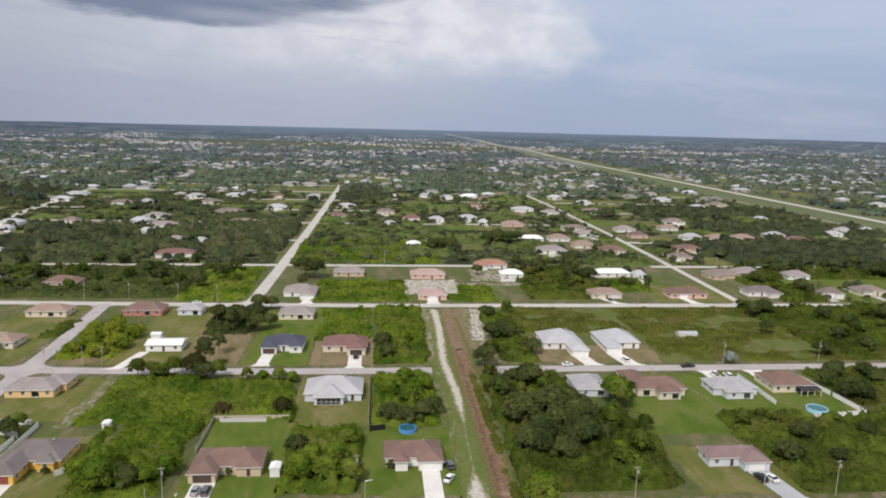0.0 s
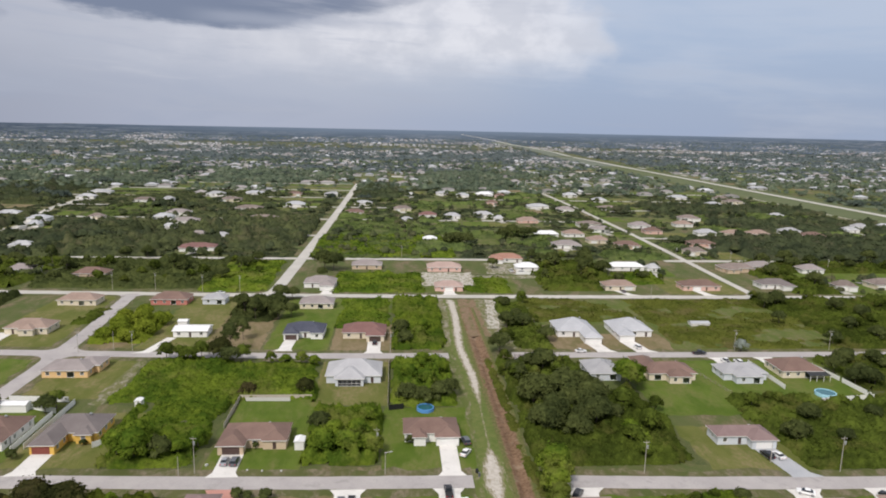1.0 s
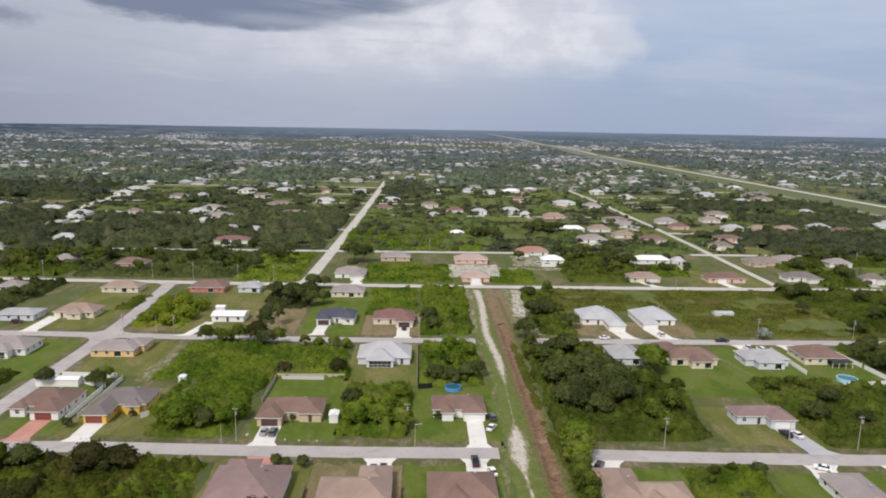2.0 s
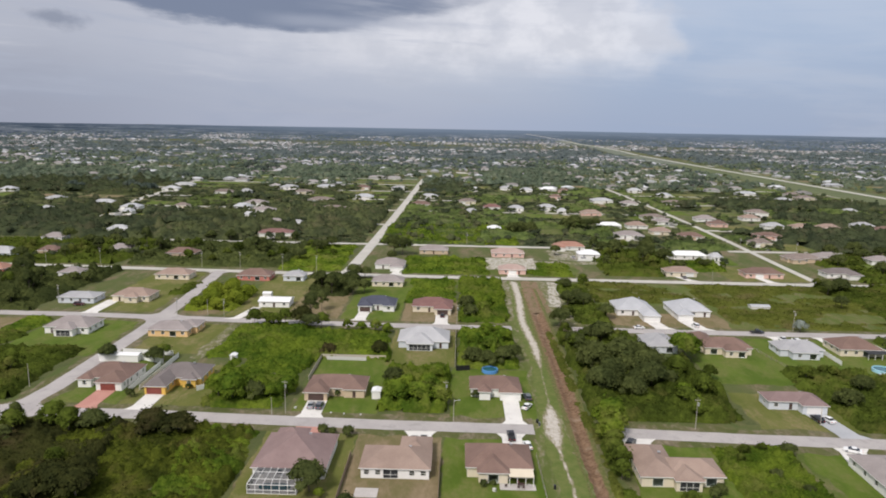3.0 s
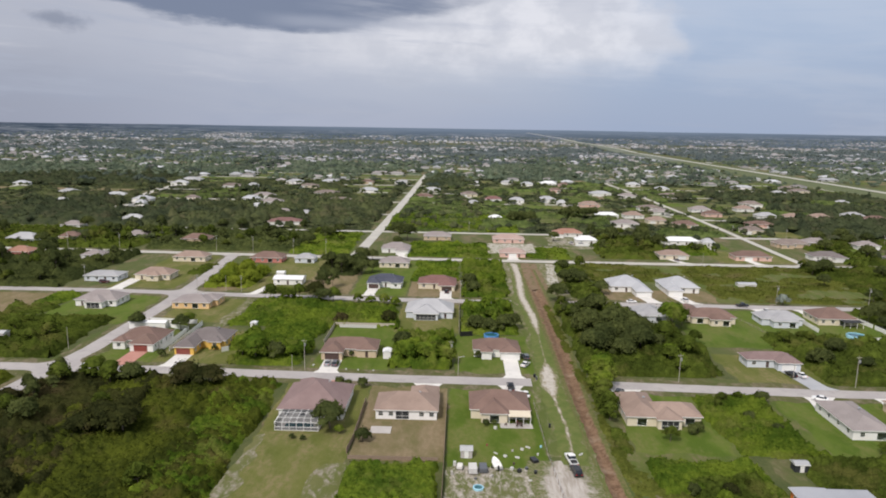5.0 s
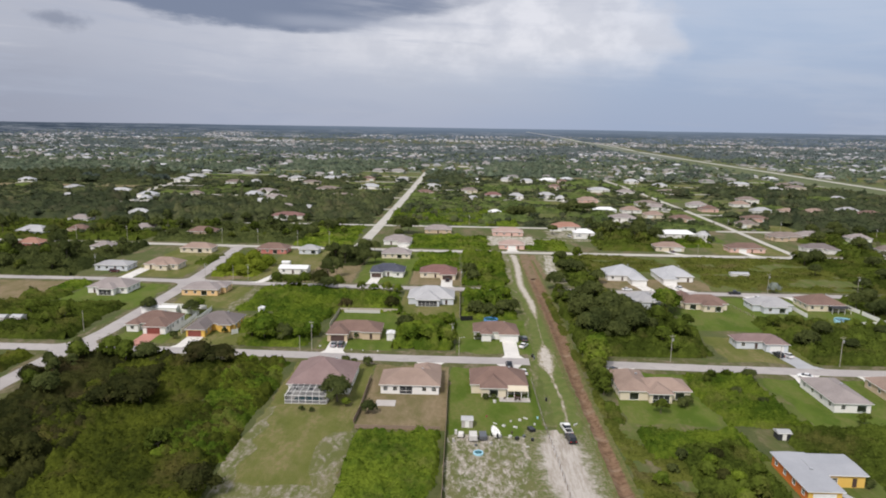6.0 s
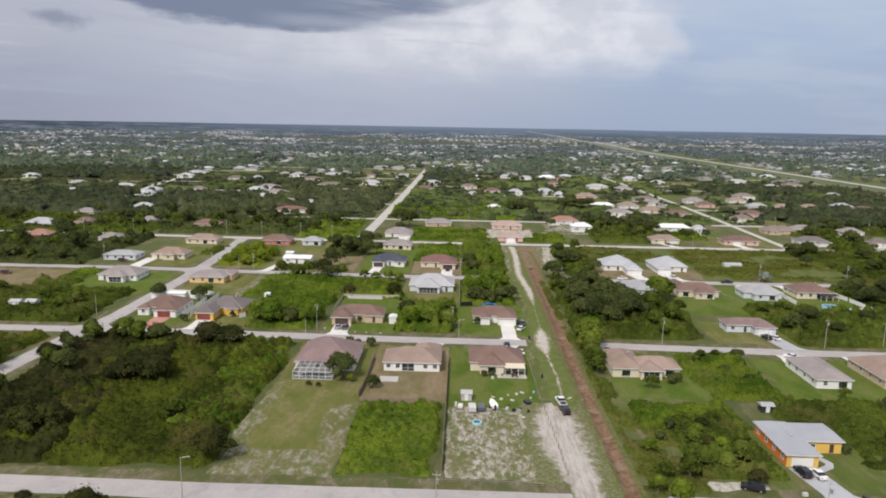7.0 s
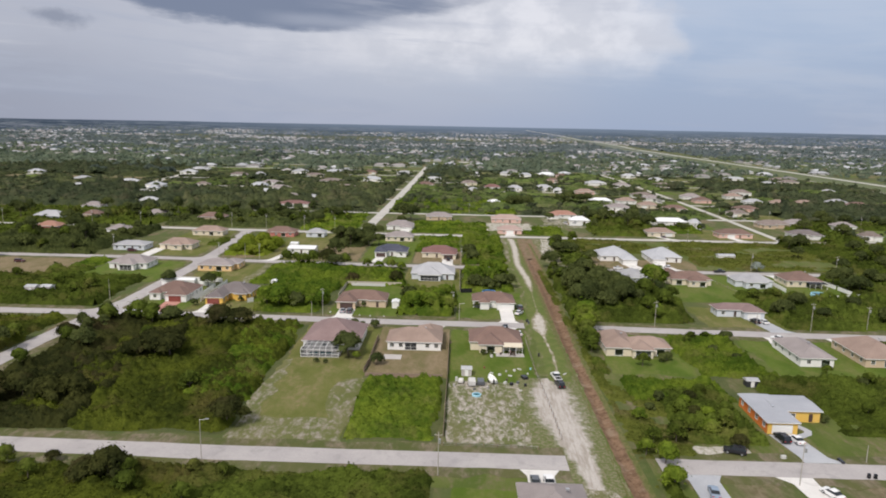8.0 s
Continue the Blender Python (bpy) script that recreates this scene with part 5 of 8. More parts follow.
def round_pool(x, y, r, label, shell, tall=1.15):
    base = thing("above_ground_pool", pose(x, y, 0), label, "pool")
    s = Shape()
    n = 28
    for i in range(n):
        a, b = 2 * math.pi * i / n, 2 * math.pi * (i + 1) / n
        ca, sa, cb, sb = math.cos(a), math.sin(a), math.cos(b), math.sin(b)
        s.face([(r * ca, r * sa, 0), (r * cb, r * sb, 0), (r * cb, r * sb, tall), (r * ca, r * sa, tall)])
        s.face([(r * ca, r * sa, tall), (r * cb, r * sb, tall), ((r - 0.25) * cb, (r - 0.25) * sb, tall + 0.03), ((r - 0.25) * ca, (r - 0.25) * sa, tall + 0.03)])
        s.face([((r - 0.25) * ca, (r - 0.25) * sa, tall + 0.03), ((r - 0.25) * cb, (r - 0.25) * sb, tall + 0.03), ((r - 0.25) * cb, (r - 0.25) * sb, 0.3 * tall), ((r - 0.25) * ca, (r - 0.25) * sa, 0.3 * tall)])
    part("shell", s.data("shell", shell), base)
    s = Shape()
    s.face([((r - 0.25) * math.cos(2 * math.pi * i / n), (r - 0.25) * math.sin(2 * math.pi * i / n), 0.78 * tall) for i in range(n)])
    part("water", s.data("water", M_WATER), base)


M_BLUE = plain("blue_vinyl", (0.10, 0.28, 0.62), 0.4)
M_CYAN = plain("faded_cyan_plastic", (0.35, 0.62, 0.75), 0.5)
round_pool(-14.6, 44.2, 2.8, "round blue above-ground pool behind the house", M_BLUE)
round_pool(127.4, 54.0, 3.5, "round pale cyan above-ground pool on a back lawn", M_CYAN)
round_pool(-22.3, -65.6, 1.2, "small faded blue paddling pool on sandy ground", M_CYAN, 0.45)
slab_thing(123, 48.3, 132, 49.4, 0.9, "white raised deck beside the pool")

# ---- vehicles ----
def wheel_data():
    s = Shape()
    s.tube((0, -0.11, 0), (0, 0.11, 0), 0.34, 0.34, 14)
    r = Shape()
    r.tube((0, -0.125, 0), (0, 0.125, 0), 0.2, 0.2, 10)
    return s.data("tyre", M_RUBBER), r.data("rim", M_METAL)


D_TYRE, D_RIM = wheel_data()
M_WINDSCREEN = plain("tinted_glass", (0.02, 0.025, 0.03), 0.08)
M_LAMP_RED = plain("red_lamp", (0.45, 0.02, 0.02), 0.3)
M_LAMP_CLEAR = plain("clear_lamp", (0.75, 0.75, 0.72), 0.15)
PROFILE = {
    "sedan": ([(-2.25, 0.35), (-2.3, 0.7), (-2.2, 0.95), (-1.2, 1.0), (1.0, 0.98), (2.1, 0.82), (2.3, 0.62), (2.25, 0.35)], [(-1.55, 0.99), (-0.85, 1.42), (0.3, 1.44), (1.15, 0.98)], (-1.4, 1.4), 1.8),
    "suv": ([(-2.3, 0.4), (-2.35, 0.8), (-2.3, 1.05), (1.0, 1.08), (2.2, 0.98), (2.35, 0.7), (2.3, 0.4)], [(-2.25, 1.06), (-2.0, 1.68), (0.3, 1.72), (1.15, 1.07)], (-1.45, 1.45), 1.9),
    "pickup": ([(-2.8, 0.5), (-2.85, 1.0), (-0.75, 1.02), (-0.7, 1.1), (1.3, 1.12), (2.65, 1.05), (2.8, 0.75), (2.75, 0.45)], [(-0.72, 1.1), (-0.5, 1.8), (0.7, 1.82), (1.4, 1.11)], (-1.75, 1.75), 1.95),
}
CAR_DATA = {}


def car(x, y, turn, kind, paint, label, category="car"):
    base = thing("pickup_truck" if kind == "pickup" else "car", pose(x, y, 0.125, 0, 0, turn), label, "pickup" if kind == "pickup" else category, "parked cars")
    body, cabin, axles, wide = PROFILE[kind]
    if (kind, paint) not in CAR_DATA:
        s = Shape()
        s.extrude(body, -wide / 2, wide / 2, 0, 0.05)
        if kind == "pickup":
            s.box(-2.7, -0.8, 1.021, -0.85, 0.8, 1.03, 1)
        g = Shape()
        g.extrude(cabin, -wide / 2 + 0.08, wide / 2 - 0.08, 0, 0.16)
        top = max(z for _, z in cabin)
        xs = [p for p, z in cabin if z > top - 0.06]
        r = Shape()
        r.box(min(xs) - 0.05, -wide / 2 + 0.2, top - 0.03, max(xs) + 0.05, wide / 2 - 0.2, top + 0.03)
        lamps = Shape()
        lamps.box(-0.03, -0.2, -0.08, 0.03, 0.2, 0.08)
        CAR_DATA[kind, paint] = s.data("car_body", PAINT[paint], M_RUBBER), g.data("car_cabin", M_WINDSCREEN), r.data("car_roof", PAINT[paint]), lamps
    d_body, d_cabin, d_roof, lamps = CAR_DATA[kind, paint]
    shell = part("body", d_body, base)
    part("glazing", d_cabin, base, "dark tinted windows")
    part("roof", d_roof, base)
    if "lamps" not in CAR_DATA:
        CAR_DATA["lamps"] = lamps.data("tail_lamp", M_LAMP_RED), lamps.data("headlight", M_LAMP_CLEAR)
    for side in (-1, 1):
        part("tail_lamp", CAR_DATA["lamps"][0], shell, "", pose(min(p for p, _ in body) + 0.02, side * (wide / 2 - 0.3), 0.8))
        part("headlight", CAR_DATA["lamps"][1], shell, "", pose(max(p for p, _ in body) - 0.02, side * (wide / 2 - 0.3), 0.68))
        for ax in axles:
            w = part("wheel", D_TYRE, base, "", pose(ax, side * (wide / 2 - 0.1), 0.34))
            part("rim", D_RIM, w)
    return base


for x, y, turn, kind, paint, label in (
    (-70.3, 10.2, 90, "sedan", "silver", "silver sedan parked on a concrete driveway"),
    (-67.6, 10.0, 88, "suv", "grey", "dark grey car parked on a concrete driveway"),
    (-4.6, 13.4, 62, "sedan", "white", "white sedan parked on the lawn beside a house"),
    (-3.8, 20.6, 100, "suv", "grey", "dark green-grey car parked beside a house"),
    (-11.0, -7.2, 92, "pickup", "black", "dark pickup parked at the street end of a driveway"),
    (-7.0, -12.5, 100, "sedan", "white", "white car parked beside a house"),
    (81.4, 9.6, 95, "suv", "black", "black car parked on a grey driveway"),
    (84.4, 9.2, 100, "sedan", "white", "white sedan parked on a grey driveway"),
    (80.6, -10.4, 150, "sedan", "white", "white sedan parked across a driveway mouth"),
    (107.4, 87.4, 92, "pickup", "white", "white pickup parked on a driveway"),
    (112.2, 86.6, 92, "suv", "white", "white car parked on a driveway"),
    (0.3, -52.4, 98, "pickup", "white", "white pickup with a dark load on a sandy track"),
    (0.5, -57.8, 98, "suv", "black", "black car parked behind a pickup on the sandy track"),
    (46.9, -87.0, 95, "suv", "black", "black car parked before a white garage door"),
    (49.8, -87.6, 97, "sedan", "white", "white sedan parked before a white garage door"),
    (33.4, -94.0, 160, "suv", "black", "black car on white sandy ground"),
    (22.6, -111.6, 80, "sedan", "blue", "pale blue car on a grey driveway"),
    (45.6, -110.8, 110, "sedan", "white", "white sedan on a concrete driveway"),
    (-11.7, -109.6, 90, "sedan", "grey", "grey car on a concrete driveway"),
    (-9.0, -110.2, 90, "pickup", "white", "white pickup on a concrete driveway"),
    (-37.6, -11, 90, "sedan", "grey", "grey car on a driveway beside the garage"),
    (-35.0, -11, 90, "suv", "black", "black car on a driveway beside the garage"),
    (21.4, -9.4, 60, "suv", "black", "black car on a wide concrete driveway"),
    (-117.5, 197.2, 2, "sedan", "white", "white car standing on the pale street"),
    (77.8, 105.4, 95, "suv", "white", "white car on a new concrete driveway"),
    (52.0, 100.6, 4, "sedan", "white", "white car at the street side"),
    (-240, 84, 4, "suv", "maroon", "maroon car standing on a dry lawn"),
    (-201, 117.2, 10, "suv", "maroon", "maroon car before a grey-roofed house"),
    (-33, 112, 92, "suv", "black", "black car before a garage"),
    (101.0, 97.6, 2, "pickup", "black", "dark pickup at the street side"),
    (56, 253.6, 10, "suv", "white", "white car before a low white house"),
    (49.4, 256.4, 100, "pickup", "white", "white pickup beside a low white house"),
    (68.6, 255, 95, "sedan", "silver", "silver sedan beside a vinyl fence"),
    (104.5, 203.4, 95, "sedan", "grey", "grey car on a driveway"),
    (-146.6, 3.2, 2, "sedan", "white", "white car at the street corner"),
    (101, -13, 120, "suv", "black", "black car on a driveway beside a tan house"),
):
    car(x, y, turn, kind, paint, label)


# ---- yard clutter ----
def shed(x, y, w, d, h, label, wall_mat, roof_mat, turn=0):
    base = thing("shed", pose(x, y, 0, 0, 0, turn), label, "shed")
    s = Shape()
    s.box(-w / 2, -d / 2, 0, w / 2, d / 2, h)
    part("wall", s.data("shed_wall", wall_mat), base)
    r = Shape()
    hip_roof(r, -w / 2 + 0.3, -d / 2 + 0.3, w / 2 - 0.3, d / 2 - 0.3, h, 0.3, "gable")
    part("roof", r.data("shed_roof", roof_mat, M_WHITE), base)
    p = Shape()
    p.box(-0.5, -d / 2 - 0.05, 0.05, 0.5, -d / 2 - 0.025, min(1.9, h - 0.1))
    part("door", p.data("shed_door", M_WHITE), base)
    KEEP_OUT.append((x - w / 2 - 0.6, y - d / 2 - 0.6, x + w / 2 + 0.6, y + d / 2 + 0.6))


shed(-24.8, -50.6, 2.8, 2.4, 2.0, "weathered pale garden shed at the edge of a sandy yard", M_SLAB, ROOF["chalk"])
# near-black walls stand for the shaded inside of an open shed
shed(53.8, -53.2, 3.2, 2.4, 1.8, "small shed with a white roof among shrubs, walls near-black for its shaded inside", M_DARK, ROOF["chalk"])
shed(-51.4, 19.0, 2.6, 3.4, 2.5, "white shed between house and thicket", M_WHITE, ROOF["white"])
shed(-106.5, 48.8, 2.0, 2.4, 2.3, "white shed at the edge of a thicket", M_WHITE, ROOF["white"])
shed(-146.5, 46.5, 14, 3.4, 2.4, "long white shed behind the corner house", M_WHITE, ROOF["white"])
shed(-199.4, 29.5, 4.2, 3.6, 2.2, "pale shed among shrubs", M_SLAB, ROOF["chalk"])
shed(-193.6, 30.2, 4.0, 3.6, 2.2, "pale tarpaulin shed among shrubs", M_SLAB, ROOF["chalk"])
shed(-182, 131, 6, 5, 2.4, "white shed beside a house", M_WHITE, ROOF["white"])
shed(-118.5, 136, 4, 3.5, 3.2, "white shed behind the white house", M_WHITE, ROOF["white"])
shed(25.5, 89, 6, 4, 2.4, "grey shed half hidden by trees", ROOF["taupe"], ROOF["taupe"])
shed(120, 140, 9, 4, 1.2, "low pale slab store in an open field", M_CONCRETE, ROOF["pale"])


def trailer(x, y, turn, w, l, h, label, mat):
    base = thing("trailer", pose(x, y, 0, 0, 0, turn), label, "trailer")
    s = Shape()
    s.extrude([(-l / 2, 0.5), (-l / 2, 0.5 + h * 0.9), (-l / 2 + 0.3, 0.5 + h), (l / 2 - 0.4, 0.5 + h), (l / 2, 0.5 + h * 0.7), (l / 2, 0.5)], -w / 2, w / 2, 0, 0.08)
    part("box", s.data("trailer_box", mat), base)
    d = Shape()
    d.tube((l / 2, 0, 0.5), (l / 2 + 1.1, 0, 0.4), 0.06, 0.05, 6)
    part("drawbar", d.data("drawbar", M_METAL), base)
    for side in (-1, 1):
        part("rim", D_RIM, part("wheel", D_TYRE, base, "", pose(-0.2, side * (w / 2 + 0.02), 0.34)))


trailer(-23.4, -58.4, 92, 2.0, 3.2, 1.3, "small white box trailer on a sandy yard", M_OFFWHITE)
trailer(-21.0, -57.6, 92, 1.9, 3.4, 0.9, "small grey trailer on a sandy yard", PAINT["grey"])
for x, y, turn in ((-334, 398, 40), (-330, 412, 60), (-336, 428, 35), (-331, 440, 70), (-338, 450, 20)):
    trailer(x, y, turn, 2.4, 7.0, 2.4, "long white box trailer on a storage lot", M_OFFWHITE)
trailer(-26.4, -57.0, 85, 1.4, 2.2, 0.7, "pale utility trailer by the fence", M_CONCRETE)


def boat(x, y, turn):
    base = thing("boat", pose(x, y, 0, 0, 0, turn), "white fibreglass motor boat on a trailer", "boat")
    stations = [(-2.3, 0.95, 0.0), (-1.0, 1.05, 0.0), (0.6, 0.95, 0.05), (1.7, 0.6, 0.15), (2.5, 0.06, 0.3)]
    s = Shape()
    for px, half, lift in stations:
        s.v += [(px, -half, 1.25 + lift), (px, -half * 0.75, 0.7 + lift), (px, 0, 0.5 + lift), (px, half * 0.75, 0.7 + lift), (px, half, 1.25 + lift), (px, half - 0.06, 1.0 + lift), (px, -half + 0.06, 1.0 + lift)]
    for i in range(len(stations) - 1):
        for j in range(7):
            a, b = 7 * i + j, 7 * i + (j + 1) % 7
            s.f.append((a, b, b + 7, a + 7))
            s.s.append(0)
    s.f += [tuple(range(6, -1, -1)), tuple(range(28, 35))]
    s.s += [0, 0]
    part("hull", s.data("hull", M_WHITE), base)
    c = Shape()
    c.extrude([(-0.5, 1.0), (-0.4, 1.7), (0.1, 1.75), (0.4, 1.05)], -0.4, 0.4, 0, 0.05)
    part("console", c.data("console", M_WHITE), base)
    e = Shape()
    e.box(-2.75, -0.2, 0.7, -2.35, 0.2, 1.6)
    part("outboard_motor", e.data("outboard_motor", PAINT["black"]), base)
    k = Shape()
    k.box(-2.0, -0.6, 0.40, 2.2, -0.5, 0.52)
    k.box(-2.0, 0.5, 0.40, 2.2, 0.6, 0.52)
    k.box(-0.4, -1.0, 0.36, -0.2, 1.0, 0.46)
    part("trailer_frame", k.data("trailer_frame", M_METAL), base)
    for side in (-1, 1):
        part("rim", D_RIM, part("wheel", D_TYRE, base, "", pose(-0.3, side * 1.1, 0.34)))


boat(-17.9, -55.6, 100)


def rubbish(x, y, w, d, h, mat, label, name, category):
    s = Shape()
    s.extrude([(-w / 2, 0), (-w / 2 * 0.92, h), (w / 2 * 0.92, h), (w / 2, 0)], -d / 2, d / 2, 0, 0.06)
    s.box(-w / 2, -d / 2, h, w / 2, d / 2, h + 0.06)
    ob = new(name, s.data(name, mat))
    ob.matrix_basis = pose(x, y, 0.02, 0, 0, RNG.uniform(0, 180))
    return tagged(ob, label, category)


for x, y, w, d, h, mat, label, name, cat in (
    (-8.6, -52.5, 2.6, 1.8, 0.8, PAINT["black"], "dark tarpaulin over a low pile", "covered_pile", "pile"),
    (-12.5, -51, 1.4, 0.5, 0.3, M_OFFWHITE, "white plank pile on the grass", "plank_pile", "pile"),
    (-15.4, -50.5, 1.0, 0.8, 0.4, M_OFFWHITE, "white crate on the grass", "crate", "crate"),
    (-16.8, -56.6, 0.9, 0.9, 0.6, M_CONCRETE, "pale drum on a sandy yard", "drum", "drum"),
    (-14.2, -56.6, 1.0, 0.9, 0.5, M_OFFWHITE, "white tub on a sandy yard", "tub", "tub"),
    (-11, -46.8, 0.9, 0.6, 0.5, M_OFFWHITE, "white box on the lawn", "crate", "crate"),
    (-19.6, -45, 0.5, 0.5, 0.5, M_DOOR_RED, "red bucket on the lawn", "bucket", "bucket"),
    (-9.4, -45.5, 1.6, 0.4, 0.25, M_OFFWHITE, "white planks on the lawn", "plank_pile", "pile"),
    (-17.0, -35.2, 1.0, 0.7, 0.7, M_OFFWHITE, "white cool box by the patio", "cool_box", "box"),
    (-27.6, -55.6, 0.8, 0.8, 1.2, M_OFFWHITE, "white water butt by the fence", "water_butt", "barrel"),
    (-19.2, -60.4, 1.2, 0.7, 0.5, M_SLAB, "pale crate on sandy ground", "crate", "crate"),
    (-12.6, -57.8, 1.1, 1.0, 0.8, PAINT["black"], "dark covered mower on sandy ground", "covered_mower", "mower"),
    (-10.8, -56.4, 0.8, 0.7, 0.6, PAINT["grey"], "grey drum on sandy ground", "drum", "drum"),
    (-13.6, -54.2, 0.7, 0.5, 0.5, M_DOOR_DARK, "brown box on worn grass", "crate", "crate"),
    (-8.9, -58.2, 0.9, 0.9, 0.7, PAINT["black"], "black tub on sandy ground", "tub", "tub"),
    (-7.4, -49.2, 0.7, 0.5, 0.4, M_OFFWHITE, "white box at the lawn's edge", "crate", "crate"),
    (-13.4, -47.6, 0.6, 0.5, 0.4, M_SLAB, "pale box on the lawn", "crate", "crate"),
    (-17.6, -49.0, 1.4, 0.3, 0.2, M_OFFWHITE, "white planks on worn grass", "plank_pile", "pile"),
    (-6.2, -45.2, 0.5, 0.5, 0.5, M_CYAN, "faded blue bucket on the lawn", "bucket", "bucket"),
    (-10.4, -61.6, 1.0, 0.4, 0.2, M_OFFWHITE, "white plank on sandy ground", "plank_pile", "pile"),
    (-22.8, -61.6, 0.7, 0.6, 0.4, PAINT["grey"], "grey box on sandy ground", "crate", "crate"),
    (-28.2, -59.8, 0.6, 0.6, 0.9, M_SLAB, "pale barrel by the fence", "water_butt", "barrel"),
    (57.0, -103.2, 0.7, 0.7, 1.1, PAINT["black"], "black wheeled waste bin at the kerb", "waste_bin", "bin"),
    (58.2, -103.4, 0.7, 0.7, 1.1, PAINT["black"], "black wheeled waste bin at the kerb", "waste_bin", "bin"),
    (43.2, -95.6, 1.3, 0.8, 0.7, M_OFFWHITE, "white tub by the street", "tub", "tub"),
    (55.0, -96.5, 2.6, 0.8, 0.5, PAINT["black"], "heap of dark cuttings at the kerb", "cuttings_heap", "heap"),
    (41.6, -86.6, 1.2, 1.0, 0.9, PAINT["black"], "dark barbecue under a cover", "covered_grill", "grill"),
    (42.6, -88.4, 0.9, 0.7, 0.6, M_OFFWHITE, "white box on grass", "crate", "crate"),
    (-2.6, 3.2, 0.8, 0.8, 1.1, PAINT["black"], "dark waste bin at the street end", "waste_bin", "bin"),
    (-2.2, 1.4, 0.7, 0.7, 1.1, PAINT["grey"], "grey waste bin at the street end", "waste_bin", "bin"),
    (-2.5, -33.4, 0.8, 0.7, 1.0, PAINT["black"], "dark bin at the lot edge", "waste_bin", "bin"),
    (3.2, -48.6, 1.8, 0.4, 0.3, M_OFFWHITE, "pale pipe lengths on the grass", "pipe_pile", "pile"),
    (49.6, 57.8, 3.4, 2.2, 0.5, M_CYAN, "turquoise tarpaulin beside the trees", "tarpaulin", "tarpaulin"),
    (-63.5, 6.2, 0.5, 0.5, 0.35, M_OFFWHITE, "white stone on the lawn", "stone", "stone"),
    (-59.5, 5.6, 0.5, 0.5, 0.35, M_OFFWHITE, "white stone on the lawn", "stone", "stone"),
    (-54.5, 5.4, 0.5, 0.5, 0.35, M_OFFWHITE, "white stone on the lawn", "stone", "stone"),
    (-74.8, 9.2, 0.9, 0.7, 0.4, M_OFFWHITE, "pale crate by the driveway", "crate", "crate"),
):
    rubbish(x, y, 0.8 * w, 0.8 * d, 0.9 * h, mat, label, name, cat)


def garden_chair(x, y, turn, label, mat):
    base = thing("garden_chair", pose(x, y, 0.13, 0, 0, turn), label, "chair", "garden chairs")
    for name, box in (("seat", (-0.26, -0.26, 0.40, 0.26, 0.26, 0.46)), ("backrest", (-0.26, 0.22, 0.46, 0.26, 0.28, 0.95))):
        q = Shape()
        q.box(*box)
        part(name, q.data(name, mat), base)
    for px in (-0.23, 0.23):
        for py in (-0.23, 0.23):
            q = Shape()
            q.tube((px, py, 0), (px * 0.9, py * 0.9, 0.4), 0.025, 0.025, 6)
            part("leg", q.data("leg", mat), base)


def garden_table(x, y, w, d, label, mat):
    base = thing("garden_table", pose(x, y, 0.13), label, "table")
    q = Shape()
    q.box(-w / 2, -d / 2, 0.70, w / 2, d / 2, 0.75)
    part("tabletop", q.data("tabletop", mat), base)
    for px in (-w / 2 + 0.12, w / 2 - 0.12):
        for py in (-d / 2 + 0.12, d / 2 - 0.12):
            q = Shape()
            q.tube((px, py, 0), (px, py, 0.7), 0.035, 0.035, 6)
            part("leg", q.data("table_leg", mat), base)


garden_table(-10.6, -33.0, 1.8, 1.0, "dark garden table under the patio cover", M_DOOR_DARK)
for x, y, turn, mat, label in (
    (-11.2, -34.0, 180, M_DOOR_DARK, "dark garden chair under the patio cover"), (-10.0, -34.1, 170, M_DOOR_DARK, "dark garden chair under the patio cover"), (-11.1, -32.2, 5, M_DOOR_RED, "red-brown garden chair under the patio cover"),
    (-8.4, -33.2, 80, M_OFFWHITE, "white garden chair at the patio's edge"), (-14.2, -33.4, 200, M_DOOR_DARK, "dark garden chair on the patio slab"),
):
    garden_chair(x, y, turn, label, mat)


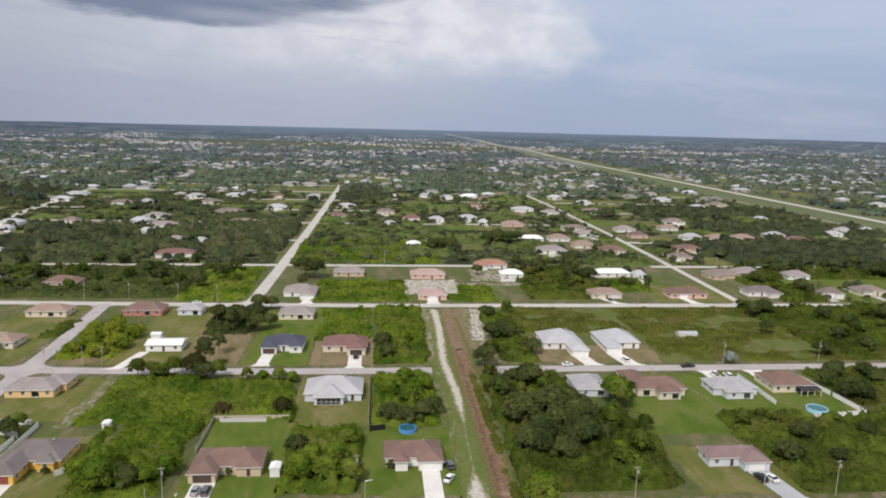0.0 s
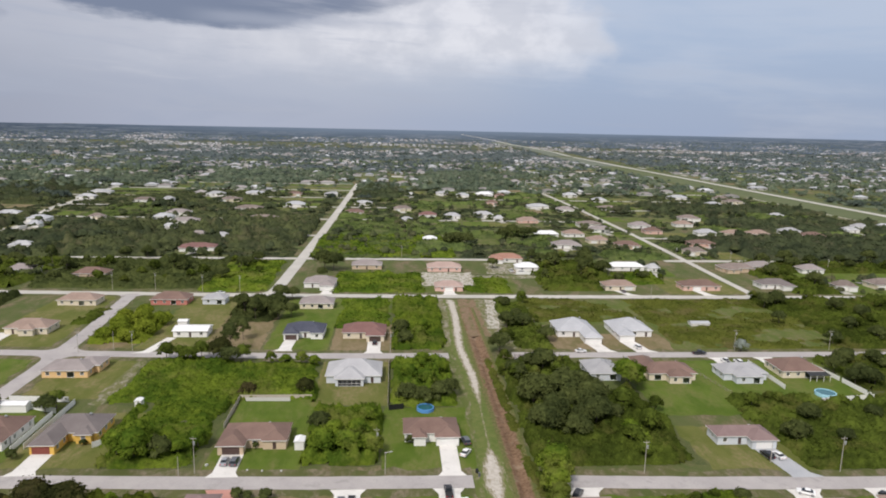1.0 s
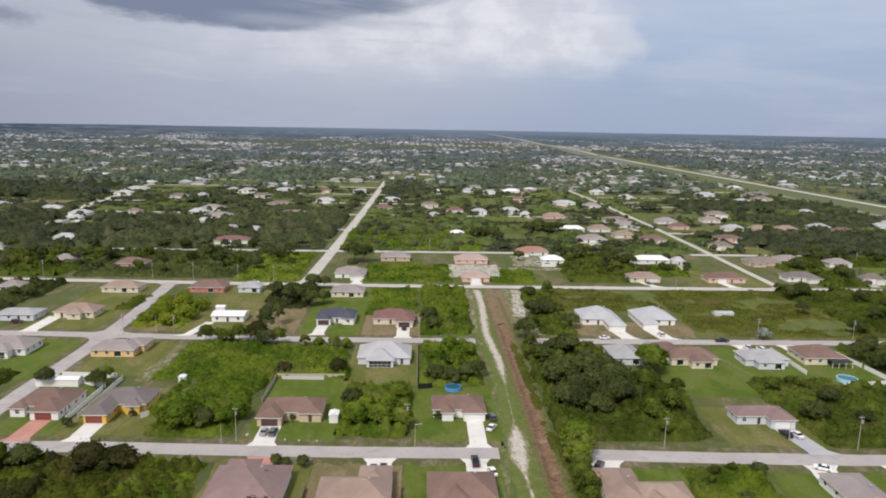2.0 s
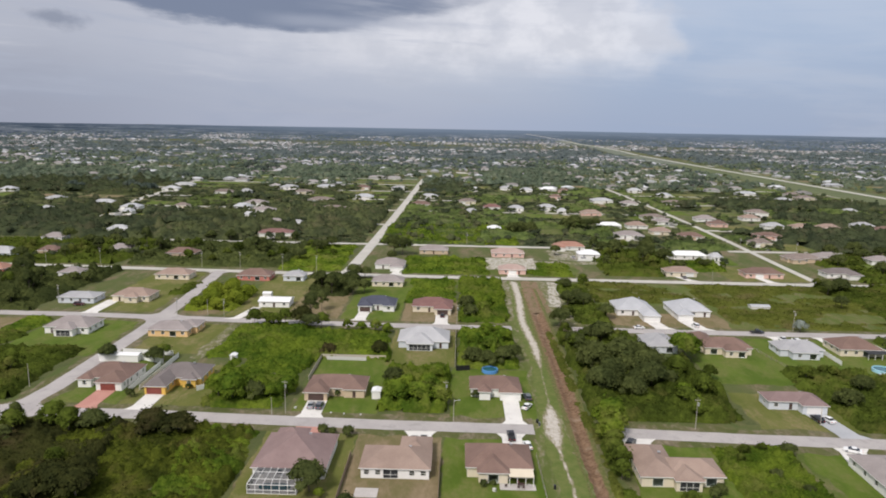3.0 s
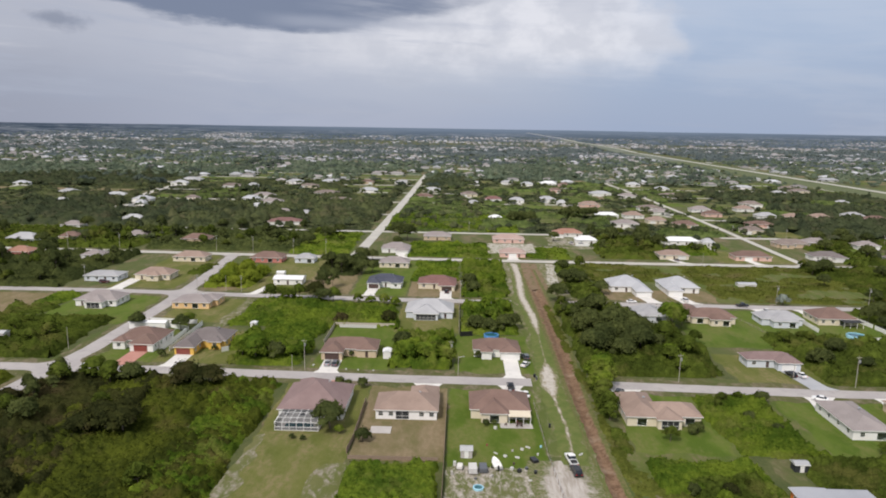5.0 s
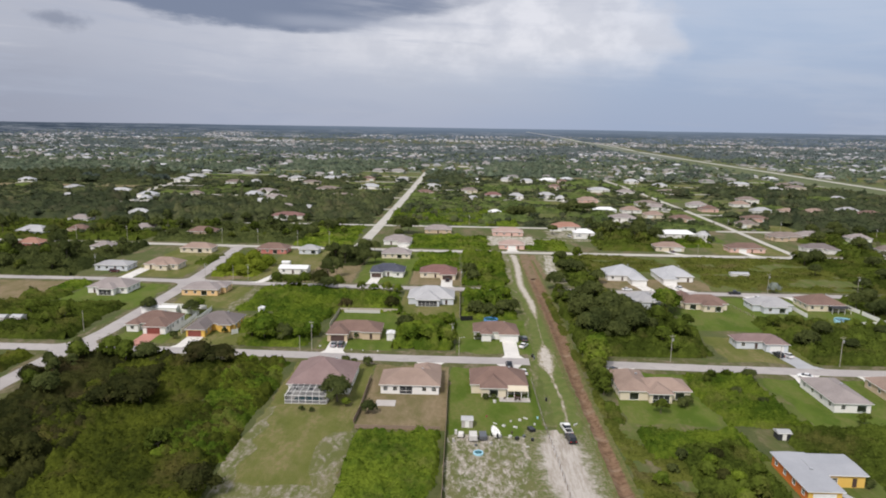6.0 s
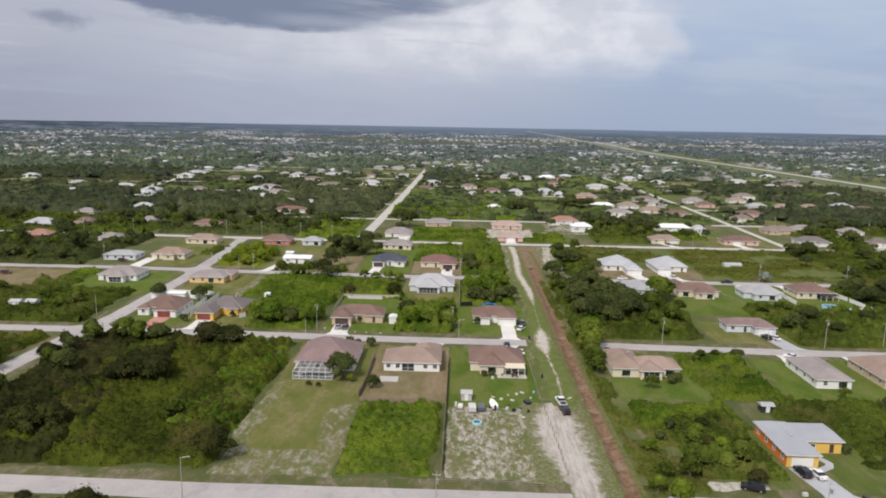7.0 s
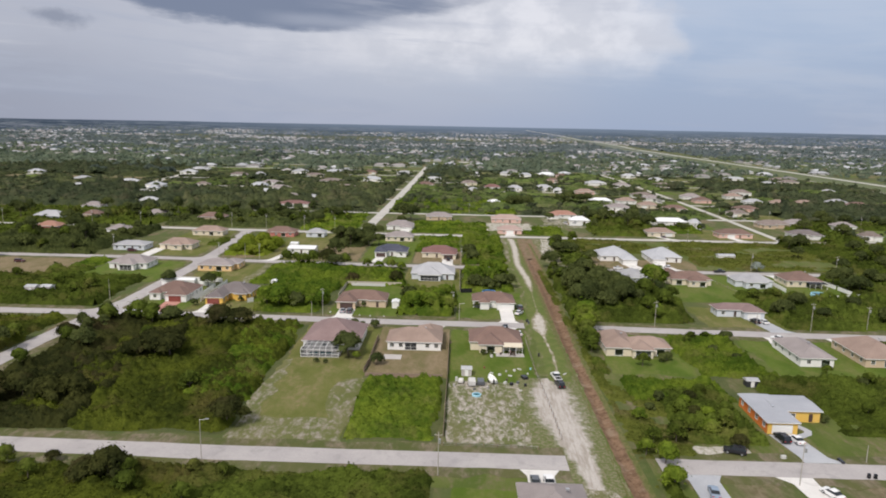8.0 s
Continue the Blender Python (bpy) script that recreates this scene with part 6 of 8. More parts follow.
# ---- fences ----
def fence(points, h, mat, label, pitch=2.4, slat=0.5, gap=0.03, name="fence"):
    """Posts and upright boards along the points."""
    base = thing(name, pose(points[0][0], points[0][1], 0), label, "fence")
    x0, y0 = points[0]
    p = Shape()
    p.box(-0.06, -0.06, 0, 0.06, 0.06, h + 0.1)
    d_post = p.data("post", mat)
    wire = gap > 1.0
    b = Shape()
    if wire:
        for z in (0.35, 0.75, h - 0.05):
            b.tube((0, 0, z), (pitch, 0, z), 0.015, 0.015, 4)
    else:
        n = max(4, int(pitch / 0.3))
        front = [(pitch * i / n, -0.02 if i % 2 else -0.045) for i in range(n + 1)]
        b.v = [(x, y, z) for z in (0.05, h) for x, y in front] + [(x, 0.03, z) for z in (0.05, h) for x, y in front]
        m = n + 1
        for i in range(n):
            b.f += [(i, i + 1, m + i + 1, m + i), (2 * m + i + 1, 2 * m + i, 3 * m + i, 3 * m + i + 1), (m + i, m + i + 1, 3 * m + i + 1, 3 * m + i), (i + 1, i, 2 * m + i, 2 * m + i + 1)]
        b.f += [(0, m, 3 * m, 2 * m), (m - 1, 3 * m - 1, 4 * m - 1, 2 * m - 1)]
        b.s = [0] * len(b.f)
    d_board = b.data("panel", M_METAL if wire else mat)
    for (ax, ay), (bx, by) in zip(points, points[1:]):
        run = math.hypot(bx - ax, by - ay)
        turn = math.degrees(math.atan2(by - ay, bx - ax))
        for i in range(int(run / pitch) + 1):
            f = i * pitch / run
            part("post", d_post, base, "", pose(ax - x0 + (bx - ax) * f, ay - y0 + (by - ay) * f, 0, 0, 0, turn))
        for i in range(int(run / pitch)):
            f = i * pitch / run
            part("wire" if wire else "panel", d_board, base, "", pose(ax - x0 + (bx - ax) * f, ay - y0 + (by - ay) * f, 0, 0, 0, turn))


M_WOOD = surface("weathered_wood", (0.22, 0.16, 0.12), (0.31, 0.24, 0.185), 2.0, 0.9, 0.01)
M_VINYL = surface("white_vinyl", (0.74, 0.74, 0.72), (0.82, 0.82, 0.80), 1.0, 0.4)
M_PALE_WOOD = surface("pale_wood", (0.42, 0.37, 0.31), (0.50, 0.45, 0.38), 2.0, 0.9)
fence([(-53.4, -20), (-53.4, -44), (-54, -53)], 1.6, M_WOOD, "weathered wooden board fence between lots")
fence([(-30.2, -20), (-30.2, -54), (-30.4, -92)], 1.6, M_WOOD, "weathered wooden board fence beside the palmetto lot")
fence([(-53.2, -53.6), (-30.6, -53.6)], 1.0, M_WOOD, "low weathered board fence behind the dry lawn")
fence([(-75.8, 32), (-75.8, 54), (-51.5, 54)], 1.6, M_PALE_WOOD, "pale wooden fence round a back lawn")
fence([(-26.8, 48), (-26.8, 92)], 1.6, M_PALE_WOOD, "pale wire and wood fence beside the grey house")
fence([(-130, 18), (-130.2, 44), (-151, 52)], 1.8, M_VINYL, "white vinyl fence between two houses")
fence([(-127.4, 20), (-127.6, 52.2)], 1.8, M_VINYL, "white vinyl fence beside the yellow house")
fence([(-149.5, 54.2), (-128.2, 52.8)], 1.8, M_VINYL, "white vinyl fence corner")
fence([(-73.6, 52.6), (-57, 52.2)], 1.3, M_OFFWHITE, "pale low fence behind the tan house")
fence([(115.8, 86), (115.8, 58)], 1.7, M_VINYL, "long white vinyl fence between back lawns")
fence([(139.5, 84), (141.6, 66), (142.8, 50.4), (122, 47.6)], 1.7, M_VINYL, "long white vinyl fence beside a back lawn")
fence([(88.4, 85), (94, 55)], 1.2, M_WOOD, "wire fence with wooden posts across a back lawn", 3.0, 3.0, 2.94)
fence([(-109.2, 20.4), (-106.4, 23)], 1.8, M_VINYL, "white vinyl gate panel beside the yellow house")
fence([(-5.2, -18), (-5.0, -48), (-4.2, -66), (-3.6, -92)], 1.3, M_WOOD, "wire fence on wooden posts beside the track", 3.0, 3.0, 2.94)
fence([(-30.4, -94.5), (-8.5, -95)], 0.9, M_WOOD, "low wire fence on wooden posts at the street", 3.0, 3.0, 2.94)
fence([(51, 249), (73, 249.6)], 1.8, M_VINYL, "white vinyl fence before a white house")
fence([(-26.4, 44.2), (-20, 45.6)], 1.9, PAINT["black"], "dark mesh screen fence behind the pool")


# ---- poles ----
def pole(x, y, h, label, arm=True, lamp=False):
    base = thing("street_lamp" if lamp else "utility_pole", pose(x, y, 0), label, "street lamp" if lamp else "utility pole", "street poles")
    s = Shape()
    s.tube((0, 0, 0), (0, 0, h), 0.11, 0.06, 8)
    part("pole", s.data("pole", M_POLE), base)
    if arm:
        a = Shape()
        a.box(-0.75, -0.05, h - 0.66, 0.75, 0.05, h - 0.56)
        arm_ob = part("crossarm", a.data("crossarm", M_POLE), base)
        for px in (-0.68, 0.0, 0.68):
            i = Shape()
            i.tube((px, 0, h - 0.56), (px, 0, h - 0.36), 0.045, 0.03, 6)
            part("insulator", i.data("insulator", M_WHITE), arm_ob)
        t = Shape()
        t.tube((0.25, -0.3, h - 2.2), (0.25, -0.3, h - 1.3), 0.24, 0.24, 10)
        t.box(0.0, -0.2, h - 1.9, 0.3, 0.0, h - 1.8)
        part("transformer", t.data("transformer", M_METAL), base)
    if lamp:
        a = Shape()
        a.tube((0, 0, h - 0.3), (1.4, 0, h), 0.05, 0.04, 6)
        arm_ob = part("arm", a.data("arm", M_METAL), base)
        g = Shape()
        g.box(1.2, -0.14, h - 0.06, 1.9, 0.14, h + 0.08)
        part("lamp_head", g.data("lamp_head", M_METAL), arm_ob)


for x, y, h, arm, lamp in (
    (-76.7, 4.8, 10.5, True, False), (-80.6, 4.0, 5.5, False, False), (-29.5, 13.0, 8.5, True, False), (-27.0, 3.0, 6.5, False, True),
    (42.6, 1.6, 9.5, True, False), (80.6, 6.4, 6.5, False, False), (97, 0.5, 10.5, True, False), (118, 3, 9, True, False),
    (-80.4, -103.6, 9.0, False, True), (-31.0, -107.4, 9.4, True, False), (41.2, -107, 9.5, True, False), (60.4, -96.4, 4.0, False, False),
    (-238, 207, 10, True, False), (-177, 206, 10, True, False), (-154, 205, 10, True, False), (-128, 201, 10, True, False), (-108, 200, 10, True, False),
    (-129, 104, 8.5, True, False), (-136.4, 104.5, 8, False, False), (-149, 102, 9, True, False), (-26.4, 100.8, 9, True, False), (118, 101.5, 9.5, True, False), (160, 102, 9, True, False),
    (-212, 120, 9, True, False), (-20, 300, 9, True, False), (208, 286, 9.5, True, False), (262, 260, 9.5, True, False), (-163, 20, 8, False, False),
    (-330, 206, 10, True, False), (-270, 206, 10, True, False), (115, 189, 8, False, False), (175, 300, 9.5, True, False),
):
    pole(x, y, h, "grey weathered street lamp beside the street" if lamp else "weathered wooden utility pole beside the street", arm, lamp)

# ---- plants ----
def lumpy(rings):
    """A dome of rings (height of the ring as an angle, corners), closed at the top."""
    up, tri, start = [(0, 0, 1.0)], [], []
    for angle, corners in rings:
        start.append((len(up), corners))
        e = radians(angle)
        up += [(math.cos(e) * math.cos(2 * math.pi * i / corners), math.cos(e) * math.sin(2 * math.pi * i / corners), math.sin(e)) for i in range(corners)]
    s, c = start[0]
    tri += [(0, s + i, s + (i + 1) % c) for i in range(c)]
    for (s, c), (q, d) in zip(start, start[1:]):
        i = j = 0
        while i < c or j < d:
            if j * c <= i * d and j < d:
                tri.append((s + i % c, q + j % d, q + (j + 1) % d))
                j += 1
            else:
                tri.append((s + i % c, q + j % d, s + (i + 1) % c))
                i += 1
    return np.array(up), np.array(tri)


BODY = {"fine": lumpy([(52, 6), (15, 9), (-30, 7)]), "coarse": lumpy([(45, 5), (-5, 6)]), "tiny": lumpy([(10, 5)])}


def leaf_mesh(name, centres, across, tall, each, size, material, low=-0.25, seed=1, body="fine", fuzz=1.12):
    """Sprays of leaves over many round crowns: centre, radius across and up for each."""
    rng = np.random.default_rng(seed)
    c = np.repeat(np.asarray(centres, float), each, axis=0)
    n = len(c)
    rx, rz = np.repeat(np.asarray(across, float), each), np.repeat(np.asarray(tall, float), each)
    z = rng.uniform(low, 1.0, n)
    a = rng.uniform(0, 2 * np.pi, n)
    flat = np.sqrt(1 - z * z)
    d = np.stack([flat * np.cos(a), flat * np.sin(a), z], 1)
    reach = rng.uniform(0.78, fuzz, n)
    p = c + d * np.stack([rx * reach, rx * reach, rz * reach], 1)
    normal = d + rng.normal(0, 0.38, (n, 3)) + np.array([0, 0, 0.55])
    normal /= np.linalg.norm(normal, axis=1, keepdims=True)
    t = np.cross(normal, rng.normal(0, 1, (n, 3)))
    t /= np.linalg.norm(t, axis=1, keepdims=True)
    b = np.cross(normal, t)
    s = (size * rng.uniform(0.6, 1.25, n))[:, None]
    w = s * rng.uniform(0.45, 0.75, n)[:, None]
    bend = normal * s * 0.18
    verts = np.stack([p - t * s - bend, p + b * w, p + t * s - bend, p - b * w], 1).reshape(-1, 3)
    # a lumpy body under the sprays
    up, tri = BODY[body]
    k = len(centres)
    c0, r0, h0 = np.asarray(centres, float), np.asarray(across, float), np.asarray(tall, float)
    turn = rng.uniform(0, 2 * np.pi, k)
    ct, st = np.cos(turn)[:, None], np.sin(turn)[:, None]
    lump = rng.uniform(0.78, 1.06, (k, len(up)))
    bx = (up[:, 0] * ct - up[:, 1] * st) * lump * r0[:, None]
    by = (up[:, 0] * st + up[:, 1] * ct) * lump * r0[:, None]
    bz = up[:, 2] * lump * h0[:, None]
    core = (c0[:, None, :] + np.stack([bx, by, bz], 2)).reshape(-1, 3)
    tris = (tri[None] + (np.arange(k) * len(up))[:, None, None]).reshape(-1, 3) + 4 * n
    me = bpy.data.meshes.new(name)
    me.vertices.add(4 * n + len(core))
    me.vertices.foreach_set("co", np.concatenate([verts, core]).ravel())
    loops = np.concatenate([np.arange(4 * n), tris.ravel()]).astype(np.int32)
    me.loops.add(len(loops))
    me.loops.foreach_set("vertex_index", loops)
    me.polygons.add(n + len(tris))
    me.polygons.foreach_set("loop_start", np.concatenate([np.arange(0, 4 * n, 4), 4 * n + np.arange(0, 3 * len(tris), 3)]).astype(np.int32))
    me.polygons.foreach_set("use_smooth", np.concatenate([np.zeros(n, bool), np.ones(len(tris), bool)]))
    me.materials.append(material)
    me.update(calc_edges=True)
    me.validate()
    return me


def blocked(x, y, margin=0.0):
    for a, b, c, d in KEEP_OUT:
        if a - margin < x < c + margin and b - margin < y < d + margin:
            return True
    return False


KEEP_OUT += [(232, 196, 330, 258), (-76, 40, -52, 54), (-9, 216, 23, 255), (22, 238, 66, 247), (119, 45, 144, 60), (46.5, 54, 53, 61), (-26, -124, -4, -103.8), (17, -104, 140, -97), (-79, -94, -53.8, -5), (-53, -53, -30.3, -5), (-29.8, -95, -4, -5), (5.0, -140, 10.2, 172), (-4, -140, 5, 110), (0, 110, 21, 190),
             (62, -45, 92, -9), (52, -97, 78, -84), (44, -97.5, 52, -83), (61, -4, 90, 17), (-12.5, 1.5, -6, 20), (-74, 2, -65, 16), (-161, -150, -152, 200)]
MIX = {"wild": M_LEAF_WILD, "bright": M_LEAF_BRIGHT, "mid": M_LEAF_MID, "tree": M_LEAF_TREE, "lime": M_LEAF_LIME, "dusk": M_LEAF_DUSK, "weed": M_LEAF_WEED}


def smooth_grid(rng, nx, ny, cells):
    """Soft random hills between 0 and 1 on a grid, one hill for every so many points."""
    kx, ky = int(nx / cells) + 3, int(ny / cells) + 3
    coarse = rng.uniform(0, 1, (ky, kx))
    u, v = np.arange(nx) / cells + rng.random(), np.arange(ny) / cells + rng.random()
    i, j = u.astype(int), v.astype(int)
    fu, fv = u - i, v - j
    fu, fv = (fu * fu * (3 - 2 * fu))[None, :], (fv * fv * (3 - 2 * fv))[:, None]
    top = coarse[np.ix_(j, i)] * (1 - fu) + coarse[np.ix_(j, i + 1)] * fu
    low = coarse[np.ix_(j + 1, i)] * (1 - fu) + coarse[np.ix_(j + 1, i + 1)] * fu
    return top * (1 - fv) + low * fv


def canopy_mesh(name, xs, ys, height, material, per_metre, size, seed):
    """A closed roof of leaves at the given heights over a grid, with loose sprays standing out of it."""
    rng = np.random.default_rng(seed)
    ny, nx = height.shape
    step = xs[1] - xs[0]
    gx, gy = np.meshgrid(xs, ys)
    gx = gx + rng.uniform(-0.38, 0.38, gx.shape) * step
    gy = gy + rng.uniform(-0.38, 0.38, gy.shape) * step
    base = np.stack([gx, gy, height], 2).reshape(-1, 3)
    k = np.arange(nx * ny).reshape(ny, nx)
    quads = np.stack([k[:-1, :-1], k[:-1, 1:], k[1:, 1:], k[1:, :-1]], 2).reshape(-1, 4)
    quads = quads[(height.reshape(-1)[quads] > 0.05).sum(1) > 1]
    # leaf sprays
    tall = np.argwhere(height > 0.25)
    n = int(len(tall) * step * step * per_metre)
    pick = tall[rng.integers(0, max(len(tall), 1), n)] if n else np.zeros((0, 2), int)
    slope_y, slope_x = np.gradient(height, step)
    at = base.reshape(ny, nx, 3)[pick[:, 0], pick[:, 1]] + rng.uniform(-0.5, 0.5, (n, 3)) * np.array([step, step, 0]) + np.array([0, 0, 0.02])
    normal = np.stack([-slope_x[pick[:, 0], pick[:, 1]], -slope_y[pick[:, 0], pick[:, 1]], np.ones(n)], 1) * np.array([0.7, 0.7, 1.0])
    normal = normal / np.linalg.norm(normal, axis=1, keepdims=True) + rng.normal(0, 0.5, (n, 3))
    normal /= np.linalg.norm(normal, axis=1, keepdims=True)
    t = np.cross(normal, rng.normal(0, 1, (n, 3)))
    t /= np.linalg.norm(t, axis=1, keepdims=True)
    b = np.cross(normal, t)
    s = (size * rng.uniform(0.5, 1.3, n))[:, None]
    w = s * rng.uniform(0.45, 0.75, n)[:, None]
    at = at + normal * s * 0.35
    verts = np.stack([at - t * s, at + b * w, at + t * s, at - b * w], 1).reshape(-1, 3)
    me = bpy.data.meshes.new(name)
    me.vertices.add(len(base) + 4 * n)
    me.vertices.foreach_set("co", np.concatenate([base, verts]).ravel())
    loops = np.concatenate([quads.ravel(), len(base) + np.arange(4 * n)]).astype(np.int32)
    me.loops.add(len(loops))
    me.loops.foreach_set("vertex_index", loops)
    me.polygons.add(len(loops) // 4)
    me.polygons.foreach_set("loop_start", np.arange(0, len(loops), 4).astype(np.int32))
    me.polygons.foreach_set("use_smooth", np.concatenate([np.ones(len(quads), bool), np.zeros(n, bool)]))
    me.materials.append(material)
    me.update(calc_edges=True)
    me.validate()
    return me


def domes(height, xs, ys, rng, every, r0, r1, scale, level):
    """Rounded crowns pushed up out of the canopy, one for so many square metres."""
    step = xs[1] - xs[0]
    ny, nx = height.shape
    under = height.copy()
    for _ in range(int(nx * ny * step * step / every)):
        cx, cy = rng.uniform(xs[0], xs[-1]), rng.uniform(ys[0], ys[-1])
        r = rng.uniform(r0, r1)
        i0, i1 = max(int((cx - r - xs[0]) / step), 0), min(int((cx + r - xs[0]) / step) + 2, nx)
        j0, j1 = max(int((cy - r - ys[0]) / step), 0), min(int((cy + r - ys[0]) / step) + 2, ny)
        j, i = int((cy - ys[0]) / step), int((cx - xs[0]) / step)
        d = 1 - ((xs[None, i0:i1] - cx) ** 2 + (ys[j0:j1, None] - cy) ** 2) / (r * r)
        top = (level + scale * under[min(j, ny - 1), min(i, nx - 1)]) * rng.uniform(0.75, 1.2)
        height[j0:j1, i0:i1] = np.maximum(height[j0:j1, i0:i1], np.maximum(d, 0) ** 0.65 * top)


def thicket(x0, y0, x1, y1, step, rmin, rmax, mat, label, per_metre, size, thin=0.2, litter=True, seed=0):
    """A lot grown over with shrubs of uneven height, with gaps."""
    rng = np.random.default_rng(seed + int(abs(x0 * 7 + y0 * 3)))
    xs, ys = np.arange(x0, x1, step), np.arange(y0, y1, step)
    nx, ny = len(xs), len(ys)
    hills = 0.6 * smooth_grid(rng, nx, ny, 13 / step) + 0.4 * smooth_grid(rng, nx, ny, 6 / step)
    bumps = 0.55 * smooth_grid(rng, nx, ny, max(2.6 / step, 1.5)) + 0.45 * smooth_grid(rng, nx, ny, max(1.3 / step, 1.0))
    h = rmin + 0.8 * (rmax - rmin) * np.clip(1.5 * (hills - 0.25), 0, 1.2)
    h = h * (0.35 + 0.8 * bumps)
    wide = max(1.0, rmax / 3.0)
    domes(h, xs, ys, rng, 3.6 * wide, 0.55 * wide, 1.35 * wide, 1.45, 0.25)
    domes(h, xs, ys, rng, 75.0, 1.4, 2.6, 1.0, 0.4 * (rmax > 1.6) * rmax)
    h *= rng.uniform(0.86, 1.1, h.shape)
    gx, gy = np.meshgrid(xs, ys)
    loose = min(7.0, 0.3 * (x1 - x0))
    edge = np.minimum(np.minimum(gx - x0, x1 - step - gx), np.minimum(gy - y0, y1 - step - gy)) + 1.6 * (bumps - 0.6) + loose * (hills - 0.6)
    h *= np.clip(edge / (2.2 if rmax < 2.0 else 1.2), 0, 1)
    h *= np.clip((hills + 0.25 * bumps - thin) / 0.09, 0, 1)
    h[0], h[-1], h[:, 0], h[:, -1] = 0, 0, 0, 0
    for a, b, c, d in KEEP_OUT:
        if a < x1 and c > x0 and b < y1 and d > y0:
            h[(gx > a - 0.4) & (gx < c + 0.4) & (gy > b - 0.4) & (gy < d + 0.4)] = 0
    if litter:
        # darkened sheet, so gaps between the shrubs look shaded
        sheet("leaf_litter", "litter", x0, y0, x1, y1, M_LITTER_SHADED, "leaf litter under the shrubs, darkened for shade in the gaps", 1.2)
    ob = new("shrubs", canopy_mesh("shrubs", xs, ys, h, MIX[mat], per_metre, size, seed + 5))
    tagged(ob, label, "shrubs", kind="stuff")


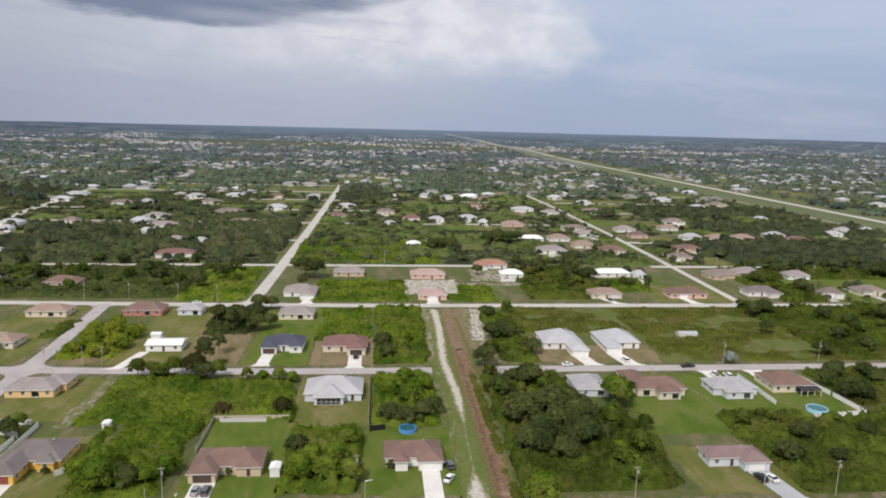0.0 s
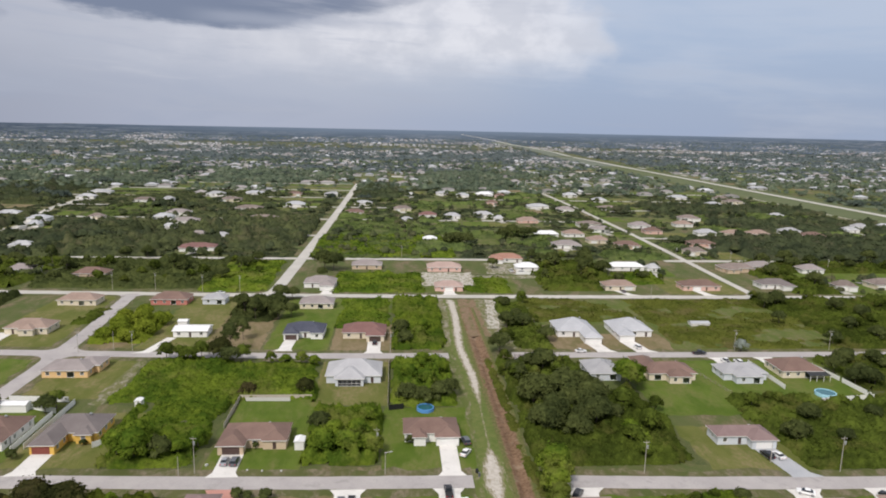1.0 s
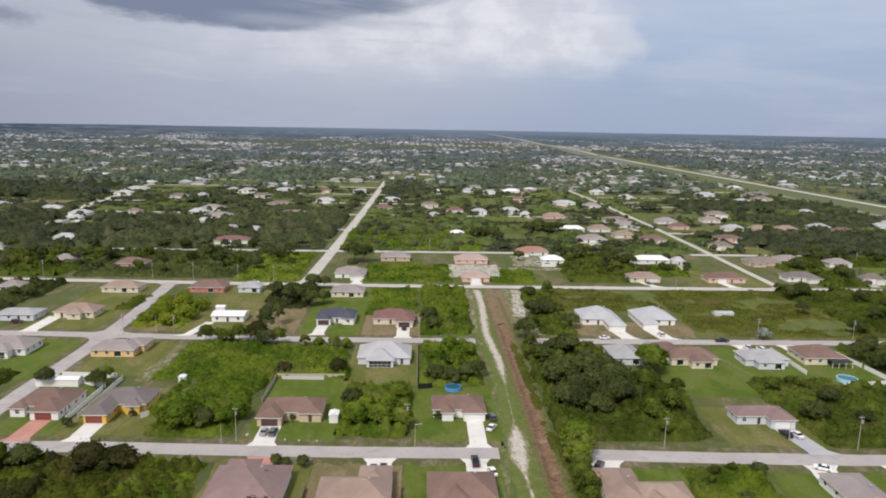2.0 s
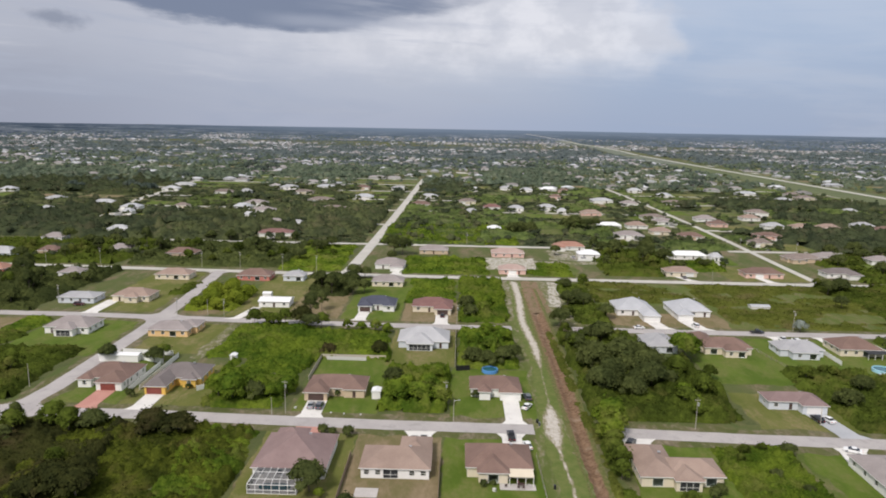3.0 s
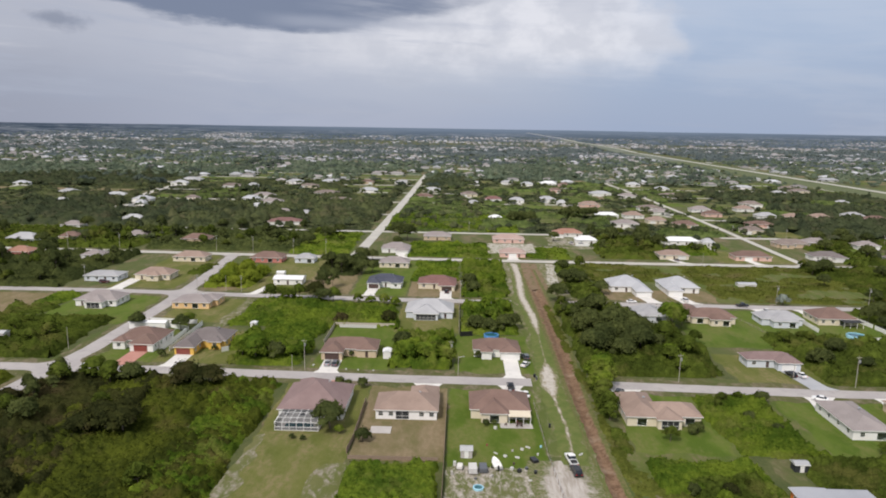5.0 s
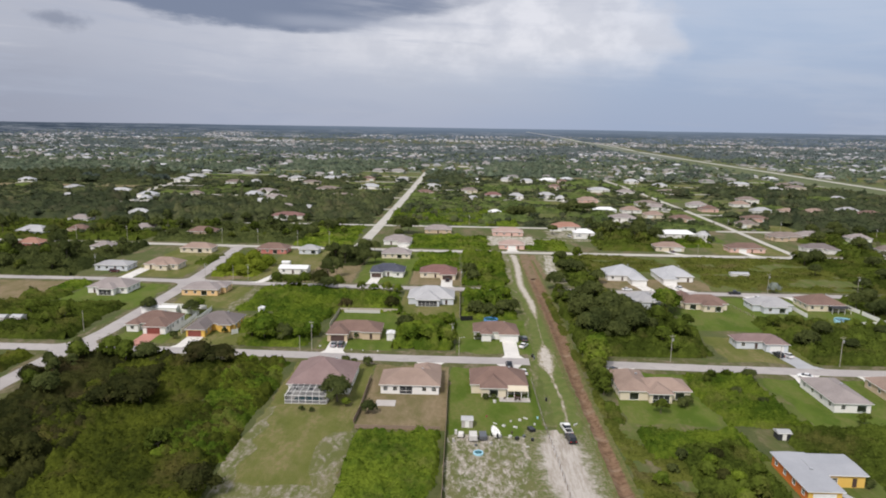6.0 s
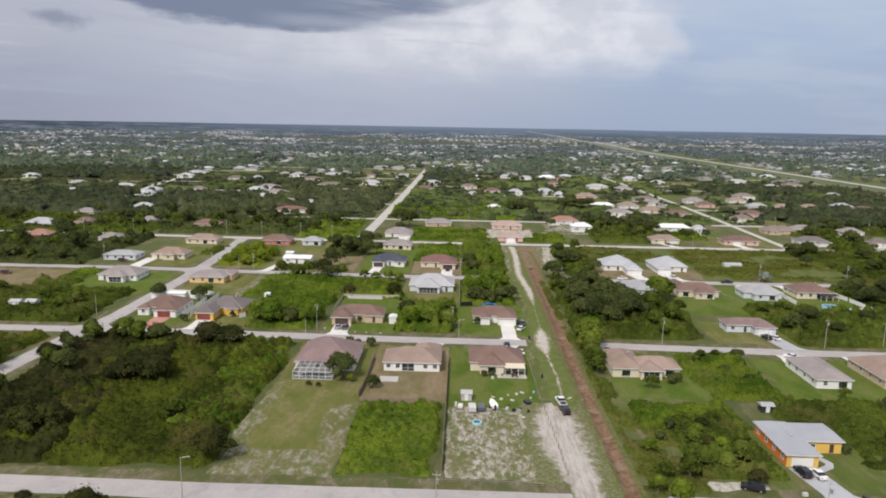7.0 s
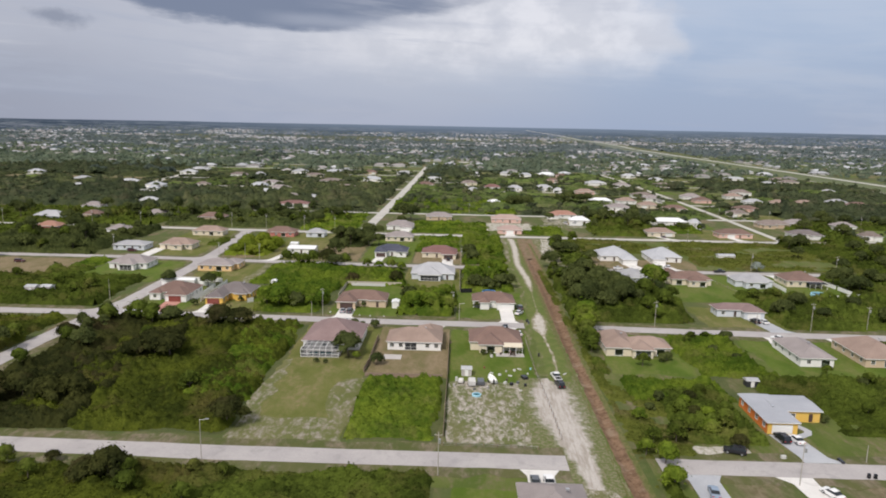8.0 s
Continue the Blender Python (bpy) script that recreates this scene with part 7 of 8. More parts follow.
for spec in (
    # between the two nearest streets
    (-136, -92, -79.4, -6, 2.0, 1.0, 2.9, "wild", "wild thicket of mixed scrub on empty lots"),
    (-151.6, -92, -115, -6, 2.1, 1.0, 3.4, "dusk", "dark scrub standing higher in the thicket"),
    (-97, -74, -78.8, -5, 2.2, 1.2, 2.9, "bright", "bright green scrub at the thicket edge"),
    (-52.8, -93, -31, -55, 1.7, 1.2, 2.1, "bright", "dense bright green palmetto on an empty lot"),
    (-260, -92, -164, -6, 2.6, 1.2, 3.0, "wild", "wild thicket beyond the cross street"),
    (12.6, -48, 17.4, 4, 1.9, 0.6, 1.5, "mid", "shrubs along the ditch"),
    (10.6, -140, 14.8, 100, 2.6, 0.2, 1.0, "weed", "weeds along the bank of the ditch"),
    (18, -67, 48, -48, 2.0, 0.6, 1.7, "bright", "low bright weeds behind the lawns"),
    (11.2, -99, 27, -50, 2.0, 0.15, 0.9, "weed", "olive weeds and brambles beside the ditch"),
    (24, -90, 44, -56, 2.2, 1.0, 2.7, "mid", "rough scrub beside the orange house"),
    (-420, 208, -228, 291, 4.0, 1.4, 3.2, "mid", "dark wood and scrub"),
    (-420, 0, -300, 190, 4.0, 1.4, 3.2, "mid", "dark wood and scrub"),
    (330, 100, 458, 290, 4.0, 1.4, 3.2, "mid", "dark wood and scrub"),
    (250, 0, 330, 190, 3.6, 1.4, 3.2, "mid", "dark wood and scrub"),
    (41, -48, 67, -8, 1.7, 0.9, 2.2, "bright", "low bright green scrub on an empty lot"),
    (54, -68, 125, -46, 2.0, 1.1, 2.4, "mid", "dense scrub behind the lawns"),
    (62, -96, 125, -62, 2.2, 1.0, 2.3, "mid", "dense scrub beside the orange house"),
    (110, -46, 170, -10, 2.4, 1.0, 2.4, "mid", "scrub on an empty lot"),
    # south of the nearest street
    (-170, -134, -76, -104.8, 2.2, 1.0, 2.2, "wild", "dark green scrub along the nearest street"),
    (-82, -134, -31, -105.4, 2.2, 0.9, 1.8, "mid", "green scrub along the nearest street"),
    (13.5, -135, 18, -106, 1.9, 1.0, 2.2, "mid", "shrubs along the ditch"),
    # between the second and third street
    (-104, 8, -77, 92, 2.0, 1.1, 2.8, "bright", "wild green thicket on an empty lot"),
    (-108, 22, -103, 50, 2.0, 1.0, 2.4, "bright", "green shrubs beside the yellow house"),
    (-119, 50, -50, 92, 2.0, 1.1, 2.4, "bright", "bright thicket behind the houses"),
    (-50.5, 8, -27.5, 48, 2.0, 1.6, 4.0, "bright", "tall dense green shrubs between two houses"),
    (-26, 46, -2.5, 92, 2.1, 1.6, 4.0, "bright", "tall dense green thicket behind the pool"),
    (14, 6, 62, 62, 2.2, 1.6, 4.6, "mid", "dense dark thicket beside the ditch"),
    (14, 58, 46, 92, 2.2, 1.4, 3.2, "mid", "dense dark thicket beside the ditch"),
    (88, 2, 175, 56, 2.3, 1.4, 4.0, "mid", "dense dark scrub behind the houses"),
    (145, 56, 220, 92, 2.6, 1.3, 3.0, "mid", "dark scrub"),
    (-260, 10, -163, 60, 2.5, 1.1, 2.6, "mid", "green scrub beyond the cross street"),
    (-217, 44, -196, 74, 2.6, 0.8, 2.0, "mid", "green scrub beside a lawn"),
    (-212, 72, -198, 98, 2.6, 0.6, 1.7, "bright", "bright low scrub beside a lawn"),
    # between the third and fourth street
    (-104, 106, -80, 112, 2.2, 0.9, 1.8, "mid", "low shrubs along the street"),
    (-103, 142, -79, 190, 2.3, 1.4, 3.0, "tree", "dark undergrowth beneath the trees"),
    (-26, 104, -1, 188, 2.3, 1.3, 3.4, "bright", "dense trees and scrub on an empty lot"),
    (-151, 112, -127, 154, 2.3, 0.8, 2.6, "lime", "yellow-green young growth under the trees"),
    (-52, 134, -26, 188, 2.3, 0.7, 1.7, "bright", "low bright weeds on an empty lot"),
    (26, 104, 44, 188, 2.4, 1.3, 3.0, "mid", "dense dark scrub beside the ditch"),
    (42, 144, 96, 189, 2.6, 0.4, 1.4, "weed", "scrub behind the new houses"),
    (96, 104, 176, 189, 2.6, 0.2, 1.2, "weed", "low weedy growth in an open field"),
    (170, 104, 260, 189, 2.8, 1.3, 3.0, "mid", "dark scrub"),
    (-300, 106, -216, 196, 2.9, 1.4, 3.2, "tree", "dark scrub on empty lots"),
    (-170, 140, -150, 170, 2.6, 1.0, 2.0, "mid", "shrubs behind houses"),
    # beyond the fourth street
    (-225, 208, -128, 288, 2.9, 1.4, 3.8, "tree", "dark green wood on empty lots"),
    (-132, 201, -94, 288, 2.5, 0.9, 2.2, "bright", "bright green scrub along the street"),
    (-60, 200, -4, 252, 2.6, 0.9, 2.0, "bright", "bright scrub on an empty lot"),
    (14, 200, 44, 250, 2.7, 0.8, 1.9, "bright", "bright scrub on an empty lot"),
    (60, 206, 112, 292, 2.9, 1.5, 3.4, "mid", "dark wood on empty lots"),
    (112, 222, 140, 256, 2.6, 0.8, 1.9, "bright", "bright scrub on an empty lot"),
    (205, 200, 340, 290, 3.0, 1.5, 3.4, "mid", "dark wood on empty lots"),
    (-84, 302, 20, 392, 3.1, 1.1, 2.8, "bright", "green scrub on empty lots"),
):
    x0, y0, x1, y1, gap, r0, r1, mat, label = spec
    bare = r1 < 1.6
    if gap > 3.4:
        step, per_metre, size = 2.2, 0.5, 0.9
    elif y0 > 195:
        step, per_metre, size = 1.6, 0.8, 0.7
    elif x1 < -162 or x0 > 87:
        step, per_metre, size = 1.1, 1.6, 0.45
    elif y0 < 0:
        step, per_metre, size = 0.58, 4.2, 0.29
    else:
        step, per_metre, size = (0.9, 2.8, 0.38) if y0 < 100 else (1.1, 1.7, 0.5)
    thicket(x0, y0, x1, y1, step, r0, r1 * 1.25, mat, label, per_metre, size, (0.48 if r1 < 1.5 else 0.42) if bare else 0.24, not bare, int(x0 + 1400))


def tree_kind(name, category, label, h, crown_r, crown_h, lobes, each, size, mat, seed, trunk_r=0.22, lean=0.4):
    """One tree with a tapered trunk, limbs and a crown of leafy lobes, later copied."""
    rng = np.random.default_rng(seed)
    base = thing(name, pose(0, 0, -60), label, category, "trees")
    s = Shape()
    fork = (lean * rng.uniform(-1, 1), lean * rng.uniform(-1, 1), h * 0.42)
    s.tube((0, 0, 0), fork, trunk_r, trunk_r * 0.65, 8)
    centres, across, tall = [], [], []
    for i in range(lobes * 2):
        a = 2 * math.pi * (i + rng.uniform(-0.25, 0.25)) / lobes * 1.2
        r = crown_r * (0.0 if i == 0 else rng.uniform(0.25, 0.85))
        z = h - crown_h * (0.25 if i == 0 else 0.15 + 0.75 * (r / crown_r) ** 1.6 * rng.uniform(0.7, 1.2))
        tip = (fork[0] + r * math.cos(a), fork[1] + r * math.sin(a), z)
        if i % 3 == 0:
            s.tube(fork, tip, trunk_r * 0.5, trunk_r * 0.15, 6)
        centres.append(tip)
        q = crown_r * rng.uniform(0.22, 0.38)
        across.append(q)
        tall.append(q * rng.uniform(0.6, 0.85) + 0.2)
    # the dense heart of the crown
    centres.append((fork[0], fork[1], h - crown_h * 0.42))
    across.append(crown_r * 0.86)
    tall.append(crown_h * 0.44)
    part("trunk", s.data("trunk", M_TRUNK), base)
    part("crown", leaf_mesh("crown", centres, across, tall, int(each * 0.58), size * 0.86, mat, -0.5, seed, "coarse", 1.32), base)
    return base


TREES = {
    "oak": [tree_kind("oak_tree", "tree", "broad dark green oak with a dense rounded crown", 7.5, 4.2, 5.2, 11, 80, 0.5, M_LEAF_TREE, 11 + i) for i in range(3)],
    "scrub": [tree_kind("scrub_tree", "tree", "green scrub tree with an uneven crown", 6.0, 2.8, 4.4, 8, 70, 0.45, M_LEAF_MID, 21 + i, 0.15) for i in range(3)],
    "pine": [tree_kind("pine_tree", "tree", "tall dark narrow tree with an open crown", 10.5, 3.0, 8.0, 13, 66, 0.45, M_LEAF_TREE, 31 + i, 0.18, 0.2) for i in range(2)],
    "lime": [tree_kind("young_tree", "tree", "bright yellow-green young tree with a round crown", 6.6, 4.0, 6.0, 16, 90, 0.5, M_LEAF_LIME, 41 + i, 0.14) for i in range(2)],
    "green": [tree_kind("shade_tree", "tree", "full green round shade tree on a lawn", 6.5, 3.4, 5.4, 10, 84, 0.45, M_LEAF_BRIGHT, 51)],
    "silver": [tree_kind("silver_palm", "palm", "pale silver-grey fan palm", 5.5, 2.6, 4.0, 8, 50, 0.5, M_LEAF_SILVER, 61)],
    "dusk": [tree_kind("oak_tree", "tree", "dark oak with a dense low crown", 6.6, 4.2, 5.2, 12, 80, 0.46, M_LEAF_DUSK, 81 + i) for i in range(2)],
    "bush": [tree_kind("round_bush", "bush", "clipped round dark bush on a lawn", 2.2, 1.3, 2.0, 7, 40, 0.28, M_LEAF_TREE, 71, 0.08)],
}
TREE_RNG = np.random.default_rng(99)


def plant(kind, x, y, scale=1.0):
    kinds = TREES[kind]
    k = scale * TREE_RNG.uniform(0.9, 1.1)
    return copy_thing(kinds[int(TREE_RNG.integers(len(kinds)))], pose(x, y, 0, 0, 0, TREE_RNG.uniform(0, 360)) @ Matrix.Diagonal((k, k, k * TREE_RNG.uniform(0.9, 1.12), 1)))


for kind, x, y, k in (
    ("bush", -63.4, -7.6, 1.3), ("bush", -60.6, -8.0, 0.9), ("bush", -56.2, -8.8, 1.5), ("green", -57.8, -40.2, 0.4), ("oak", -60.4, -37.6, 1.08), ("bush", -51.0, -44.4, 1.5), ("bush", -69, -43.8, 0.7), ("bush", -66, -44.6, 0.6),
    ("dusk", -108.6, -12, 1.15), ("dusk", -102, -11.4, 1.1), ("dusk", -121.5, -46, 1.1), ("dusk", -117, -43, 1.25), ("dusk", -112, -44, 1.15), ("dusk", -115, -37, 1.0), ("dusk", -80.8, -87.5, 1.1),
    ("dusk", -128, -79, 1.05), ("dusk", -136, -76, 1.15), ("dusk", -123, -76, 0.95), ("dusk", -143, -79, 1.1), ("dusk", -147, -72, 1.0), ("dusk", -132, -70, 0.9), ("scrub", -132, -12, 1.2), ("scrub", -138, -9, 1.3), ("oak", -126, -10, 0.9), ("scrub", -146, -14, 1.2), ("pine", -149, -8, 0.7), ("scrub", -96, -70, 1.0),
    ("scrub", -125, -30, 1.0), ("oak", -140, -40, 0.9), ("pine", -150, -22, 0.75), ("pine", -146.6, -26, 0.7), ("dusk", -150.6, -30, 0.85), ("pine", -144.6, -19, 0.65), ("oak", -165, -42, 0.9), ("oak", -167, -52, 0.9), ("oak", -164.6, -60, 0.85), ("scrub", -166, -33, 1.0),
    ("green", 17.6, -1.6, 1.5), ("oak", 18, 100, 1.35), ("oak", 21, 45, 1.35), ("oak", 32, 51, 1.4), ("oak", 26, 34, 1.25), ("oak", 40, 45, 1.2), ("oak", 20, 24, 1.35), ("oak", 30, 22, 1.1), ("oak", 38, 31, 1.1), ("scrub", 48, 38, 1.5), ("scrub", 52, 24, 1.4), ("scrub", 44, 16, 1.4), ("green", 57, 60, 1.7), ("green", 16.4, -8.6, 1.2), ("scrub", 15.6, -14.4, 1.2), ("scrub", 14.8, -18, 1.05), ("scrub", 15.0, -23, 1.0), ("scrub", 14.6, -28, 0.9), ("bush", -19.6, -33.2, 0.9), ("bush", -17.2, -32.8, 0.6), ("scrub", 27.5, -40, 0.8), ("bush", 36.4, -34.2, 1.2), ("bush", 34.4, -35.4, 1.3),
    ("green", 31, -86, 0.7), ("scrub", 35, -84, 0.9), ("green", 33, -78, 0.6), ("scrub", 27, -76, 0.8), ("green", 30, -70, 0.55), ("scrub", 39, -74, 0.7), ("scrub", 36, -63, 0.7), ("bush", 25, -66, 1.2), ("bush", 21, -72, 1.0), ("green", 40, -58, 0.5), ("scrub", -149, -56, 0.9), ("scrub", -148.4, -34, 1.0), ("scrub", -149, -80, 0.9),  ("scrub", 22, -90, 0.9), ("green", 13.6, -96, 0.6), ("green", 16.8, -99.6, 0.8), ("green", 15.2, -110.6, 0.75), ("scrub", 16.8, -90.5, 0.7), ("green", 16.9, -78, 0.5), ("scrub", 25.6, -86.6, 0.9), ("dusk", 30, -77, 0.5), ("dusk", 32.4, -66.6, 0.5), ("dusk", 35.5, -91.6, 0.45),
    ("dusk", -95.2, -112.6, 0.82), ("dusk", -99.4, -113.4, 0.72), ("scrub", -91.8, -112, 0.7), ("dusk", -110, -106.4, 0.36), ("scrub", -79.5, -110, 0.6), ("scrub", -73.4, -110.8, 0.5), ("scrub", -118, -109, 0.8),
    ("scrub", 50, -14, 0.55), ("scrub", 55.5, -12, 0.6), ("scrub", 47, -19, 0.5), ("scrub", 60, -22, 0.5), ("bush", 53, -26, 1.3), ("bush", 58, -33, 1.2), ("bush", 62, -76.6, 1.1), ("bush", 85, -52, 1.3), ("oak", 62, -14, 0.55), ("scrub", 79, -44.5, 0.6),
    ("green", -131.6, 47.6, 1.05), ("oak", -150.6, 45.0, 0.75), ("bush", -127.6, 14.5, 1.3), ("dusk", -73.6, 57, 0.75), ("dusk", -54.4, 57.4, 0.78), ("bush", -63.6, 19.2, 1.0), ("bush", -19.8, 20.6, 1.3), ("bush", -112.4, 22, 0.9),
    ("oak", -15, 49, 0.9), ("oak", -20.4, 50, 0.85), ("oak", -9, 50.6, 0.9), ("oak", -6, 56, 0.9), ("green", -14, 62, 1.1), ("green", -20, 70, 1.1), ("green", -8, 72, 1.1), ("green", -14, 82, 1.1),
    ("green", -31.5, 14, 1.1), ("green", -38, 13, 1.25), ("green", -45, 15, 1.15), ("green", -35, 22, 1.15), ("green", -42, 24, 1.1), ("oak", -47, 30, 0.8), ("green", -33, 33, 1.0), ("green", -100, 14, 1.45), ("green", -94.6, 11.6, 1.4), ("green", -97, 20, 1.3), ("oak", -88, 13, 0.8), ("oak", -92, 18, 0.6), ("green", -84, 14, 0.9), ("green", -89, 12, 0.9), ("green", -80, 20, 0.9),
    ("pine", -90, 101, 1.2), ("pine", -88.6, 118, 0.9), ("pine", -89, 146, 1.2), ("oak", -88, 158, 1.2), ("oak", -83, 166, 1.2), ("pine", -96, 156, 1.25), ("oak", -92, 168, 1.1), ("oak", -99, 164, 1.1), ("scrub", -99, 93, 1.1), ("scrub", -104, 92, 0.9),
    ("lime", -146, 118, 1.0), ("lime", -141, 124, 1.1), ("lime", -136, 116, 1.0), ("lime", -131, 126, 1.0), ("lime", -144, 132, 1.1), ("lime", -137, 138, 1.1), ("lime", -130, 140, 1.0), ("lime", -147, 144, 1.0), ("lime", -141, 152, 1.0),
    ("silver", 121, 101.5, 1.1), ("scrub", 64, 66, 1.25), ("scrub", 62, 72, 1.2), ("scrub", 60.4, 65, 1.1),
    ("oak", -20, 110, 0.9), ("green", -14, 118, 1.0), ("oak", -22, 124, 0.9), ("green", -12, 130, 1.0), ("oak", -78, 186, 1.0), ("oak", -79, 149, 1.1), ("oak", -74, 154, 0.9), ("oak", -84, 184, 1.0), ("scrub", -102, 88, 1.2), ("oak", -86.6, 88, 0.95), ("scrub", -83, 90, 1.1), ("scrub", -72, 88, 0.8), ("green", -66, 87, 0.75), ("green", -60, 88, 0.7), ("green", -55, 86, 0.7), ("dusk", -92, 95, 1.25), ("scrub", -112, 92, 1.2), ("scrub", -106.5, 91, 1.1), ("oak", -132.8, 43, 0.75),
    ("oak", -68, 236, 0.8), ("oak", -63, 257, 1.7), ("oak", -69, 261, 1.6), ("oak", 38.6, 268, 0.9), ("scrub", 72, 262, 1.1), ("oak", 16, 346, 1.4), ("oak", 23, 350, 1.5), ("oak", 30, 345, 1.3), ("oak", 62, 376, 1.3), ("oak", 71, 380, 1.6), ("oak", 80, 378, 1.5), ("oak", 87, 382, 1.3),
    ("oak", -205, 300, 1.0), ("oak", -190, 296, 1.0), ("oak", -258, 118, 1.0),
):
    plant(kind, x, y, k)
# woods where the crowns stand close
for x0, y0, x1, y1, count, kinds, k in (
    (15, 8, 46, 60, 15, ("oak", "scrub", "oak"), 1.0), (44, 10, 62, 48, 5, ("scrub", "green", "oak"), 0.8), (15, 60, 40, 90, 12, ("oak", "scrub"), 1.0),
    (21, 104, 27, 148, 5, ("oak", "scrub"), 0.95), (26, 106, 44, 186, 9, ("scrub", "oak"), 0.9), (92, 6, 150, 50, 11, ("scrub", "oak"), 0.85), (140, 50, 190, 90, 16, ("oak",), 1.0),
    (-230, -80, -166, -10, 16, ("oak", "scrub"), 0.9), (-260, 12, -166, 56, 10, ("scrub",), 0.9), (-300, 110, -216, 194, 26, ("oak", "pine", "scrub"), 1.05), (-300, 64, -262, 98, 9, ("oak",), 1.0),
    (-410, 210, -230, 288, 30, ("oak", "scrub", "pine"), 1.1), (-222, 210, -104, 286, 32, ("scrub", "oak", "scrub", "pine"), 1.05), (62, 210, 112, 290, 22, ("oak", "scrub", "pine"), 1.1), (120, 224, 140, 250, 4, ("oak", "scrub"), 0.8), (208, 204, 330, 290, 26, ("oak", "oak", "scrub"), 1.15),
    (160, 106, 260, 188, 26, ("oak", "scrub"), 1.05), (70, -94, 120, -50, 10, ("scrub",), 0.8), (-150, -148, -60, -112, 6, ("scrub",), 0.8),
):
    rng = np.random.default_rng(int(abs(x0 * 13 + y0)))
    done = 0
    while done < count:
        x, y = rng.uniform(x0, x1), rng.uniform(y0, y1)
        done += 1
        if not blocked(x, y, 1.5):
            plant(kinds[done % len(kinds)], x, y, k * rng.uniform(0.75, 1.2))
for kinds in TREES.values():
    for ob in kinds:
        for o in (*ob.children, ob):
            bpy.data.objects.remove(o)

# ---- the town beyond ----
FAR_RNG = np.random.default_rng(5)


def in_view(x, y, spare=40.0):
    return -0.74 * (y + 190) - spare < x + 28 < 0.80 * (y + 160) + spare


# ground of the town: x0, y0, x1, y1 and what grows there
ZONES = [
    (-350, 378, -320, 458, "grass"),     (-345, 330, -268, 352, "grass"), (-275, 262, -235, 296, "grass"), (-330, 395, -296, 420, "grass"), (-236, 380, -200, 410, "grass"),
    (-420, 296, -268, 452, "wood"), (-268, 296, -190, 452, "olive"), (-190, 334, -94, 470, "olive"), (224, 298, 392, 396, "wood"), (300, 432, 456, 500, "wood"), (262, 566, 456, 640, "wood"), (196, 500, 262, 566, "grass"), (300, 640, 360, 700, "green"), (-600, 620, -420, 800, "wood"),
    (-84, 296, -8, 470, "green"), (-80, 476, 56, 500, "green"), (-320, 490, -250, 600, "green"), (44, 404, 62, 480, "grass"), (60, 395, 94, 482, "grass"), (-168, 590, -108, 694, "grass"), (-400, 700, -300, 772, "grass"),
    (-440, 446, -395, 500, "grass"), (134, 298, 176, 352, "green"), (110, 352, 176, 480, "grass"), (190, 400, 316, 430, "grass"),
]
FAR_ZONES = [(-520, 850, -380, 980, "wood"), (40, 820, 160, 1200, "wood"), (196, 640, 300, 760, "grass"), (-76, 690, -24, 860, "wood"), (-330, 900, -190, 1120, "wood"), (-900, 640, -600, 1000, "wood"), (-190, 720, -90, 860, "grass")]
# houses of the town by roof and wall: x and y of the middle of the front, width
TOWN = {
    ("umber", "white"): [(-304, 610, 24), (-148, 472, 27), (-12, 888, 19), (158, 457, 22), (276, 506, 20), (410, 713, 18), (373, 806, 16), (240, 208, 12)],
    ("umber", "cream"): [(-176, 548, 26), (-214, 631, 23), (-234, 774, 19), (-17, 559, 18), (12, 866, 22), (-128, 879, 21), (218, 590, 23), (406, 672, 22), (341, 1046, 28), (269, 214, 16), (198, 317, 15), (-298, 474, 13)],
    ("taupe", "white"): [(-211, 449, 22), (-235, 506, 22), (-179, 375, 13), (160, 424, 19), (163, 570, 18), (107, 341, 20), (-244, 242, 16)],
    ("grey", "white"): [(-160, 373, 10), (-452, 920, 20), (-104, 706, 20), (32, 503, 15), (37, 735, 15), (65, 517, 18), (335, 424, 17), (424, 456, 15), (385, 535, 15), (647, 698, 18), (-449, 516, 17)],
    ("pale", "white"): [(-239, 475, 17), (-434, 791, 27), (-341, 457, 18), (-327, 423, 10), (-522, 914, 24), (-550, 1006, 28), (-202, 706, 22), (-134, 586, 20), (233, 677, 17), (63, 714, 16), (234, 786, 16), (276, 1080, 30), (306, 1015, 22), (451, 1089, 17), (354, 720, 28), (445, 833, 20), (720, 932, 38), (761, 871, 25), (-553, 597, 17)],
    ("chalk", "white"): [(-215, 418, 11), (-281, 623, 12), (-384, 689, 26), (-405, 789, 16), (-342, 830, 13), (-245, 687, 20), (-61, 610, 19), (-14, 472, 12), (-5, 713, 9), (-202, 1105, 17), (-108, 936, 16), (138, 597, 24), (77, 492, 9), (210, 733, 18), (240, 945, 12), (221, 863, 14), (413, 1055, 24), (395, 890, 14), (92, 1017, 12), (367, 644, 17), (402, 438, 15), (451, 460, 12), (318, 271, 9), (558, 891, 28), (701, 1043, 30), (724, 877, 18), (-287, 324, 15), (-383, 486, 22), (-378, 638, 19), (-406, 430, 12), (143, 258, 8)],
    ("brown", "tan"): [(-151, 700, 17), (-66, 523, 19), (-154, 875, 28), (156, 344, 18), (-284, 231, 13), (340, 397, 19)],
    ("maroon", "white"): [(8, 509, 17), (120, 998, 15), (-165, 321, 24)],
    ("brown", "pink"): [(112, 712, 14), (89, 626, 14), (221, 355, 20), (-166, 473, 9)],
}
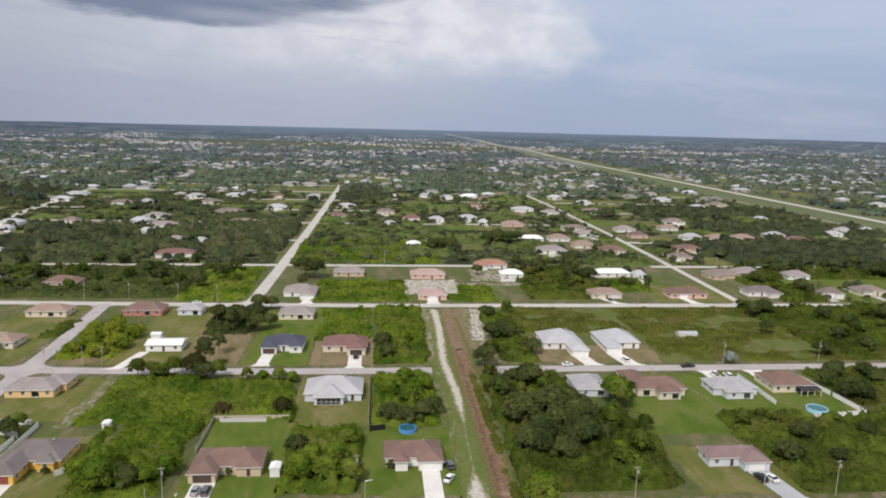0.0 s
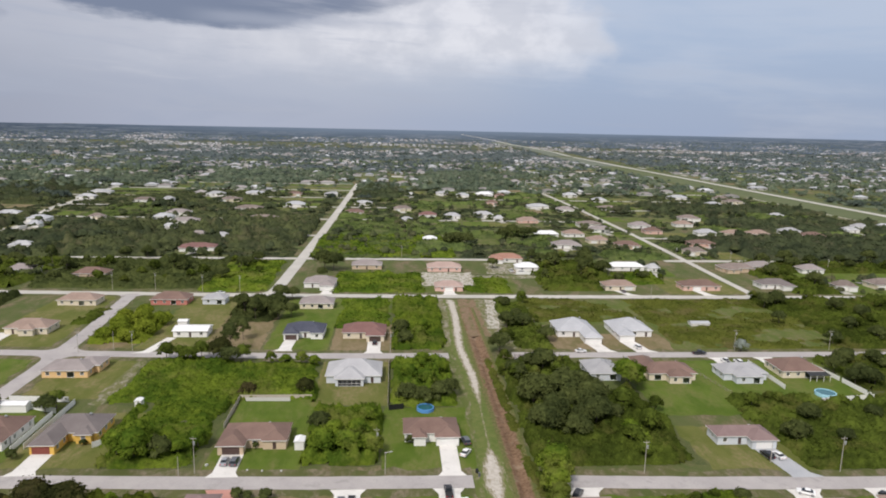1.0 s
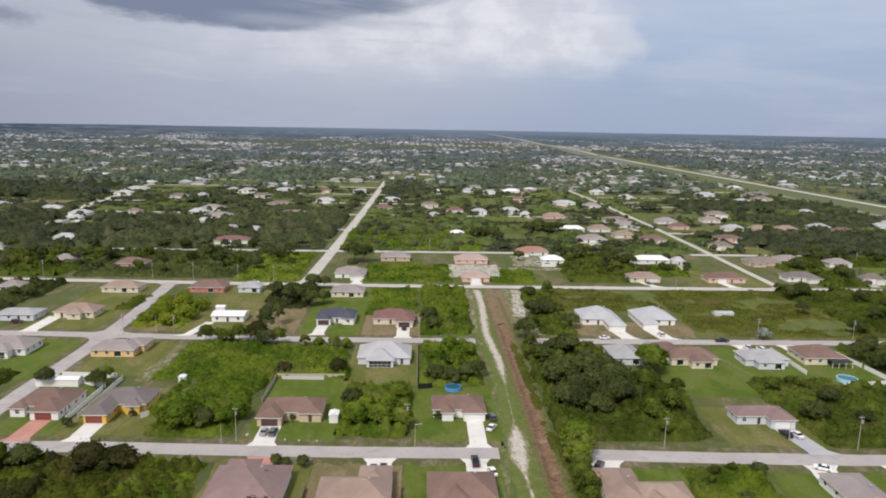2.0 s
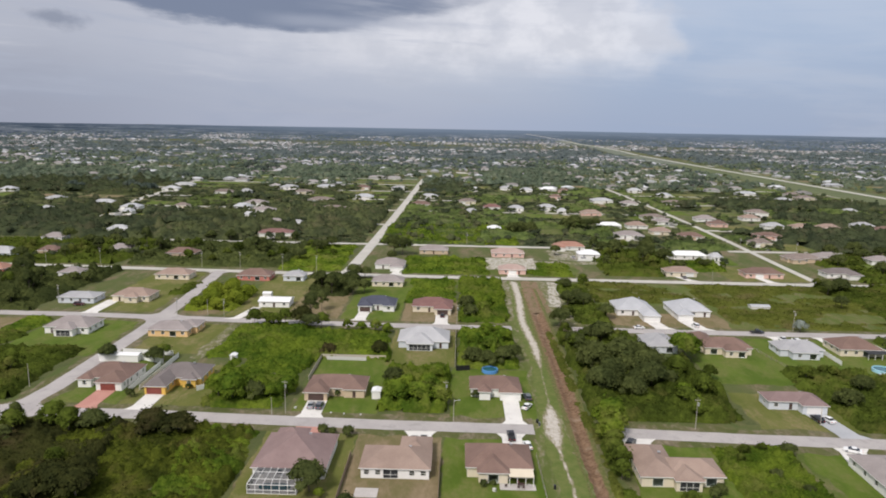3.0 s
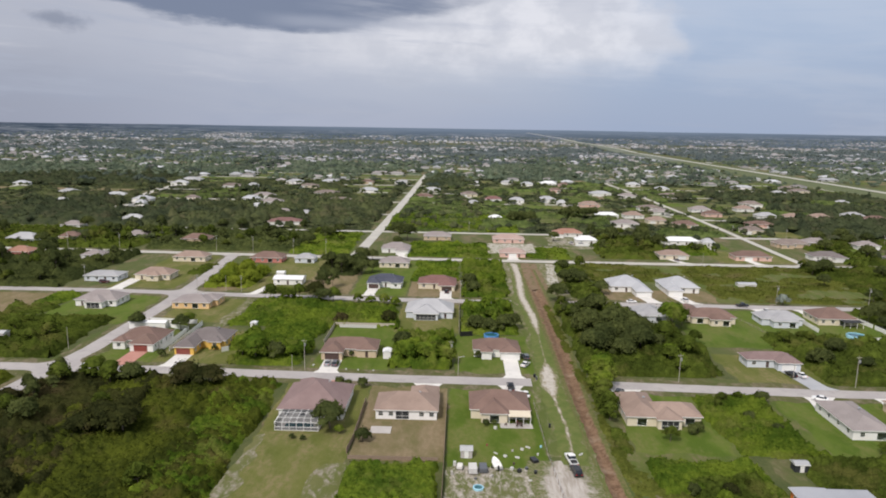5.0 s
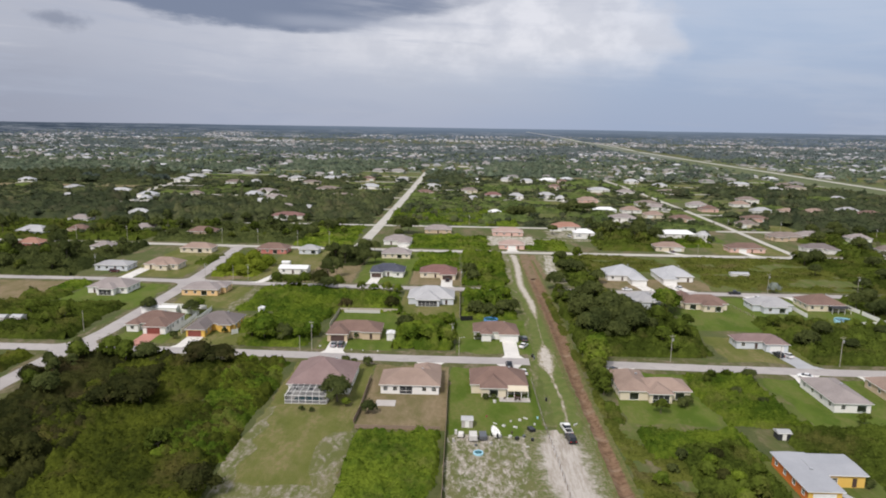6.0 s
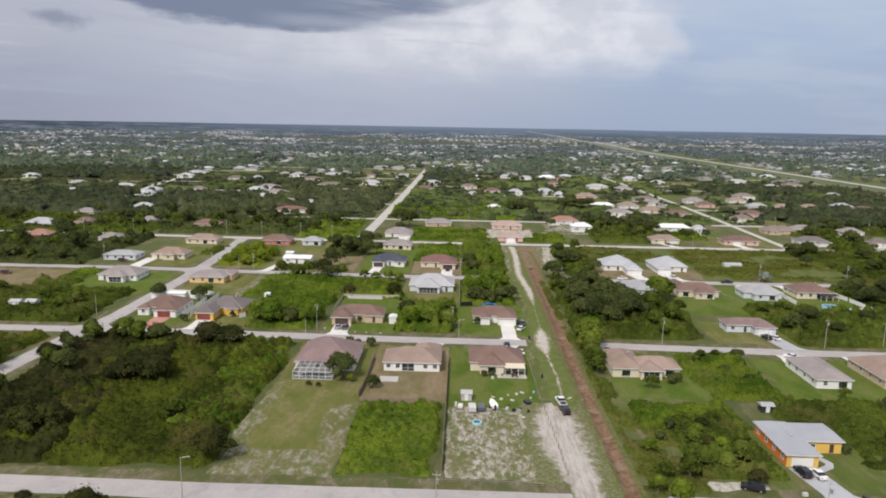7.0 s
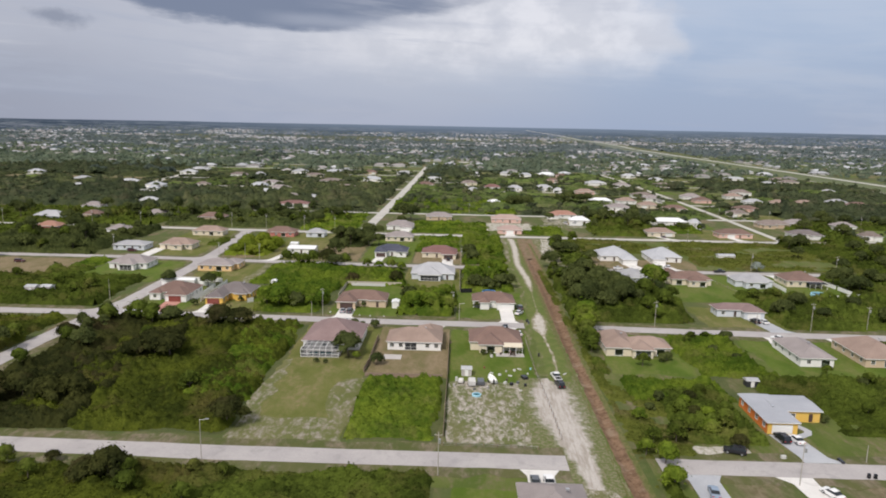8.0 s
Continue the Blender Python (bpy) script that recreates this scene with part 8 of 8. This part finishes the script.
# large dark groves of the town: x, y, radius
GROVES_WEST = [
    (-417, 1065, 12), (-371, 1075, 13), (-445, 839, 18), (-501, 724, 18), (-444, 673, 18), (-410, 650, 15), (-281, 377, 13), (-256, 368, 12), (-237, 369, 10), (-217, 364, 10), (-191, 503, 9),
    (-156, 563, 10), (-147, 759, 8), (-307, 365, 5), (-142, 416, 9), (-118, 393, 9), (-101, 394, 8), (-395, 960, 14), (-371, 991, 14), (-213, 538, 8), (-290, 1008, 13), (-243, 966, 12), (-214, 1024, 12),
]
GROVES_EAST = [
    (-103, 686, 7), (-40, 474, 7), (-73, 405, 6), (35, 426, 5), (-63, 676, 8), (285, 464, 12), (305, 465, 11), (323, 466, 11), (352, 478, 13), (206, 373, 9), (236, 343, 9), (255, 343, 9), (293, 358, 10),
    (287, 305, 8), (301, 301, 9), (379, 375, 12), (122, 452, 9), (321, 610, 9), (164, 534, 7), (349, 402, 7), (275, 784, 11), (332, 856, 14), (244, 821, 11),
]
ROOF_WORD = {"pale": "pale grey", "chalk": "chalky white", "umber": "dull brown"}


def road_x(y):
    """The middle of the long road running north."""
    return -90 + (y - 195) * 0.0115


def highway_x(y):
    """The middle of the highway."""
    return 532 + 13 * min(max((y - 1500) / 750, 0), 1) - 0.12 * max(y - 2250, 0)


def far_town():
    woods = {"dark": ([], [], []), "green": ([], [], []), "middle": ([], [], []), "blue": ([], [], []), "shade": ([], [], [])}
    block = {k: Shape() for k in ("roofs_pale", "roofs_tan", "walls")}
    lawns = Shape()
    built = list(KEEP_OUT)
    clear = []
    homes = []

    def distant(x, y, w, d, tone):
        z, top, e = ground_height(x, y), 2.9, 0.5
        block["walls"].box(x - w, y - d, z, x + w, y + d, z + top)
        r = block[tone]
        n = len(r.v)
        rise = FAR_RNG.uniform(1.6, 2.6)
        r.v += [(x - w - e, y - d - e, z + top), (x + w + e, y - d - e, z + top), (x + w + e, y + d + e, z + top), (x - w - e, y + d + e, z + top), (x - w + d, y, z + top + rise), (x + w - d, y, z + top + rise)]
        for q in ((0, 1, 5, 4), (2, 3, 4, 5), (1, 2, 5), (3, 0, 4)):
            r.f.append(tuple(n + i for i in q))
            r.s.append(0)

    def crown(kind, x, y, low, high):
        size = FAR_RNG.uniform(low, high)
        c, a, t = woods[kind]
        lobes = 3 if kind in ("dark", "green", "shade") and size > 1.8 else 1
        for _ in range(lobes):
            q = size * (1.0 if lobes == 1 else FAR_RNG.uniform(0.5, 0.8))
            ox, oy = (0, 0) if lobes == 1 else FAR_RNG.uniform(-0.55, 0.55, 2) * size
            c.append((x + ox, y + oy, ground_height(x, y) + size * FAR_RNG.uniform(0.5, 0.95)))
            a.append(q * FAR_RNG.uniform(0.85, 1.15))
            t.append(q * FAR_RNG.uniform(0.75, 1.1))

    def grove(x, y, r):
        for _ in range(int(5 + 0.6 * r)):
            a, q = FAR_RNG.uniform(0, 2 * math.pi), r * FAR_RNG.uniform(0.1, 0.8)
            tx, ty = x + 1.15 * q * math.cos(a), y + 0.9 * q * math.sin(a)
            if abs(tx - road_x(ty)) > 7 and not any(abs(tx - hx) < 9 and -9 < ty - hy < 7 for hx, hy in homes):
                size = min(max(0.45 * r, 3.4), 5.4)
                crown("shade" if y > 620 else "dark", tx, ty, 0.75 * size, 1.15 * size)

    prototypes = []
    for (roof, wall), places in TOWN.items():
        w, d = 17.0, 11.0
        wing = (-w / 2 + 0.4, -d / 2 - 2.6, -w / 2 + 7.0, 0) if len(prototypes) % 2 else (w / 2 - 7.0, -d / 2 - 2.6, w / 2 - 0.4, 0)
        proto = house("one-storey %s house with a %s hip roof" % (wall, ROOF_WORD.get(roof, roof)), [(-w / 2, -d / 2, w / 2, d / 2), wing], roof, wall, "S", 0.5 * (wing[0] + wing[2]), every=5.6, group="houses of the town", pitch=0.42)
        del KEEP_OUT[-2:]
        prototypes.append(proto)
        for x, y, wide in places:
            deep = min(max(0.62 * wide, 6.5), 12.5)
            yard = (x - wide / 2 - 4, y - 11, x + wide / 2 + 4, y + deep + 5)
            homes.append((x, y + deep / 2))
            clear.append(yard)
            if y < 760:
                copy_thing(proto, pose(x, y + deep / 2, 0, 0, 0, FAR_RNG.choice((0, 0, 180, 3, -4))) @ Matrix.Diagonal((wide / w, deep / d, FAR_RNG.uniform(0.95, 1.15), 1)))
            else:
                distant(x, y + deep / 2, wide / 2, deep / 2, "roofs_pale" if roof in ("chalk", "pale", "grey") else "roofs_tan")
            z = ground_height(x, y)
            sx = x + FAR_RNG.uniform(-3, 3)
            for _ in range(2):
                px, py, r = x + FAR_RNG.uniform(-11, 11), y + FAR_RNG.choice((-6, deep + 4)) + FAR_RNG.uniform(-3, 3), FAR_RNG.uniform(1.0, 2.6)
                lawns.face([(px - r, py - r, z + 0.06), (px + 1.3 * r, py - 0.8 * r, z + 0.06), (px + r, py + r, z + 0.06), (px - 1.2 * r, py + 0.7 * r, z + 0.06)], int(FAR_RNG.choice((1, 1, 2))))
            for _ in range(10):
                crown("dark" if FAR_RNG.random() < 0.7 else "green", x + FAR_RNG.choice((-1, 1)) * FAR_RNG.uniform(0.2, 0.75) * wide, y + FAR_RNG.choice((-7, -5, deep + 4, deep + 7, deep + 9)) + FAR_RNG.uniform(-2, 2), 1.2, 4.2)
            lawns.face([(x - 11, y - 14, z + 0.03), (x + 10, y - 13, z + 0.03), (x + 12, y + 12, z + 0.03), (x - 9, y + 15, z + 0.03)], int(FAR_RNG.choice((0, 0, 3, 4))))
            lawns.face([(sx - 3, y - 14, z + 0.05), (sx + 3, y - 14, z + 0.05), (sx + 2.6, y - 1, z + 0.05), (sx - 2.6, y - 1, z + 0.05)], 1)

    for x, y, r in GROVES_WEST + GROVES_EAST:
        grove(x, y, r)
    for k, street in enumerate(FAR_STREETS):
        for side in (-1, 1):
            y = street + side * 22
            if y < 305:
                continue
            x = -1900.0
            while x < 2300:
                x += 24.4
                if not in_view(x, y) or (455 < x < 556 + max(y - 1500, 0) * 0.03 and y < 2350) or abs(x - highway_x(y)) < 30:
                    continue
                zone = next((w[4] for w in ZONES + FAR_ZONES if w[0] < x < w[2] and w[1] < y < w[3]), None)
                known = any(a - 6 < x < c + 6 and b - 14 < y < d + 14 for a, b, c, d in built)
                home = any(abs(x - hx) < 18 and abs(y - hy) < 24 for hx, hy in homes)
                by_road = y < 900 and (abs(x - road_x(y)) < 14 or abs(x - 182) < 12)
                wooded = noise.noise(Vector((x * 0.004, y * 0.004, 2))) + 0.5 * noise.noise(Vector((x * 0.012, y * 0.012, 6)))
                z = ground_height(x, y)
                share = 0.0 if y < 700 else (0.24 - 0.5 * wooded if y < 1200 else 0.24 - 1.9 * wooded)
                if -420 < x < 140 and 760 < y < 1900:
                    share += 0.16
                is_house = FAR_RNG.random() < share and not (known or home or by_road or zone)
                open_lot = zone == "grass" or (not (is_house or home or by_road or zone) and noise.noise(Vector((x * 0.017, y * 0.017, 11))) > (0.2 if y < 760 else 0.02))
                hx, hy = x + FAR_RNG.uniform(-4.5, 4.5), y + FAR_RNG.uniform(-9, 9)
                if is_house:
                    clear.append((hx - 11, hy - 10, hx + 11, hy + 9))
                    distant(hx, hy, FAR_RNG.uniform(6.5, 10), FAR_RNG.uniform(5, 7), "roofs_pale" if FAR_RNG.random() < 0.4 else "roofs_tan")
                if open_lot or known:
                    clear.append((x - 12.2, y - 17, x + 12.2, y + 17))
                if (is_house or open_lot) and not known and y < 1600:
                    e = FAR_RNG.uniform(-4.5, 2.5, 8)
                    lawns.face([(x - 11 + e[0], y - 15 + e[1], z + 0.02), (x + 11 + e[2], y - 15 + e[3], z + 0.02), (x + 11 + e[4], y + 15 + e[5], z + 0.02), (x - 11 + e[6], y + 15 + e[7], z + 0.02)], int(FAR_RNG.choice((0, 3, 3, 4, 3 if zone else 2))) if y < 1000 else int(FAR_RNG.choice((0, 1, 2, 3))))
                if not (home or open_lot or known) and 520 < y < 1900 and noise.noise(Vector((x * 0.011, y * 0.011, 4))) > 0.22 and FAR_RNG.random() < 0.32:
                    grove(x, y, FAR_RNG.uniform(7, 13))
                if y < 760:
                    count = {"wood": 9, "olive": 8, "green": 6, "grass": 1}.get(zone, 5 if (known or home) else 4)
                else:
                    count = {"wood": 8, "grass": 1}.get(zone, 4 if is_house or open_lot or home else 7)
                for _ in range(count):
                    tx, ty = x + FAR_RNG.uniform(-12, 12), y + FAR_RNG.uniform(-19, 27)
                    if abs(ty - street) < 4.5 or abs(tx - road_x(ty)) < 7.5 or (y < 900 and 172 < tx < 188) or blocked(tx, ty, 2.5) or abs(tx - highway_x(ty)) < 20 or any(a < tx < c and b < ty < d for a, b, c, d in clear[-1:]) or any(abs(tx - hx) < 13 and -13 < ty - hy < 9 for hx, hy in homes):
                        continue
                    if y < 760:
                        crown("green" if zone in ("green", "olive") or FAR_RNG.random() < 0.35 else "dark", tx, ty, *((2.6, 4.8) if zone in ("wood", "olive") else (1.4, 4.4)))
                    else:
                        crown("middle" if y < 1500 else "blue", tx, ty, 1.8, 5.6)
    # closed woods on the lots that stand empty
    for y0, y1, x0, x1, step, per_metre, size, mat, kind in (
        (296, 820, -640, 456, 2.9, 0.34, 0.92, M_LEAF_DEEP, "wood"), (296, 472, -420, -90, 2.2, 0.5, 0.8, M_LEAF_OLIVE, "olive"), (296, 660, -640, 456, 2.4, 0.5, 0.7, M_LEAF_FAR, "green"), (296, 760, -640, -95, 3.0, 0.3, 0.9, M_LEAF_OLIVE, None), (296, 760, -95, 456, 3.0, 0.3, 0.9, M_LEAF_FAR, None),
        (760, 1180, -1040, 455, 4.8, 0.10, 1.5, M_LEAF_HAZE_MID, None), (330, 1180, 556, 1150, 4.8, 0.10, 1.5, M_LEAF_HAZE_MID, None),
        (1150, 2350, -1800, 455, 8.5, 0.028, 2.5, M_LEAF_HAZE_FAR, None), (1150, 2350, 585, 2100, 8.5, 0.028, 2.5, M_LEAF_HAZE_FAR, None),
    ):
        xs, ys = np.arange(x0, x1, step), np.arange(y0, y1, step)
        gx, gy = np.meshgrid(xs, ys)
        nx, ny = len(xs), len(ys)
        hills = 0.55 * smooth_grid(FAR_RNG, nx, ny, 46 / step) + 0.45 * smooth_grid(FAR_RNG, nx, ny, 19 / step)
        inside = np.zeros(gx.shape, bool)
        for a, b, c, d, what in ZONES + FAR_ZONES:
            spot = (gx > a) & (gx < c) & (gy > b) & (gy < d)
            if kind:
                inside |= spot & (what == kind)
            elif y0 < 700:
                inside |= spot
            else:
                hills = hills + spot * {"wood": 0.3, "grass": -0.4}.get(what, 0.0)
        for a, b, c, d, what in ZONES:
            if kind and what == "grass":
                inside &= ~((gx > a) & (gx < c) & (gy > b) & (gy < d))
        ragged = FAR_RNG.uniform(0.6, 1.1, hills.shape)
        if kind:
            h = inside * ({"wood": 3.6, "olive": 3.4, "green": 1.9}[kind] * np.clip(0.35 + 1.3 * hills, 0, 1.4)) * ragged
            h[hills < (0.24 if kind != "olive" else 0.36)] = 0
            domes(h, xs, ys, FAR_RNG, {"wood": 26.0, "olive": 20.0, "green": 45.0}[kind], 1.4, {"wood": 4.2, "olive": 3.4, "green": 3.4}[kind], {"wood": 1.6, "olive": 1.9, "green": 1.5}[kind], 0.0)
            if kind != "green":
                domes(h, xs, ys, FAR_RNG, 120.0, 3.2, 6.4, 1.5, 0.8)
        else:
            h = (5.0 if y0 < 700 else 6.2) * np.clip((hills - (0.46 if y0 < 700 else (0.50 if y0 < 1100 else 0.40))) * 3.0, 0, 1) * ragged
            h[h < 1.2] = 0
            if y0 < 700:
                h[inside] = 0
            domes(h, xs, ys, FAR_RNG, 85.0 if step < 3 else 200.0, 2.2, 4.6, 0.9, 0.2 if y0 < 700 else 0.6)
        for a, b, c, d in clear + built:
            if a < x1 and c > x0 and b < y1 and d > y0:
                i0, i1, j0, j1 = [max(int(q) + 1, 0) for q in ((a - x0) / step, (c - x0) / step, (b - y0) / step, (d - y0) / step)]
                h[j0:j1, i0:i1] = 0
        for street in FAR_STREETS[:14]:
            h[np.abs(gy - street) < 3.6] = 0
        h[(gy < 900) & ((np.abs(gx - road_x(gy)) < 7.5) | ((gx > 172) & (gx < 188)))] = 0
        h[(gy > 380) & (gy < 790) & (np.abs(gx + 342 + np.clip(gy - 440, 0, 110) * 0.29 + np.clip(gy - 550, 0, 240) * 0.12) < 7)] = 0
        h[0], h[-1], h[:, 0], h[:, -1] = 0, 0, 0, 0
        h[(gx + 28 < -0.74 * (gy + 190) - 60) | (gx + 28 > 0.8 * (gy + 160) + 60)] = 0
        tagged(new("town_woods", canopy_mesh("town_woods", xs, ys, h + (y0 > 1000) * (h > 0) * np.vectorize(ground_height)(gx, gy), mat, per_metre, size, int(y0))), "closed green woods on the empty lots of the town, farther ones haze-tinted", "woods", kind="stuff")
    for ob in prototypes:
        for o in (*ob.children_recursive, ob):
            bpy.data.objects.remove(o)
    # far roof and wall colours greyed and dulled, standing in for haze
    for name, mat, label in (("roofs_pale", surface("far_hazed_pale_roof", (0.33, 0.34, 0.365), (0.50, 0.51, 0.53), 0.1, 0.8, islands=0.3), "pale roofs of the distant town, greyed for haze"), ("roofs_tan", surface("far_hazed_tan_roof", (0.22, 0.205, 0.20), (0.32, 0.295, 0.285), 0.1, 0.8, islands=0.3), "tan roofs of the distant town, greyed for haze"), ("walls", surface("far_hazed_wall", (0.40, 0.395, 0.39), (0.52, 0.515, 0.51), 0.1, 0.9, islands=0.15), "pale walls of the distant town, greyed for haze")):
        tagged(new("distant_houses", block[name].data(name, mat)), label, "houses", kind="stuff")
    lawn_data = lawns.data("town_lawns", M_FIELD, M_ROAD_FAR, M_LAWN_DRY, M_LAWN_BRIGHT, M_LAWN)
    tagged(new("town_lawns", lawn_data), "lawns and driveways between the houses of the town", "lawns", kind="stuff")
    # the farther bands carry haze in their leaf colour
    for band, each, size, low, body, mat in (("dark", 4, 0.95, -0.1, "coarse", M_LEAF_DEEP), ("green", 4, 0.95, -0.1, "coarse", M_LEAF_OLIVE), ("shade", 4, 1.5, -0.1, "coarse", M_LEAF_HAZE_GROVE), ("middle", 3, 1.8, 0.0, "coarse", M_LEAF_HAZE_MID), ("blue", 1, 2.2, 0.2, "tiny", M_LEAF_HAZE_FAR)):
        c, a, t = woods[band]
        tagged(new("town_trees", leaf_mesh("town_trees", c, a, t, each, size, mat, low, 80 + len(band), body)), "dark green trees between the houses of the town, farther ones haze-tinted", "trees", kind="stuff")


far_town()
